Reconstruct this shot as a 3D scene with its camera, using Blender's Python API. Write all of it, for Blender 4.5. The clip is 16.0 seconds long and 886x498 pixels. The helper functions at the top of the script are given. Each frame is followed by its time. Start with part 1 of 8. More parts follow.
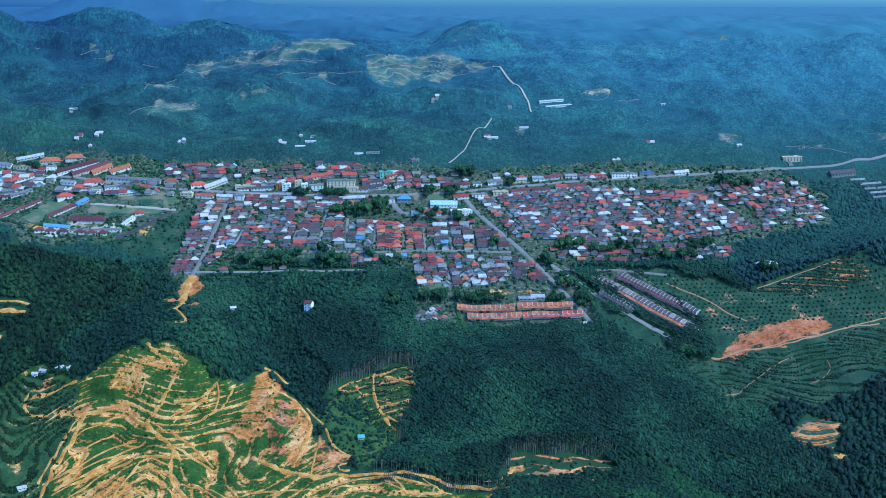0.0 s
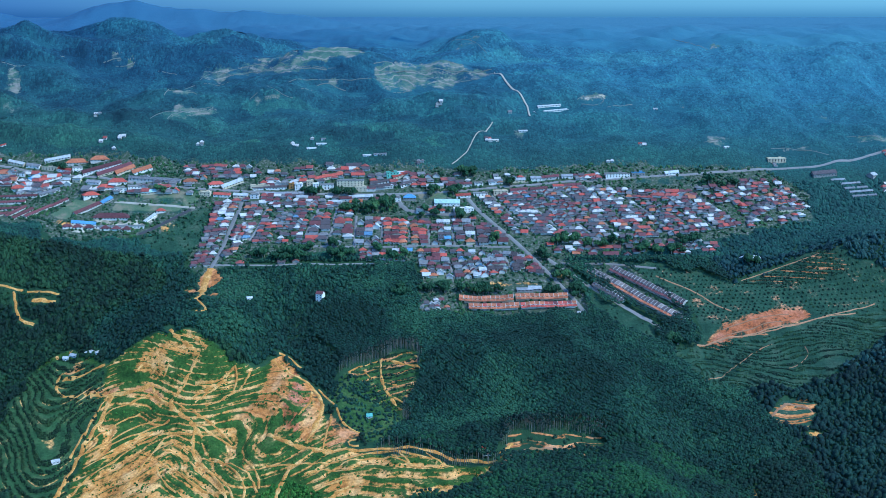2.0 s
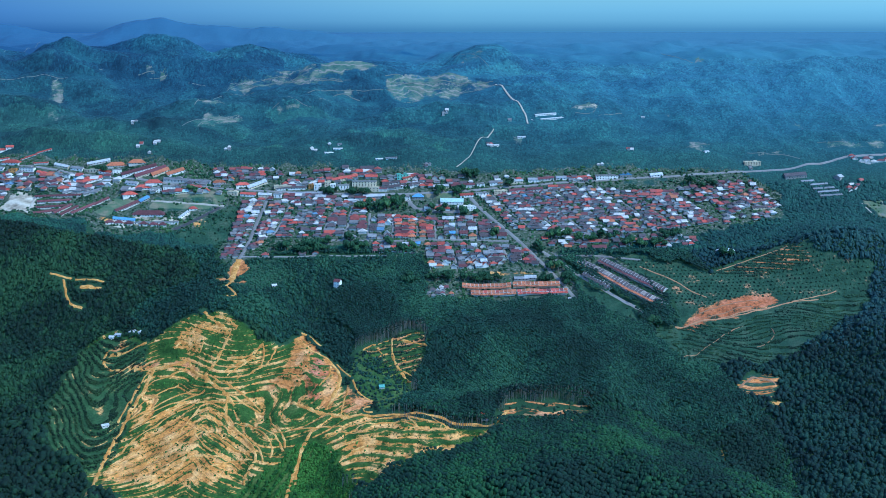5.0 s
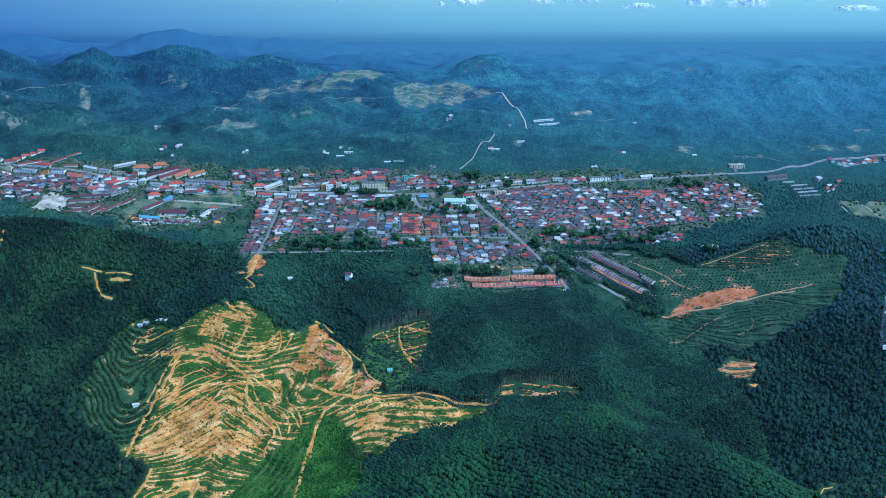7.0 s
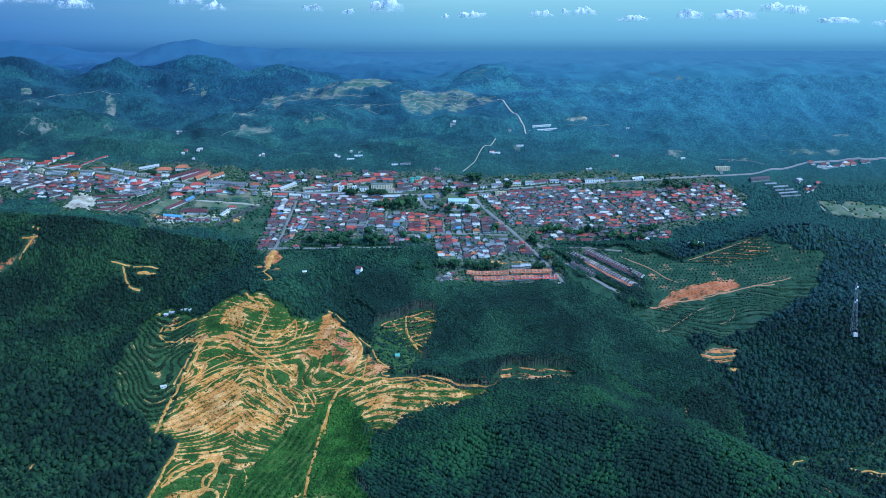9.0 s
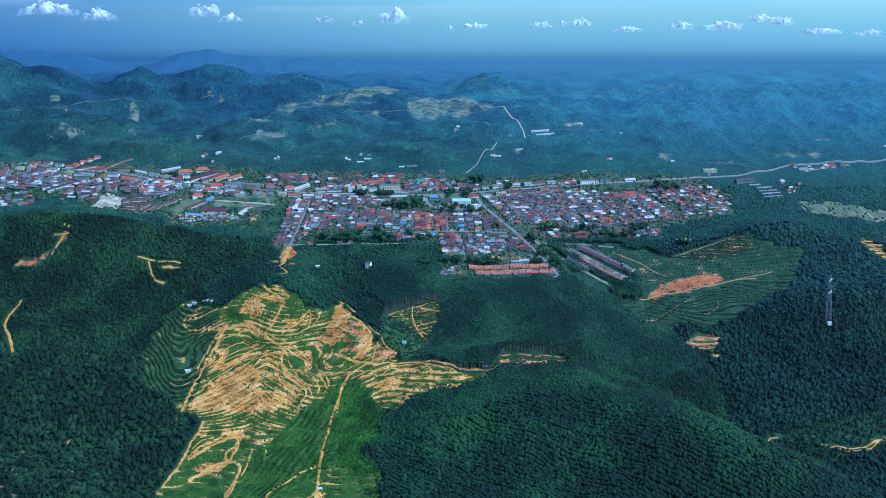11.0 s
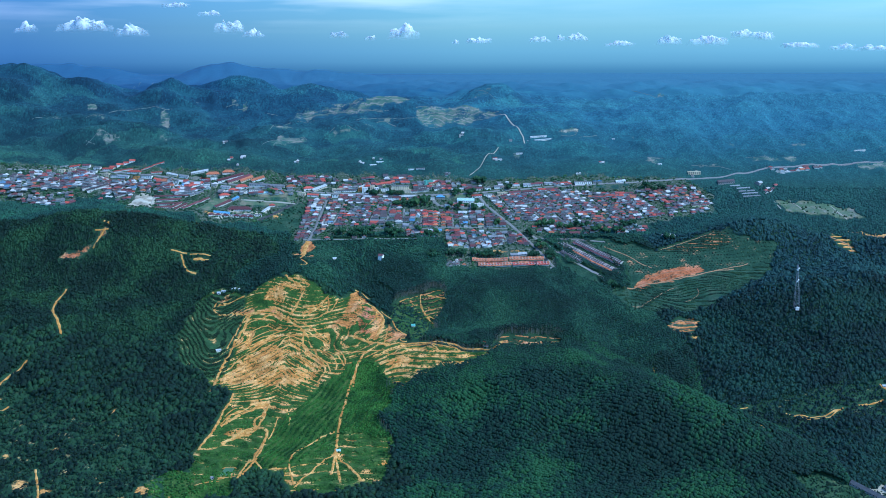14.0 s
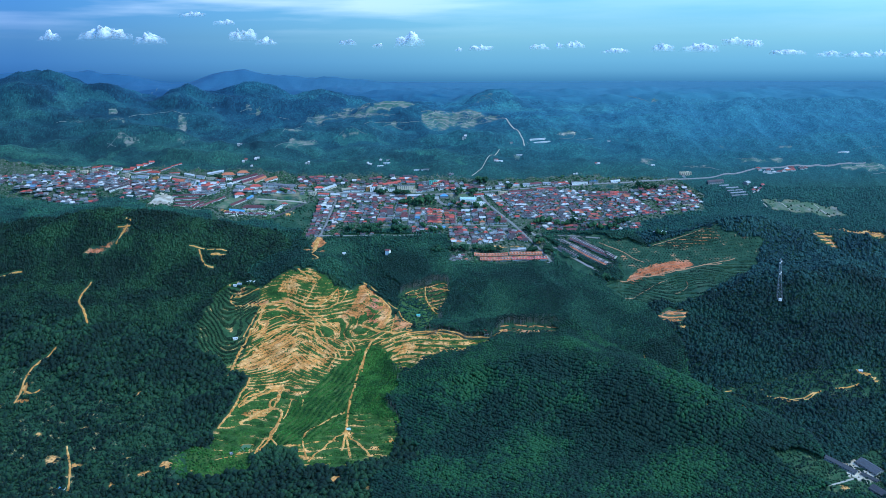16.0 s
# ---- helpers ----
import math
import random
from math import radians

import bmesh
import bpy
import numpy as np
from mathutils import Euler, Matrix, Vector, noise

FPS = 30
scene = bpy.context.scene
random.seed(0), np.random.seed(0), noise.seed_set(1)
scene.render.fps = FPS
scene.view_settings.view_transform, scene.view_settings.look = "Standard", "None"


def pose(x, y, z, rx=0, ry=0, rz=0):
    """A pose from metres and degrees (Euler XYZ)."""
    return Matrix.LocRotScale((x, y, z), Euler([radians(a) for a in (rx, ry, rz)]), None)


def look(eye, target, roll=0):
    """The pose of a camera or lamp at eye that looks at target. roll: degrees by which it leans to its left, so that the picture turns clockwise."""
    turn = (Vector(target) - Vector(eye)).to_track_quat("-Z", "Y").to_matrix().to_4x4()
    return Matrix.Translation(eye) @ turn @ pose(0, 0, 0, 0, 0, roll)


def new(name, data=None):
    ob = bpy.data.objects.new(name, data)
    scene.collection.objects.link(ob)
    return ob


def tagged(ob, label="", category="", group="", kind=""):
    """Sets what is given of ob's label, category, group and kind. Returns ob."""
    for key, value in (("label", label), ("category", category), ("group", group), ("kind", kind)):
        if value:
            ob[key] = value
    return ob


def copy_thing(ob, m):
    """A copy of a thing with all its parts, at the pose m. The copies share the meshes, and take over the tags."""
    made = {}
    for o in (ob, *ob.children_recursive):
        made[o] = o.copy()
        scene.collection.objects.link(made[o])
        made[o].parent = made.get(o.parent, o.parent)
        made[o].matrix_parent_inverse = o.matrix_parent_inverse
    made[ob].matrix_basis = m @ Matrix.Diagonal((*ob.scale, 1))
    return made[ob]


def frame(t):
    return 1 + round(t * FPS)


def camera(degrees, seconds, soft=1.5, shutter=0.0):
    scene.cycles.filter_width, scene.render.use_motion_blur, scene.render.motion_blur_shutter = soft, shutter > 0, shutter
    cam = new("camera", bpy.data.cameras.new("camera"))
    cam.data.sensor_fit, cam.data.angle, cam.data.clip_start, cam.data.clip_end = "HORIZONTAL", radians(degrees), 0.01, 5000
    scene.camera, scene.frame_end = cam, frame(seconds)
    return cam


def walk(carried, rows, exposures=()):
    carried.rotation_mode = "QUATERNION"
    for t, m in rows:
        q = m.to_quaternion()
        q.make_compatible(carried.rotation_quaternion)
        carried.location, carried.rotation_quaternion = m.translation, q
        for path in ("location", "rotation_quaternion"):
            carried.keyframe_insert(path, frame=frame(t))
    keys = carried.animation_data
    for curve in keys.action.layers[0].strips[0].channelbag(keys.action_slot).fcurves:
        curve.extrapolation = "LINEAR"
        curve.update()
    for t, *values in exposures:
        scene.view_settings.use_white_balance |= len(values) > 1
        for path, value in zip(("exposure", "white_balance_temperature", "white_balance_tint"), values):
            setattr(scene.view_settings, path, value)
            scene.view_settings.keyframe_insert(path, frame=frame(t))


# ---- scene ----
cam = camera(40, 16.0, soft=0.72)
# seconds, east, north, height, yaw, pitch, lean to the right
ROWS = [
    (0.0, 0.00, 0.00, 370.00, 0.000, -11.315, -0.000),
    (0.5, 0.59, -12.68, 369.81, 0.078, -11.195, 0.011),
    (1.0, 1.20, -26.00, 369.72, 0.157, -11.077, 0.022),
    (1.5, 1.83, -39.90, 369.73, 0.235, -10.961, 0.031),
    (2.0, 2.47, -54.38, 369.82, 0.313, -10.845, 0.040),
    (2.5, 3.14, -69.39, 369.98, 0.391, -10.732, 0.048),
    (3.0, 3.83, -84.90, 370.21, 0.468, -10.619, 0.055),
    (3.5, 4.53, -100.90, 370.49, 0.545, -10.508, 0.062),
    (4.0, 5.26, -117.34, 370.82, 0.623, -10.397, 0.068),
    (4.5, 6.00, -134.20, 371.19, 0.699, -10.288, 0.073),
    (5.0, 6.77, -151.45, 371.59, 0.776, -10.180, 0.078),
    (5.5, 7.55, -169.06, 372.00, 0.852, -10.072, 0.083),
    (6.0, 8.35, -187.00, 372.43, 0.927, -9.965, 0.087),
    (6.5, 9.18, -205.24, 372.85, 1.002, -9.859, 0.091),
    (7.0, 10.02, -223.75, 373.27, 1.077, -9.754, 0.095),
    (7.5, 10.88, -242.50, 373.67, 1.152, -9.649, 0.098),
    (8.0, 11.77, -261.46, 374.04, 1.225, -9.544, 0.101),
    (8.5, 12.67, -280.60, 374.38, 1.299, -9.440, 0.104),
    (9.0, 13.60, -299.89, 374.67, 1.372, -9.336, 0.107),
    (9.5, 14.54, -319.30, 374.90, 1.444, -9.233, 0.110),
    (10.0, 15.51, -338.81, 375.07, 1.516, -9.129, 0.113),
    (10.5, 16.49, -358.38, 375.17, 1.587, -9.026, 0.116),
    (11.0, 17.50, -377.98, 375.19, 1.657, -8.922, 0.119),
    (11.5, 18.53, -397.58, 375.12, 1.727, -8.819, 0.122),
    (12.0, 19.58, -417.16, 374.94, 1.796, -8.715, 0.126),
    (12.5, 20.65, -436.68, 374.66, 1.864, -8.611, 0.129),
    (13.0, 21.74, -456.12, 374.25, 1.932, -8.506, 0.133),
    (13.5, 22.85, -475.44, 373.72, 1.999, -8.402, 0.138),
    (14.0, 23.99, -494.61, 373.05, 2.065, -8.296, 0.142),
    (14.5, 25.14, -513.62, 372.24, 2.130, -8.190, 0.148),
    (15.0, 26.32, -532.41, 371.26, 2.195, -8.084, 0.153),
    (15.5, 27.51, -550.97, 370.13, 2.258, -7.976, 0.160),
    (16.0, 28.73, -569.27, 368.82, 2.321, -7.868, 0.167),
]
walk(cam, [(t, Matrix.Translation((x, y, z)) @ pose(0, 0, 0, 0, 0, yaw) @ pose(0, 0, 0, 90 + pitch) @ pose(0, 0, 0, 0, 0, -lean)) for t, x, y, z, yaw, pitch, lean in ROWS],
     exposures=[(0.0, 0.12, 5750, 3), (16.0, 0.04, 5750, 3)])

# ---- world, sun and exposure ----
SUN_UP, SUN_ROUND = radians(48), radians(112)  # height, and turn from north towards east
world = bpy.data.worlds.new("sky")
scene.world = world
world.use_nodes = True
wn, wl = world.node_tree.nodes, world.node_tree.links
wn.clear()


def wnode(kind, **settings):
    n = wn.new(kind)
    for k, v in settings.items():
        if k == "op":
            n.operation = v
        elif k == "blend":
            n.blend_type, n.data_type = v, "RGBA"
    return n


w_out, w_bg, w_sky = wn.new("ShaderNodeOutputWorld"), wn.new("ShaderNodeBackground"), wn.new("ShaderNodeTexSky")
w_sky.sky_type, w_sky.sun_disc = "NISHITA", False
w_sky.sun_elevation, w_sky.sun_rotation = SUN_UP, SUN_ROUND
w_sky.altitude, w_sky.air_density, w_sky.dust_density, w_sky.ozone_density = 300, 1.6, 1.2, 3.0
w_co, w_sep, w_comb = wn.new("ShaderNodeTexCoord"), wn.new("ShaderNodeSeparateXYZ"), wn.new("ShaderNodeCombineXYZ")
w_max = wnode("ShaderNodeMath", op="MAXIMUM")
w_max.inputs[1].default_value = 0.035
wl.new(w_co.outputs["Generated"], w_sep.inputs[0])
wl.new(w_sep.outputs["X"], w_comb.inputs["X"])
wl.new(w_sep.outputs["Y"], w_comb.inputs["Y"])
wl.new(w_sep.outputs["Z"], w_max.inputs[0])
wl.new(w_max.outputs[0], w_comb.inputs["Z"])
wl.new(w_comb.outputs[0], w_sky.inputs[0])
# moist tropical air: a deep blue layer over the horizon, paler above
w_ramp = wn.new("ShaderNodeValToRGB")
w_ramp.color_ramp.interpolation = "EASE"
AIR = [(0.0, (0.1, 0.34, 0.98)), (0.499, (0.1, 0.34, 0.98)), (0.507, (0.25, 0.65, 1.5)), (0.518, (0.36, 0.81, 1.6)), (0.56, (0.37, 0.82, 1.45)), (0.7, (0.56, 1.26, 1.95)), (1.0, (0.62, 1.36, 2.2))]
w_ramp.color_ramp.elements[0].position, w_ramp.color_ramp.elements[1].position = AIR[0][0], AIR[-1][0]
w_ramp.color_ramp.elements[0].color, w_ramp.color_ramp.elements[1].color = (*AIR[0][1], 1), (*AIR[-1][1], 1)
for at, colour in AIR[1:-1]:
    w_ramp.color_ramp.elements.new(at).color = (*colour, 1)
w_half = wnode("ShaderNodeMath", op="MULTIPLY_ADD")
w_half.inputs[1].default_value = w_half.inputs[2].default_value = 0.5
wl.new(w_sep.outputs["Z"], w_half.inputs[0])
wl.new(w_half.outputs[0], w_ramp.inputs[0])
w_mul = wnode("ShaderNodeMix", blend="MULTIPLY")
w_mul.inputs[0].default_value = 1.0
wl.new(w_sky.outputs[0], w_mul.inputs[6])
wl.new(w_ramp.outputs[0], w_mul.inputs[7])
# thin streaks of high cloud
w_map, w_noise, w_str = wn.new("ShaderNodeMapping"), wn.new("ShaderNodeTexNoise"), wn.new("ShaderNodeValToRGB")
w_map.inputs["Scale"].default_value = (3.0, 3.0, 34.0)
w_noise.inputs["Scale"].default_value, w_noise.inputs["Detail"].default_value = 1.6, 7
w_str.color_ramp.elements[0].position, w_str.color_ramp.elements[1].position = 0.42, 0.64
w_str.color_ramp.elements[1].color = (0.8, 0.8, 0.8, 1)
wl.new(w_co.outputs["Generated"], w_map.inputs[0])
wl.new(w_map.outputs[0], w_noise.inputs[0])
wl.new(w_noise.outputs["Fac"], w_str.inputs[0])
w_gate = wn.new("ShaderNodeMapRange")
w_gate.inputs["From Min"].default_value, w_gate.inputs["From Max"].default_value = 0.03, 0.06
wl.new(w_sep.outputs["Z"], w_gate.inputs[0])
w_fac = wnode("ShaderNodeMath", op="MULTIPLY")
wl.new(w_str.outputs[0], w_fac.inputs[0])
w_west = wn.new("ShaderNodeMapRange")
w_west.inputs["From Min"].default_value, w_west.inputs["From Max"].default_value = 0.05, -0.25
w_west.inputs["To Min"].default_value, w_west.inputs["To Max"].default_value = 0.12, 1.0
wl.new(w_sep.outputs["X"], w_west.inputs[0])
w_both = wnode("ShaderNodeMath", op="MULTIPLY")
wl.new(w_gate.outputs[0], w_both.inputs[0])
wl.new(w_west.outputs[0], w_both.inputs[1])
wl.new(w_both.outputs[0], w_fac.inputs[1])
w_mix = wnode("ShaderNodeMix", blend="MIX")
wl.new(w_fac.outputs[0], w_mix.inputs[0])
wl.new(w_mul.outputs[2], w_mix.inputs[6])
w_mix.inputs[7].default_value = (9.0, 10.0, 10.0, 1)
# the sky tint is darker and bluer in the west, brighter in the east
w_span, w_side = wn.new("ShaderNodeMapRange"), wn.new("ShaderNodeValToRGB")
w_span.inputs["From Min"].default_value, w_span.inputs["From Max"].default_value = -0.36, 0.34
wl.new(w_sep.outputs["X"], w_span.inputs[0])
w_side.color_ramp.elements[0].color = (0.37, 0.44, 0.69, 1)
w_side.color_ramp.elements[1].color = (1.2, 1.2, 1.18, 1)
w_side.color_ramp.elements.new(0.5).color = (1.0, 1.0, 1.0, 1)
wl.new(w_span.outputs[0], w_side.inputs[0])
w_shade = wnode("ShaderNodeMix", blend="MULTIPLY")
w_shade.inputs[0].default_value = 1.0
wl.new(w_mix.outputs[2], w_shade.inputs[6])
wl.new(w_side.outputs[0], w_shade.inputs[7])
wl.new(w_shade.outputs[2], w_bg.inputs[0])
w_bg.inputs["Strength"].default_value = 0.15
wl.new(w_bg.outputs[0], w_out.inputs[0])

sun = new("sun", bpy.data.lights.new("sun", "SUN"))
sun.data.energy, sun.data.angle, sun.data.color = 2.45, radians(0.6), (1.0, 0.93, 0.82)
sun.matrix_world = look((0, 0, 0), (-math.sin(SUN_ROUND) * math.cos(SUN_UP), -math.cos(SUN_ROUND) * math.cos(SUN_UP), -math.sin(SUN_UP)))


# ---- materials ----
def material(name):
    m = bpy.data.materials.new(name)
    m.use_nodes = True
    return m, m.node_tree.nodes, m.node_tree.links, m.node_tree.nodes["Principled BSDF"]


def noise_node(n, l, scale, detail=4, vector=None, rough=0.6):
    t = n.new("ShaderNodeTexNoise")
    t.inputs["Scale"].default_value, t.inputs["Detail"].default_value, t.inputs["Roughness"].default_value = scale, detail, rough
    if vector is None:
        vector = n.new("ShaderNodeNewGeometry").outputs["Position"]
    l.new(vector, t.inputs["Vector"])
    return t


def ramp_node(n, l, fac, stops, kind="LINEAR"):
    r = n.new("ShaderNodeValToRGB")
    r.color_ramp.interpolation = kind
    e = r.color_ramp.elements
    e[0].position, e[1].position = stops[0][0], stops[-1][0]
    e[0].color, e[1].color = (*stops[0][1], 1), (*stops[-1][1], 1)
    for at, c in stops[1:-1]:
        e.new(at).color = (*c, 1)
    l.new(fac, r.inputs[0])
    return r


def mix_node(n, l, fac, a, b, blend="MIX"):
    m = n.new("ShaderNodeMix")
    m.data_type, m.blend_type = "RGBA", blend
    for slot, v in ((0, fac), (6, a), (7, b)):
        if isinstance(v, (int, float)):
            m.inputs[slot].default_value = v
        elif isinstance(v, tuple):
            m.inputs[slot].default_value = (*v, 1)
        else:
            l.new(v, m.inputs[slot])
    return m.outputs[2]


def math_node(n, l, op, a, b=0.0, c=0.0):
    m = n.new("ShaderNodeMath")
    m.operation = op
    for slot, v in enumerate((a, b, c)):
        if isinstance(v, (int, float)):
            m.inputs[slot].default_value = v
        else:
            l.new(v, m.inputs[slot])
    return m.outputs[0]


def leaf_material(name, dark, mid, light, patch=0.02, gloss=0.25):
    """Canopy: every crown its own green, mottled, with wide random tone patches that also stand in for hill shading."""
    m, n, l, b = material(name)
    isle = n.new("ShaderNodeNewGeometry").outputs["Random Per Island"]
    wide = noise_node(n, l, patch, 3)
    fine = noise_node(n, l, 1.5, 6, rough=0.72)
    swing = math_node(n, l, "MULTIPLY_ADD", wide.outputs["Fac"], 2.5, -1.0)
    fac = math_node(n, l, "ADD", math_node(n, l, "MULTIPLY", isle, 0.46), swing)
    col = ramp_node(n, l, fac, [(0.2, dark), (0.5, mid), (0.85, light)]).outputs[0]
    col = mix_node(n, l, 0.6, col, ramp_node(n, l, fine.outputs["Fac"], [(0.34, (0.42, 0.42, 0.44)), (0.66, (1.55, 1.55, 1.4))]).outputs[0], "MULTIPLY")
    l.new(col, b.inputs["Base Color"])
    b.inputs["Roughness"].default_value = 0.75
    b.inputs["Specular IOR Level"].default_value = gloss
    bump = n.new("ShaderNodeBump")
    bump.inputs["Strength"].default_value, bump.inputs["Distance"].default_value = 0.9, 0.7
    l.new(fine.outputs["Fac"], bump.inputs["Height"])
    l.new(bump.outputs[0], b.inputs["Normal"])
    return m


def plain_material(name, colour, rough=0.7, vary=0.25, scale=0.4, metal=0.0, stain=(0.6, 0.58, 0.55)):
    """A painted or built surface with grain and weather stains."""
    m, n, l, b = material(name)
    wide, fine = noise_node(n, l, scale, 4), noise_node(n, l, scale * 9, 4)
    rnd = n.new("ShaderNodeObjectInfo").outputs["Random"]
    tint = ramp_node(n, l, rnd, [(0.0, (1 - vary, 1 - vary, 1 - vary)), (1.0, (1 + vary, 1 + vary, 1 + vary))]).outputs[0]
    col = mix_node(n, l, 1.0, (*colour,), tint, "MULTIPLY")
    col = mix_node(n, l, ramp_node(n, l, wide.outputs["Fac"], [(0.45, (0, 0, 0)), (0.75, (0.6, 0.6, 0.6))]).outputs[0], col, mix_node(n, l, 1.0, col, stain, "MULTIPLY"))
    col = mix_node(n, l, 0.3, col, ramp_node(n, l, fine.outputs["Fac"], [(0.3, (0.6, 0.6, 0.6)), (0.7, (1.3, 1.3, 1.3))]).outputs[0], "MULTIPLY")
    l.new(col, b.inputs["Base Color"])
    b.inputs["Roughness"].default_value, b.inputs["Metallic"].default_value = rough, metal
    return m


def hazy_woods_colour(n, l, pos):
    """Colour of the distant woods at a place, with haze put in: bluer towards the ranges and the east."""
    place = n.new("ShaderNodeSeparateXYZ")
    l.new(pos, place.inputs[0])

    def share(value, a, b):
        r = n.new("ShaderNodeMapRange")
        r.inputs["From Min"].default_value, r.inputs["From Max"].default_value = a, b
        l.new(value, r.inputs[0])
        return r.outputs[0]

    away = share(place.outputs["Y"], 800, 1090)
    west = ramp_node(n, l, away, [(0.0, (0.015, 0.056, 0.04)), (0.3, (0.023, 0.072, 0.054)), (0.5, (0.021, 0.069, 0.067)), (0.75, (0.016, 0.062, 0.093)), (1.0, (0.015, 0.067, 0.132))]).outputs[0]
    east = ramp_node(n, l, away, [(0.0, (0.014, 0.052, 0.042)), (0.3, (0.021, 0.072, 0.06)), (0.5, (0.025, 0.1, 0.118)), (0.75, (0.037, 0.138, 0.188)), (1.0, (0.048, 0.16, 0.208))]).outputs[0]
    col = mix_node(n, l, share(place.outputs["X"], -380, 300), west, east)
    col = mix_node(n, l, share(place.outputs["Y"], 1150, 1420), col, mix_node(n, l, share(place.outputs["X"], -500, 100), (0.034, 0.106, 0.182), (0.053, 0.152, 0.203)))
    long = n.new("ShaderNodeMapping")
    long.inputs["Scale"].default_value = (1.0, 2.6, 1.2)
    l.new(pos, long.inputs[0])
    along = long.outputs[0]
    bent = mix_node(n, l, 1.0, along, mix_node(n, l, 1.0, noise_node(n, l, 0.03, 5, along).outputs["Color"], (70.0, 70.0, 70.0), "MULTIPLY"), "ADD")
    plots = n.new("ShaderNodeTexVoronoi")
    plots.inputs["Scale"].default_value = 0.02
    l.new(bent, plots.inputs["Vector"])
    tone = n.new("ShaderNodeSeparateColor")
    l.new(plots.outputs["Color"], tone.inputs[0])
    stand = ramp_node(n, l, tone.outputs[0], [(0.0, (0.62, 0.68, 0.76)), (0.45, (0.95, 0.96, 0.98)), (0.78, (1.15, 1.17, 1.05)), (1.0, (1.5, 1.4, 1.12))]).outputs[0]
    groves = ramp_node(n, l, noise_node(n, l, 0.028, 7, along, 0.62).outputs["Fac"], [(0.36, (0.62, 0.64, 0.7)), (0.5, (1, 1, 1)), (0.63, (1.32, 1.3, 1.15))]).outputs[0]
    specks = ramp_node(n, l, noise_node(n, l, 0.3, 7, along, 0.72).outputs["Fac"], [(0.34, (0.66, 0.68, 0.74)), (0.5, (1, 1, 1)), (0.68, (1.4, 1.36, 1.2))]).outputs[0]
    stand = mix_node(n, l, 1.0, mix_node(n, l, 1.0, stand, groves, "MULTIPLY"), specks, "MULTIPLY")
    even = math_node(n, l, "MULTIPLY_ADD", share(place.outputs["X"], -50, 300), -0.6, 0.8)
    even = math_node(n, l, "MULTIPLY", even, share(place.outputs["Y"], 1150, 1060))
    return mix_node(n, l, even, col, mix_node(n, l, 1.0, col, stand, "MULTIPLY")), share(place.outputs["Y"], 800, 860)


def hazy_leaves():
    """Crowns of the distant woods, with the haze in their colour."""
    m, n, l, b = material("hazy_leaves")
    geo = n.new("ShaderNodeNewGeometry")
    col, _ = hazy_woods_colour(n, l, geo.outputs["Position"])
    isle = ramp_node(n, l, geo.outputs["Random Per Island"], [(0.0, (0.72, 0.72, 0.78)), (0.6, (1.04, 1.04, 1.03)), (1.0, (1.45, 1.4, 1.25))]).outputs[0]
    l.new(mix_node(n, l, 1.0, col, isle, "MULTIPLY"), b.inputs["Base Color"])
    b.inputs["Roughness"].default_value, b.inputs["Specular IOR Level"].default_value = 0.85, 0.2
    return m


STEP = 2.1  # terraces for each metre of height, in radians


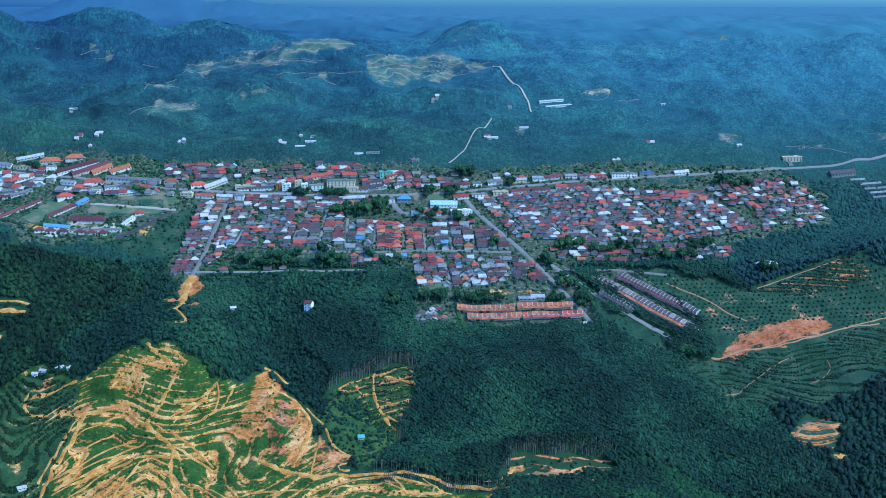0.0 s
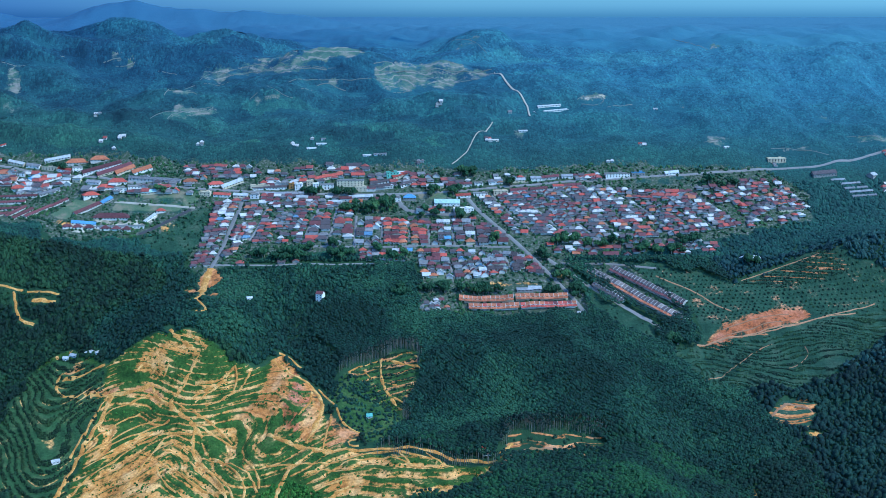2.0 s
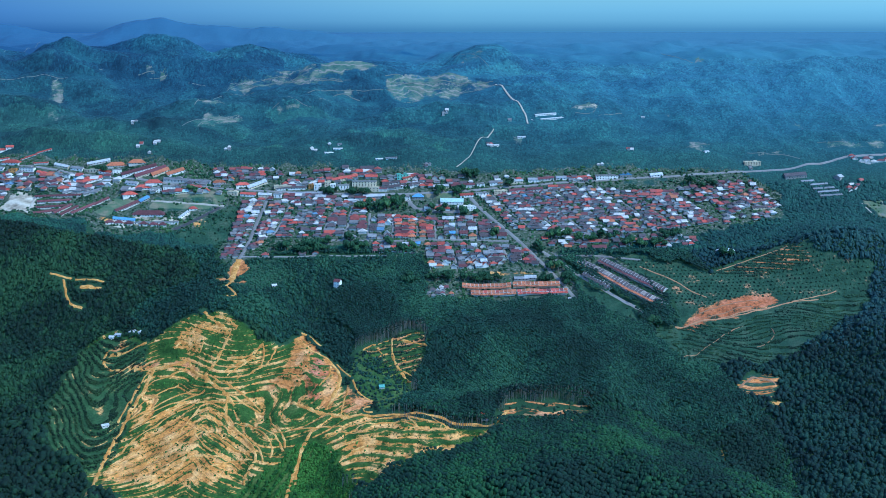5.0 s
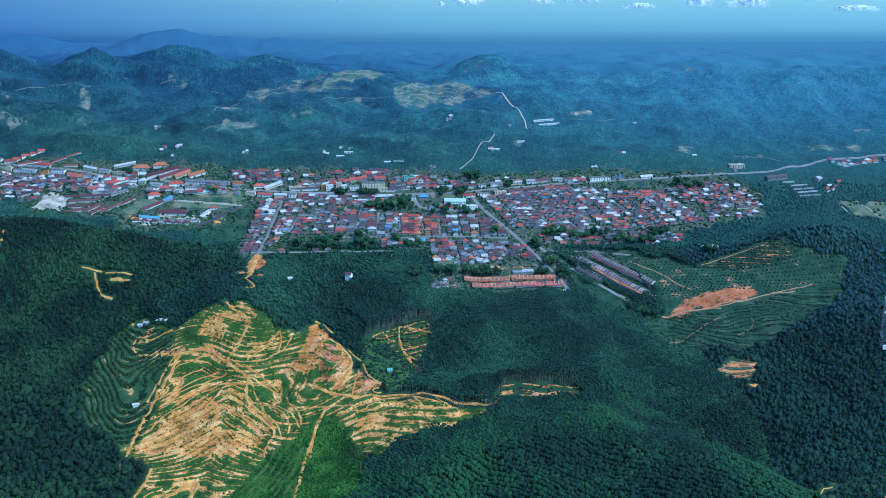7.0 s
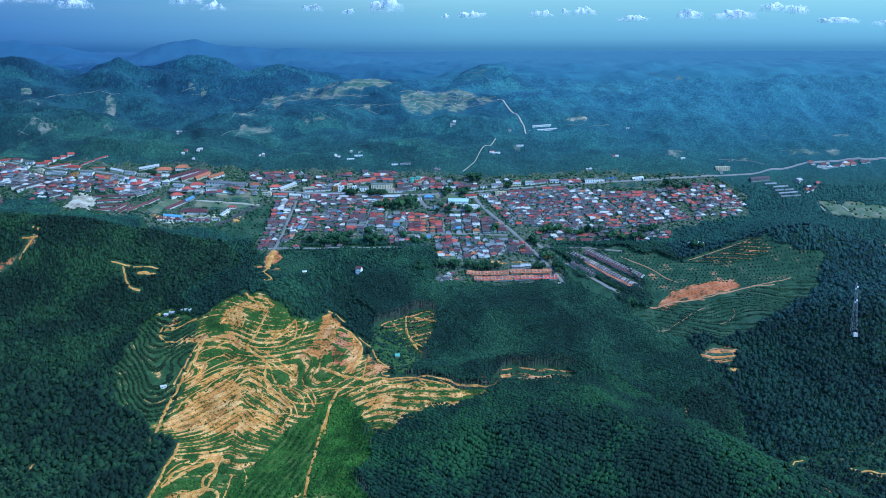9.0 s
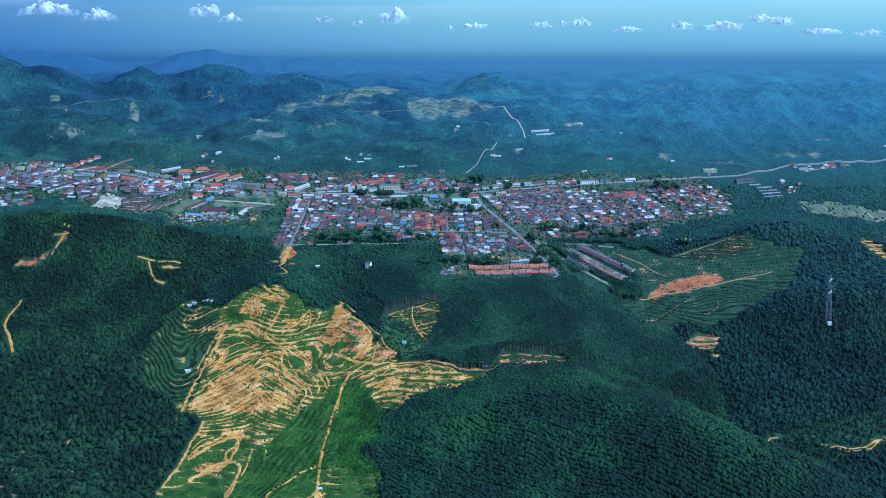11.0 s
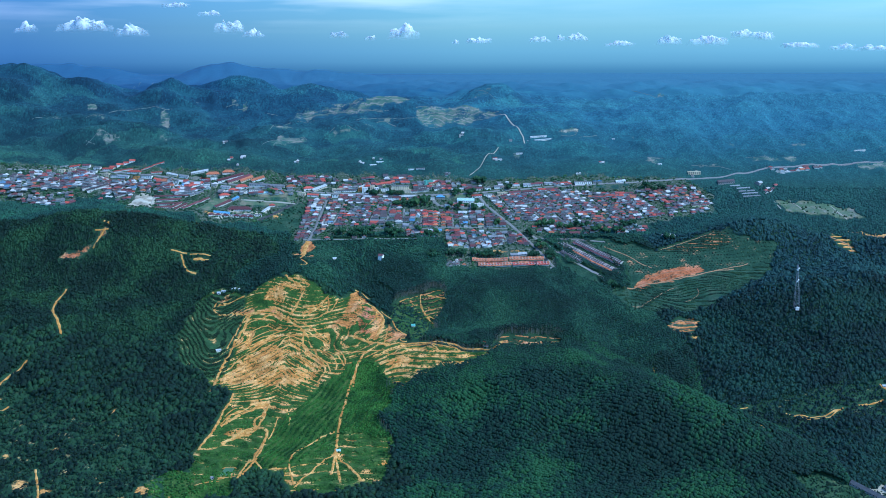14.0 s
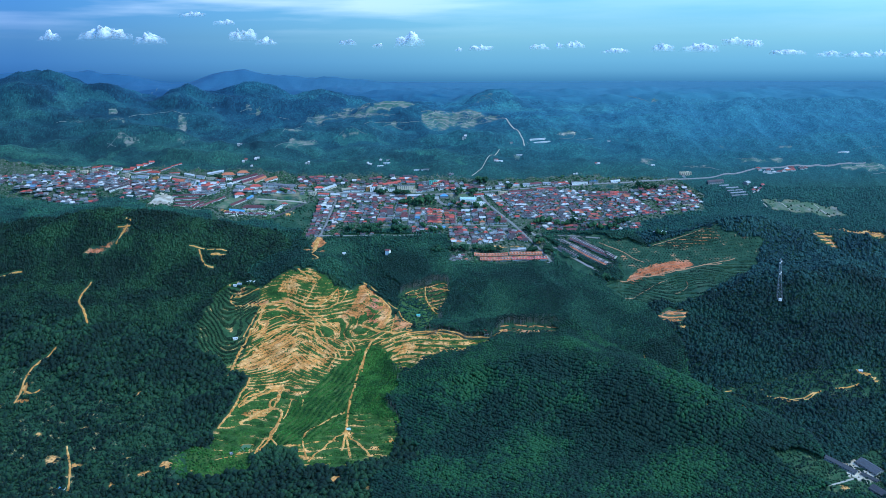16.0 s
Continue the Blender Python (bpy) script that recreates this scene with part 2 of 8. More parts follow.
def ground_material():
    """Forest floor, meadow, laterite and gravel on one sheet, divided by the attributes soil, grass and town."""
    m, n, l, b = material("ground")

    def layer(name):
        a = n.new("ShaderNodeAttribute")
        a.attribute_name = name
        return a.outputs["Fac"]

    pos = n.new("ShaderNodeNewGeometry").outputs["Position"]
    fine, mid, wide = noise_node(n, l, 0.55, 6, pos), noise_node(n, l, 0.09, 5, pos), noise_node(n, l, 0.018, 4, pos)
    # terraces follow the height of the slope
    phase = math_node(n, l, "ADD", math_node(n, l, "MULTIPLY", layer("steps"), STEP), math_node(n, l, "MULTIPLY", mid.outputs["Fac"], 2.4))
    bands = math_node(n, l, "MULTIPLY", math_node(n, l, "MULTIPLY", math_node(n, l, "SINE", phase), layer("dug")), math_node(n, l, "MULTIPLY_ADD", noise_node(n, l, 0.045, 3, pos).outputs["Fac"], 1.5, -0.42))
    thin = math_node(n, l, "MULTIPLY", math_node(n, l, "SINE", math_node(n, l, "MULTIPLY", phase, 2.6)), math_node(n, l, "MULTIPLY", layer("dug"), 0.22))
    bands = math_node(n, l, "ADD", bands, thin)
    forest = ramp_node(n, l, mid.outputs["Fac"], [(0.3, (0.014, 0.044, 0.02)), (0.55, (0.024, 0.066, 0.028)), (0.8, (0.045, 0.09, 0.034))]).outputs[0]
    meadow = ramp_node(n, l, mid.outputs["Fac"], [(0.3, (0.016, 0.05, 0.029)), (0.5, (0.029, 0.08, 0.044)), (0.75, (0.072, 0.112, 0.066))]).outputs[0]
    meadow = mix_node(n, l, 0.6, meadow, ramp_node(n, l, fine.outputs["Fac"], [(0.3, (0.4, 0.45, 0.4)), (0.7, (1.4, 1.3, 1.3))]).outputs[0], "MULTIPLY")
    clay = ramp_node(n, l, mid.outputs["Fac"], [(0.3, (0.41, 0.14, 0.03)), (0.48, (0.65, 0.27, 0.066)), (0.66, (0.84, 0.455, 0.165))]).outputs[0]
    clay = mix_node(n, l, 0.7, clay, ramp_node(n, l, fine.outputs["Fac"], [(0.3, (0.45, 0.42, 0.4)), (0.65, (1.25, 1.25, 1.2))]).outputs[0], "MULTIPLY")
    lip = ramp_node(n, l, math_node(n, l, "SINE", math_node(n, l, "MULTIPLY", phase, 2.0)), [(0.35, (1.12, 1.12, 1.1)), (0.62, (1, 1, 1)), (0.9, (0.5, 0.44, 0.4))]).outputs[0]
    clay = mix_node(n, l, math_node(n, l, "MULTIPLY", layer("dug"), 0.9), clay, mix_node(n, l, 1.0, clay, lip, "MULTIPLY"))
    clay = mix_node(n, l, layer("ruddy"), clay, mix_node(n, l, 1.0, clay, (0.72, 0.5, 0.75), "MULTIPLY"))
    yard = ramp_node(n, l, fine.outputs["Fac"], [(0.3, (0.035, 0.07, 0.035)), (0.5, (0.06, 0.09, 0.052)), (0.59, (0.13, 0.135, 0.11)), (0.78, (0.3, 0.28, 0.24))]).outputs[0]
    jag = math_node(n, l, "MULTIPLY_ADD", fine.outputs["Fac"], 0.7, -0.35)
    jag2 = math_node(n, l, "MULTIPLY_ADD", mid.outputs["Fac"], 1.3, -0.65)
    rag = math_node(n, l, "ADD", jag, jag2)

    def cut(fac, extra, soft=0.06):
        v = math_node(n, l, "ADD", fac, extra)
        r = n.new("ShaderNodeMapRange")
        r.inputs["From Min"].default_value, r.inputs["From Max"].default_value = 0.5 - soft, 0.5 + soft
        l.new(v, r.inputs[0])
        return r.outputs[0]

    # the far ground takes the same colour with haze painted in
    woods, remote = hazy_woods_colour(n, l, pos)
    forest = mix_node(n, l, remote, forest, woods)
    lush = ramp_node(n, l, mid.outputs["Fac"], [(0.3, (0.021, 0.06, 0.011)), (0.5, (0.045, 0.108, 0.019)), (0.75, (0.118, 0.15, 0.042))]).outputs[0]
    lush = mix_node(n, l, 0.7, lush, ramp_node(n, l, fine.outputs["Fac"], [(0.3, (0.35, 0.4, 0.35)), (0.7, (1.5, 1.4, 1.3))]).outputs[0], "MULTIPLY")
    meadow = mix_node(n, l, layer("lush"), meadow, lush)
    col = mix_node(n, l, cut(layer("grass"), rag, 0.15), forest, meadow)
    lawn = ramp_node(n, l, mid.outputs["Fac"], [(0.3, (0.075, 0.13, 0.07)), (0.46, (0.105, 0.155, 0.085)), (0.6, (0.22, 0.195, 0.125))]).outputs[0]
    col = mix_node(n, l, cut(layer("lawn"), math_node(n, l, "MULTIPLY", rag, 0.4), 0.1), col, lawn)
    col = mix_node(n, l, cut(layer("town"), rag, 0.1), col, yard)
    soil = layer("soil")
    calm = math_node(n, l, "MULTIPLY", rag, math_node(n, l, "MULTIPLY_ADD", layer("dug"), -0.3, 1.0))
    part = math_node(n, l, "MULTIPLY", math_node(n, l, "ADD", bands, calm), math_node(n, l, "GREATER_THAN", soil, 0.06))
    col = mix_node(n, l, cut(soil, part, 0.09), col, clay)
    far = layer("bare")
    rise = n.new("ShaderNodeSeparateXYZ")
    l.new(pos, rise.inputs[0])
    winding = math_node(n, l, "MULTIPLY_ADD", rise.outputs["Z"], 1.25, math_node(n, l, "MULTIPLY", noise_node(n, l, 0.035, 3, pos).outputs["Fac"], 26.0))
    cleared = ramp_node(n, l, mid.outputs["Fac"], [(0.3, (0.045, 0.115, 0.085)), (0.52, (0.09, 0.16, 0.12)), (0.7, (0.22, 0.21, 0.17))]).outputs[0]
    benches = ramp_node(n, l, math_node(n, l, "SINE", winding), [(0.45, (0, 0, 0)), (0.85, (0.8, 0.8, 0.8))]).outputs[0]
    cleared = mix_node(n, l, benches, cleared, (0.27, 0.25, 0.21))
    col = mix_node(n, l, cut(far, math_node(n, l, "MULTIPLY", rag, 0.8), 0.1), col, cleared)
    col = mix_node(n, l, cut(layer("paved"), math_node(n, l, "MULTIPLY", rag, 0.7), 0.1), col, ramp_node(n, l, mid.outputs["Fac"], [(0.36, (0.2, 0.17, 0.12)), (0.5, (0.44, 0.38, 0.28)), (0.62, (0.6, 0.54, 0.42))]).outputs[0])
    l.new(col, b.inputs["Base Color"])
    b.inputs["Roughness"].default_value, b.inputs["Specular IOR Level"].default_value = 0.9, 0.2
    bump = n.new("ShaderNodeBump")
    bump.inputs["Strength"].default_value, bump.inputs["Distance"].default_value = 0.7, 0.8
    l.new(math_node(n, l, "ADD", fine.outputs["Fac"], mid.outputs["Fac"]), bump.inputs["Height"])
    l.new(bump.outputs[0], b.inputs["Normal"])
    return m


M_GROUND = ground_material()
M_RUBBER = leaf_material("rubber_leaves", (0.0029, 0.022, 0.0137), (0.0055, 0.0362, 0.0188), (0.0189, 0.0814, 0.0254), 0.012)
# cloud shadow and haze are put into this duller, bluer leaf colour
M_FOREST = leaf_material("shaded_forest_leaves", (0.0024, 0.0189, 0.0168), (0.0044, 0.0303, 0.0238), (0.0107, 0.0479, 0.0313), 0.022)
# haze is put into this paler, bluer leaf colour
M_EAST = leaf_material("hazy_eastern_leaves", (0.0077, 0.0345, 0.0375), (0.0132, 0.0529, 0.0525), (0.0231, 0.0747, 0.0625), 0.03)
# sunlight is put into this lighter copy of the rubber leaf colour
M_SUNLIT = leaf_material("sunlit_rubber_leaves", (0.0046, 0.027, 0.0184), (0.01, 0.049, 0.0302), (0.0288, 0.094, 0.0454), 0.015)
M_WILD = leaf_material("western_forest_leaves", (0.003, 0.0176, 0.0101), (0.0062, 0.0297, 0.0146), (0.0194, 0.0627, 0.0223), 0.022)
M_DISTANT = hazy_leaves()
M_BUSH = leaf_material("bush_leaves", (0.0119, 0.0554, 0.0072), (0.0253, 0.1028, 0.0121), (0.0594, 0.1632, 0.0226), 0.05)
M_PALM = leaf_material("palm_leaves", (0.0082, 0.0317, 0.0168), (0.0164, 0.0554, 0.024), (0.0377, 0.088, 0.0336), 0.05)
M_OILPALM = leaf_material("oil_palm_leaves", (0.0055, 0.022, 0.008), (0.0115, 0.037, 0.012), (0.027, 0.06, 0.018), 0.05)
M_DARKROAD = plain_material("new_asphalt", (0.05, 0.05, 0.052), 0.85, 0.1, 0.1)
M_ASPHALT = plain_material("asphalt", (0.225, 0.215, 0.2), 0.9, 0.12, 0.1)
M_SOIL, sn, sl, sb = material("laterite")
s_wide, s_fine = noise_node(sn, sl, 0.16, 5), noise_node(sn, sl, 1.3, 5)
s_col = ramp_node(sn, sl, s_wide.outputs["Fac"], [(0.3, (0.42, 0.165, 0.04)), (0.48, (0.6, 0.27, 0.066)), (0.66, (0.79, 0.45, 0.155))]).outputs[0]
sl.new(mix_node(sn, sl, 0.75, s_col, ramp_node(sn, sl, s_fine.outputs["Fac"], [(0.32, (0.5, 0.47, 0.45)), (0.66, (1.3, 1.28, 1.22))]).outputs[0], "MULTIPLY"), sb.inputs["Base Color"])
sb.inputs["Roughness"].default_value, sb.inputs["Specular IOR Level"].default_value = 0.95, 0.15
M_PALE = plain_material("gravel", (0.42, 0.38, 0.3), 0.95, 0.1, 0.1)
M_TRAIL = plain_material("worn_trail", (0.15, 0.18, 0.16), 0.95, 0.1, 0.1)
M_BARK = plain_material("bark", (0.26, 0.25, 0.21), 0.9)
M_REDTRACK = plain_material("red_laterite", (0.42, 0.205, 0.1), 0.95, 0.2, 0.2)
ROAD_SURFACE = {"red": M_REDTRACK, "asphalt": M_ASPHALT, "soil": M_SOIL, "pale": M_PALE, "trail": M_TRAIL, "dark": M_DARKROAD}

# land shaped to fit the camera's view: a long slope that climbs from the near valley to the far plateau, with hills on
# it
RAMP_Y = [-2500, -600, 200, 350, 467, 560, 660, 768, 857, 917, 1000, 1070, 1200, 1600, 2600, 4600]
RAMP_Z = [-5, 0, 10, 30, 60, 88, 122, 176, 226, 262, 309, 341, 353, 358, 362, 364]
# east, north, half length, half width, turn in degrees, height
HILLS = [
    (-180, 715, 48, 32, 0, 22), (-120, 690, 50, 25, -20, 9), (-400, 800, 95, 30, 4, 26), (-300, 758, 60, 28, 0, 9),
    (-88, 765, 60, 22, 0, 7), (60, 690, 80, 28, -8, 15), (60, 560, 120, 40, -25, 17), (220, 470, 100, 40, -30, 9),
    (350, 688, 70, 38, 10, 22), (440, 640, 80, 55, 0, 16), (312, 800, 38, 20, 0, 19), (-420, 640, 90, 50, 20, 13),
    (180, 515, 95, 26, -38, 14), (190, 590, 70, 16, -52, -9), (330, 600, 50, 22, 35, 8),
    (-93, 1022, 40, 18, 0, 16), (60, 985, 70, 22, 0, 7), (45, 1090, 38, 18, 0, 8), (240, 1095, 90, 25, 0, 5), (430, 1080, 120, 30, 0, 4),
    (-440, 965, 28, 15, 0, 13), (-221, 965, 35, 15, 0, 10), (-155, 985, 25, 12, 0, 10), (-365, 975, 30, 12, 0, 8),
    (-587, 1020, 63, 32, 0, 55.5), (-507, 1028, 52, 30, 0, 8.5), (-452, 1032, 37, 26, 0, 20.3), (-384, 1036, 19, 18, 0, 20.8), (-346, 1040, 30, 20, 0, 19.7), (-284, 1056, 30, 22, 0, 27.9), (-204, 1045, 45, 20, 0, 14.5), (35, 1056, 24, 16, 0, 24.6), (-417, 1500, 44, 70, 0, 18.7), (-753, 1500, 116, 60, 0, 26.9), (-607, 1500, 77, 60, 0, 11.7), (-326, 1500, 86, 50, 0, 18.7), (-182, 1500, 57, 40, 0, 9.3),
]

# low ridges behind the town, one behind the other
RIDGES = []
for k in range(78):
    s, w = math.sin(12.9898 * k + 1.0) * 43758.5453 % 1, math.sin(78.233 * k + 2.0) * 12543.123 % 1
    ry = 915 + 145 * ((k * 0.618034) % 1)
    rx = -640 + 1080 * s
    tame = 0.45 if rx > 60 else 1.0
    RIDGES.append((rx, ry, 26 + 42 * w, 6.5 + 4 * s, tame * (7 + 7 * ((s * 7 + w * 3) % 1))))


def smooth_ramp(y):
    out = 0.0
    for k in (-36, -18, 0, 18, 36):
        out = out + np.interp(np.asarray(y, float) + k, RAMP_Y, RAMP_Z)
    return out / 5


def rolling(x, y):
    """Uneven ground: a few crossing waves."""
    n = 0.0
    for k, (size, high) in enumerate(((170, 3.0), (92, 2.2), (47, 1.2), (23, 0.6))):
        a = 0.7 + 1.9 * k
        u = (x * math.cos(a) + y * math.sin(a)) / size
        v = (-x * math.sin(a) + y * math.cos(a)) / size
        n = n + high * np.sin(6.28 * u + 1.3 * np.sin(6.28 * v * 0.7 + k)) * np.cos(6.28 * v + 0.9 * np.sin(5.1 * u + 2 * k))
    return n


def ground_z(x, y):
    """Height of the ground at plan places (numbers or arrays)."""
    x, y = np.asarray(x, float), np.asarray(y, float)
    z = smooth_ramp(y)
    town = np.exp(-(((x - 60) / 420) ** 4) - ((y - 835) / 85) ** 4)
    near = np.clip((y - 330) / 150, 0.15, 1) * np.clip((1900 - y) / 600, 0, 1)
    z = z + rolling(x, y) * (1 - 0.93 * town) * near
    crest = 0.0 * x * y
    for rx, ry, a, b, high in RIDGES:
        u, v = (x - rx) / a, (y - ry + 0.12 * (x - rx) * math.sin(rx)) / b
        crest = np.maximum(crest, high * np.exp(-0.5 * (u * u + v * v)))
    z = z + crest - 3 * np.exp(-((y - 990) / 65) ** 4)
    for hx, hy, a, b, turn, high in HILLS:
        c, s = math.cos(radians(turn)), math.sin(radians(turn))
        u, v = ((x - hx) * c + (y - hy) * s) / a, ((y - hy) * c - (x - hx) * s) / b
        z = z + high * np.exp(-0.5 * (u * u + v * v) ** 1.15)
    return z

# ---- the ground ----
AREAS = {}
AREAS['clearing'] = [(-193.9, 703.1), (-166.9, 705.0), (-131.8, 687.7), (-117.2, 690.2), (-103.6, 703.7), (-82.4, 666.3), (-59.1, 626.5), (-44.6, 620.5), (31.5, 604.3), (28.7, 595.2), (-4.0, 580.3), (-51.7, 558.6), (-68.4, 564.0), (-57.8, 564.2), (-59.1, 540.1), (-66.7, 523.3), (-68.1, 512.7), (-57.5, 499.5), (-53.1, 488.6), (-54.5, 469.0), (-51.9, 452.9), (-58.3, 437.8), (-61.4, 418.8), (-72.9, 426.4), (-85.4, 416.5), (-127.7, 413.9), (-140.9, 437.3), (-156.6, 443.1), (-178.1, 427.5), (-214.8, 433.9), (-218.6, 473.0), (-208.7, 495.9), (-201.8, 557.3), (-214.3, 559.1), (-237.2, 589.2), (-263.2, 604.9), (-275.5, 645.6), (-265.4, 694.5), (-246.8, 708.1), (-216.1, 690.6)]
AREAS['palm_slope'] = [(-245.6, 702.2), (-215.8, 688.6), (-213.7, 659.4), (-218.1, 591.3), (-230.5, 583.8), (-263.2, 604.9), (-275.5, 645.6), (-264.9, 692.5)]
AREAS['lush_valley'] = [(-94.2, 606.8), (-70.7, 593.3), (-63.2, 567.3), (-57.8, 564.2), (-59.1, 540.1), (-66.7, 523.3), (-68.1, 512.7), (-57.5, 499.5), (-53.1, 488.6), (-89.9, 509.1), (-101.5, 497.0), (-124.0, 456.2), (-151.9, 444.8), (-166.2, 442.4), (-151.7, 506.5), (-129.0, 570.8), (-108.7, 585.1)]
AREAS['low_field'] = [(-197.8, 529.8), (-168.1, 542.1), (-151.7, 506.5), (-156.8, 444.6), (-178.1, 427.5), (-214.8, 433.9), (-218.6, 473.0), (-208.7, 495.9)]
AREAS['small_clearing'] = [(-63.6, 690.8), (-43.6, 707.2), (-18.4, 708.9), (-15.4, 692.9), (-26.7, 664.1), (-44.2, 663.9)]
AREAS['upper_terraces'] = [(204.7, 783.9), (267.1, 804.5), (282.5, 782.9), (235.3, 778.6)]
AREAS['red_cut'] = [(168.0, 728.9), (182.2, 741.3), (208.6, 751.1), (226.9, 759.3), (247.2, 757.5), (249.0, 748.6), (221.6, 735.8), (200.9, 732.6), (179.7, 726.6)]
AREAS['loop_cut'] = [(195.8, 659.4), (215.2, 675.8), (230.5, 673.2), (220.5, 652.2), (205.5, 646.6)]
AREAS['left_cut'] = [(-431.1, 756.6), (-416.4, 761.5), (-392.5, 768.1), (-387.5, 780.9), (-379.4, 779.8), (-382.2, 770.4), (-394.5, 763.2), (-413.2, 750.6)]
AREAS['town'] = [(-622.5, 913.3), (-456.7, 927.3), (-368.5, 915.4), (-284.1, 914.6), (-213.3, 907.9), (-129.8, 904.2), (-33.2, 898.7), (35.0, 897.3), (116.9, 904.5), (251.7, 898.5), (277.9, 872.1), (273.6, 845.0), (229.7, 832.2), (176.7, 818.4), (111.8, 808.8), (82.9, 807.0), (99.7, 755.7), (59.4, 749.1), (-17.9, 748.6), (-17.8, 782.3), (-22.9, 801.9), (-55.4, 807.2), (-120.5, 811.6), (-163.1, 788.5), (-182.5, 789.6), (-188.9, 811.2), (-178.6, 831.3), (-214.2, 826.8), (-285.8, 806.8), (-306.8, 827.8), (-369.3, 814.4), (-399.3, 872.7), (-488.6, 852.0), (-608.1, 877.2)]
AREAS['brown_row'] = [(99.1, 799.0), (120.5, 802.7), (141.0, 787.0), (166.0, 750.4), (149.7, 749.7), (125.2, 767.5)]
AREAS['meadow_right'] = [(342.4, 862.8), (360.4, 863.0), (403.4, 855.7), (424.0, 849.1), (440.2, 835.2), (415.5, 832.6), (377.4, 838.8), (352.0, 843.9)]
AREAS['far_bare'] = [(-214.7, 1015.9), (-185.4, 1018.2), (-140.1, 1009.9), (-129.9, 1017.8), (-103.7, 1106.7), (-70.5, 1009.5), (-103.2, 1006.3), (-169.0, 1004.5), (-200.8, 995.6)]
AREAS['far_bare_mid'] = [(-66.6, 1003.8), (-23.7, 1029.3), (38.9, 1013.5), (35.2, 998.3), (-22.4, 987.5), (-58.5, 987.9)]
AREAS['far_pyramid'] = [(-456.8, 953.1), (-440.6, 960.9), (-413.2, 957.5), (-431.4, 952.0)]
AREAS['far_bare_left'] = [(-241.8, 946.9), (-221.6, 963.9), (-192.9, 963.7), (-185.1, 958.1), (-218.9, 945.8)]
AREAS['far_yard'] = [(106.4, 976.9), (135.1, 980.8), (134.5, 971.1), (109.7, 971.0)]
AREAS['far_patch'] = [(207.1, 936.0), (226.1, 938.8), (227.5, 922.3), (206.5, 918.0)]
AREAS['far_strip'] = [(258.2, 921.8), (308.7, 917.9), (304.2, 911.4), (264.3, 916.3)]
AREAS['far_strip_b'] = [(325.5, 935.9), (386.9, 934.9), (384.5, 923.8), (330.1, 923.3)]
AREAS['far_strip_c'] = [(452.4, 924.1), (507.0, 930.0), (500.7, 908.9), (453.4, 914.4)]
AREAS['pit'] = [(-380.6, 843.0), (-373.7, 860.8), (-379.1, 869.4), (-352.5, 866.4), (-346.1, 827.0), (-361.4, 823.5)]
AREAS['scrub_left'] = [(-459.9, 555.2), (-417.1, 574.1), (-353.4, 531.9), (-282.7, 528.0), (-234.1, 437.2), (-224.2, 396.4), (-314.1, 367.1), (-383.5, 366.1)]
AREAS['scrub_right'] = [(223.1, 542.6), (310.4, 560.9), (400.1, 581.0), (391.6, 537.6), (299.0, 511.3), (264.1, 465.8), (229.7, 464.6)]
AREAS['meadow_west'] = [(-212.5, 825.9), (-194.2, 852.3), (-175.1, 857.7), (-174.8, 844.7), (-185.4, 807.4), (-219.9, 815.8), (-225.5, 823.5)]
AREAS['school_field'] = [(-297.3, 845.2), (-284.5, 863.8), (-258.4, 863.1), (-274.2, 847.5), (-281.6, 832.9), (-300.2, 837.2)]
AREAS['school_lawn'] = [(-251.8, 862.6), (-220.0, 859.9), (-195.4, 858.2), (-205.8, 850.2), (-221.8, 850.2), (-254.4, 852.6)]
AREAS['north_lawn'] = [(-243.6, 869.1), (-212.8, 874.3), (-190.8, 872.5), (-190.0, 861.5), (-241.2, 864.3)]
AREAS['pitch'] = [(-23.1, 872.4), (1.0, 872.5), (1.0, 864.6), (-22.9, 864.5)]
AREAS['east_pitch'] = [(143.4, 884.9), (185.0, 890.3), (186.0, 886.5), (151.1, 880.6)]
AREAS['small_lawn'] = [(-12.0, 788.5), (2.3, 790.5), (4.1, 783.5), (-10.0, 780.6)]
AREAS['corner_lawn'] = [(83.5, 802.3), (97.6, 802.7), (99.0, 797.4), (85.6, 796.3)]
AREAS['verge'] = [(95.4, 781.0), (118.5, 758.5), (144.3, 738.9), (145.1, 732.9), (129.1, 732.4), (103.6, 755.4)]
AREAS['scar_ground'] = [(36.5, 640.7), (55.6, 644.9), (92.8, 639.4), (98.4, 633.7), (69.5, 625.1), (44.6, 620.5), (32.5, 622.1)]
AREAS['spur'] = [(-217.6, 575.0), (-213.3, 610.2), (-209.2, 634.5), (-196.8, 646.8), (-174.7, 654.5), (-150.0, 644.5), (-125.4, 632.3), (-101.1, 619.0), (-110.6, 602.3), (-125.1, 584.0), (-140.0, 571.6), (-160.9, 564.9), (-170.1, 554.3), (-193.2, 562.5)]
AREAS['apex'] = [(-196.9, 691.2), (-186.6, 702.9), (-166.6, 702.9), (-155.2, 693.8), (-163.3, 687.2), (-171.1, 678.4), (-187.7, 681.7), (-199.3, 668.6), (-209.4, 679.0)]
AREAS['east_face'] = [(-165.2, 701.4), (-124.5, 686.0), (-129.8, 669.8), (-139.6, 654.3), (-164.9, 667.9), (-163.3, 687.2)]
AREAS['east_band'] = [(-72.1, 611.7), (-44.6, 620.5), (28.7, 602.2), (26.0, 595.0), (-9.5, 582.7), (-30.5, 565.6), (-53.1, 579.7), (-69.8, 582.0)]
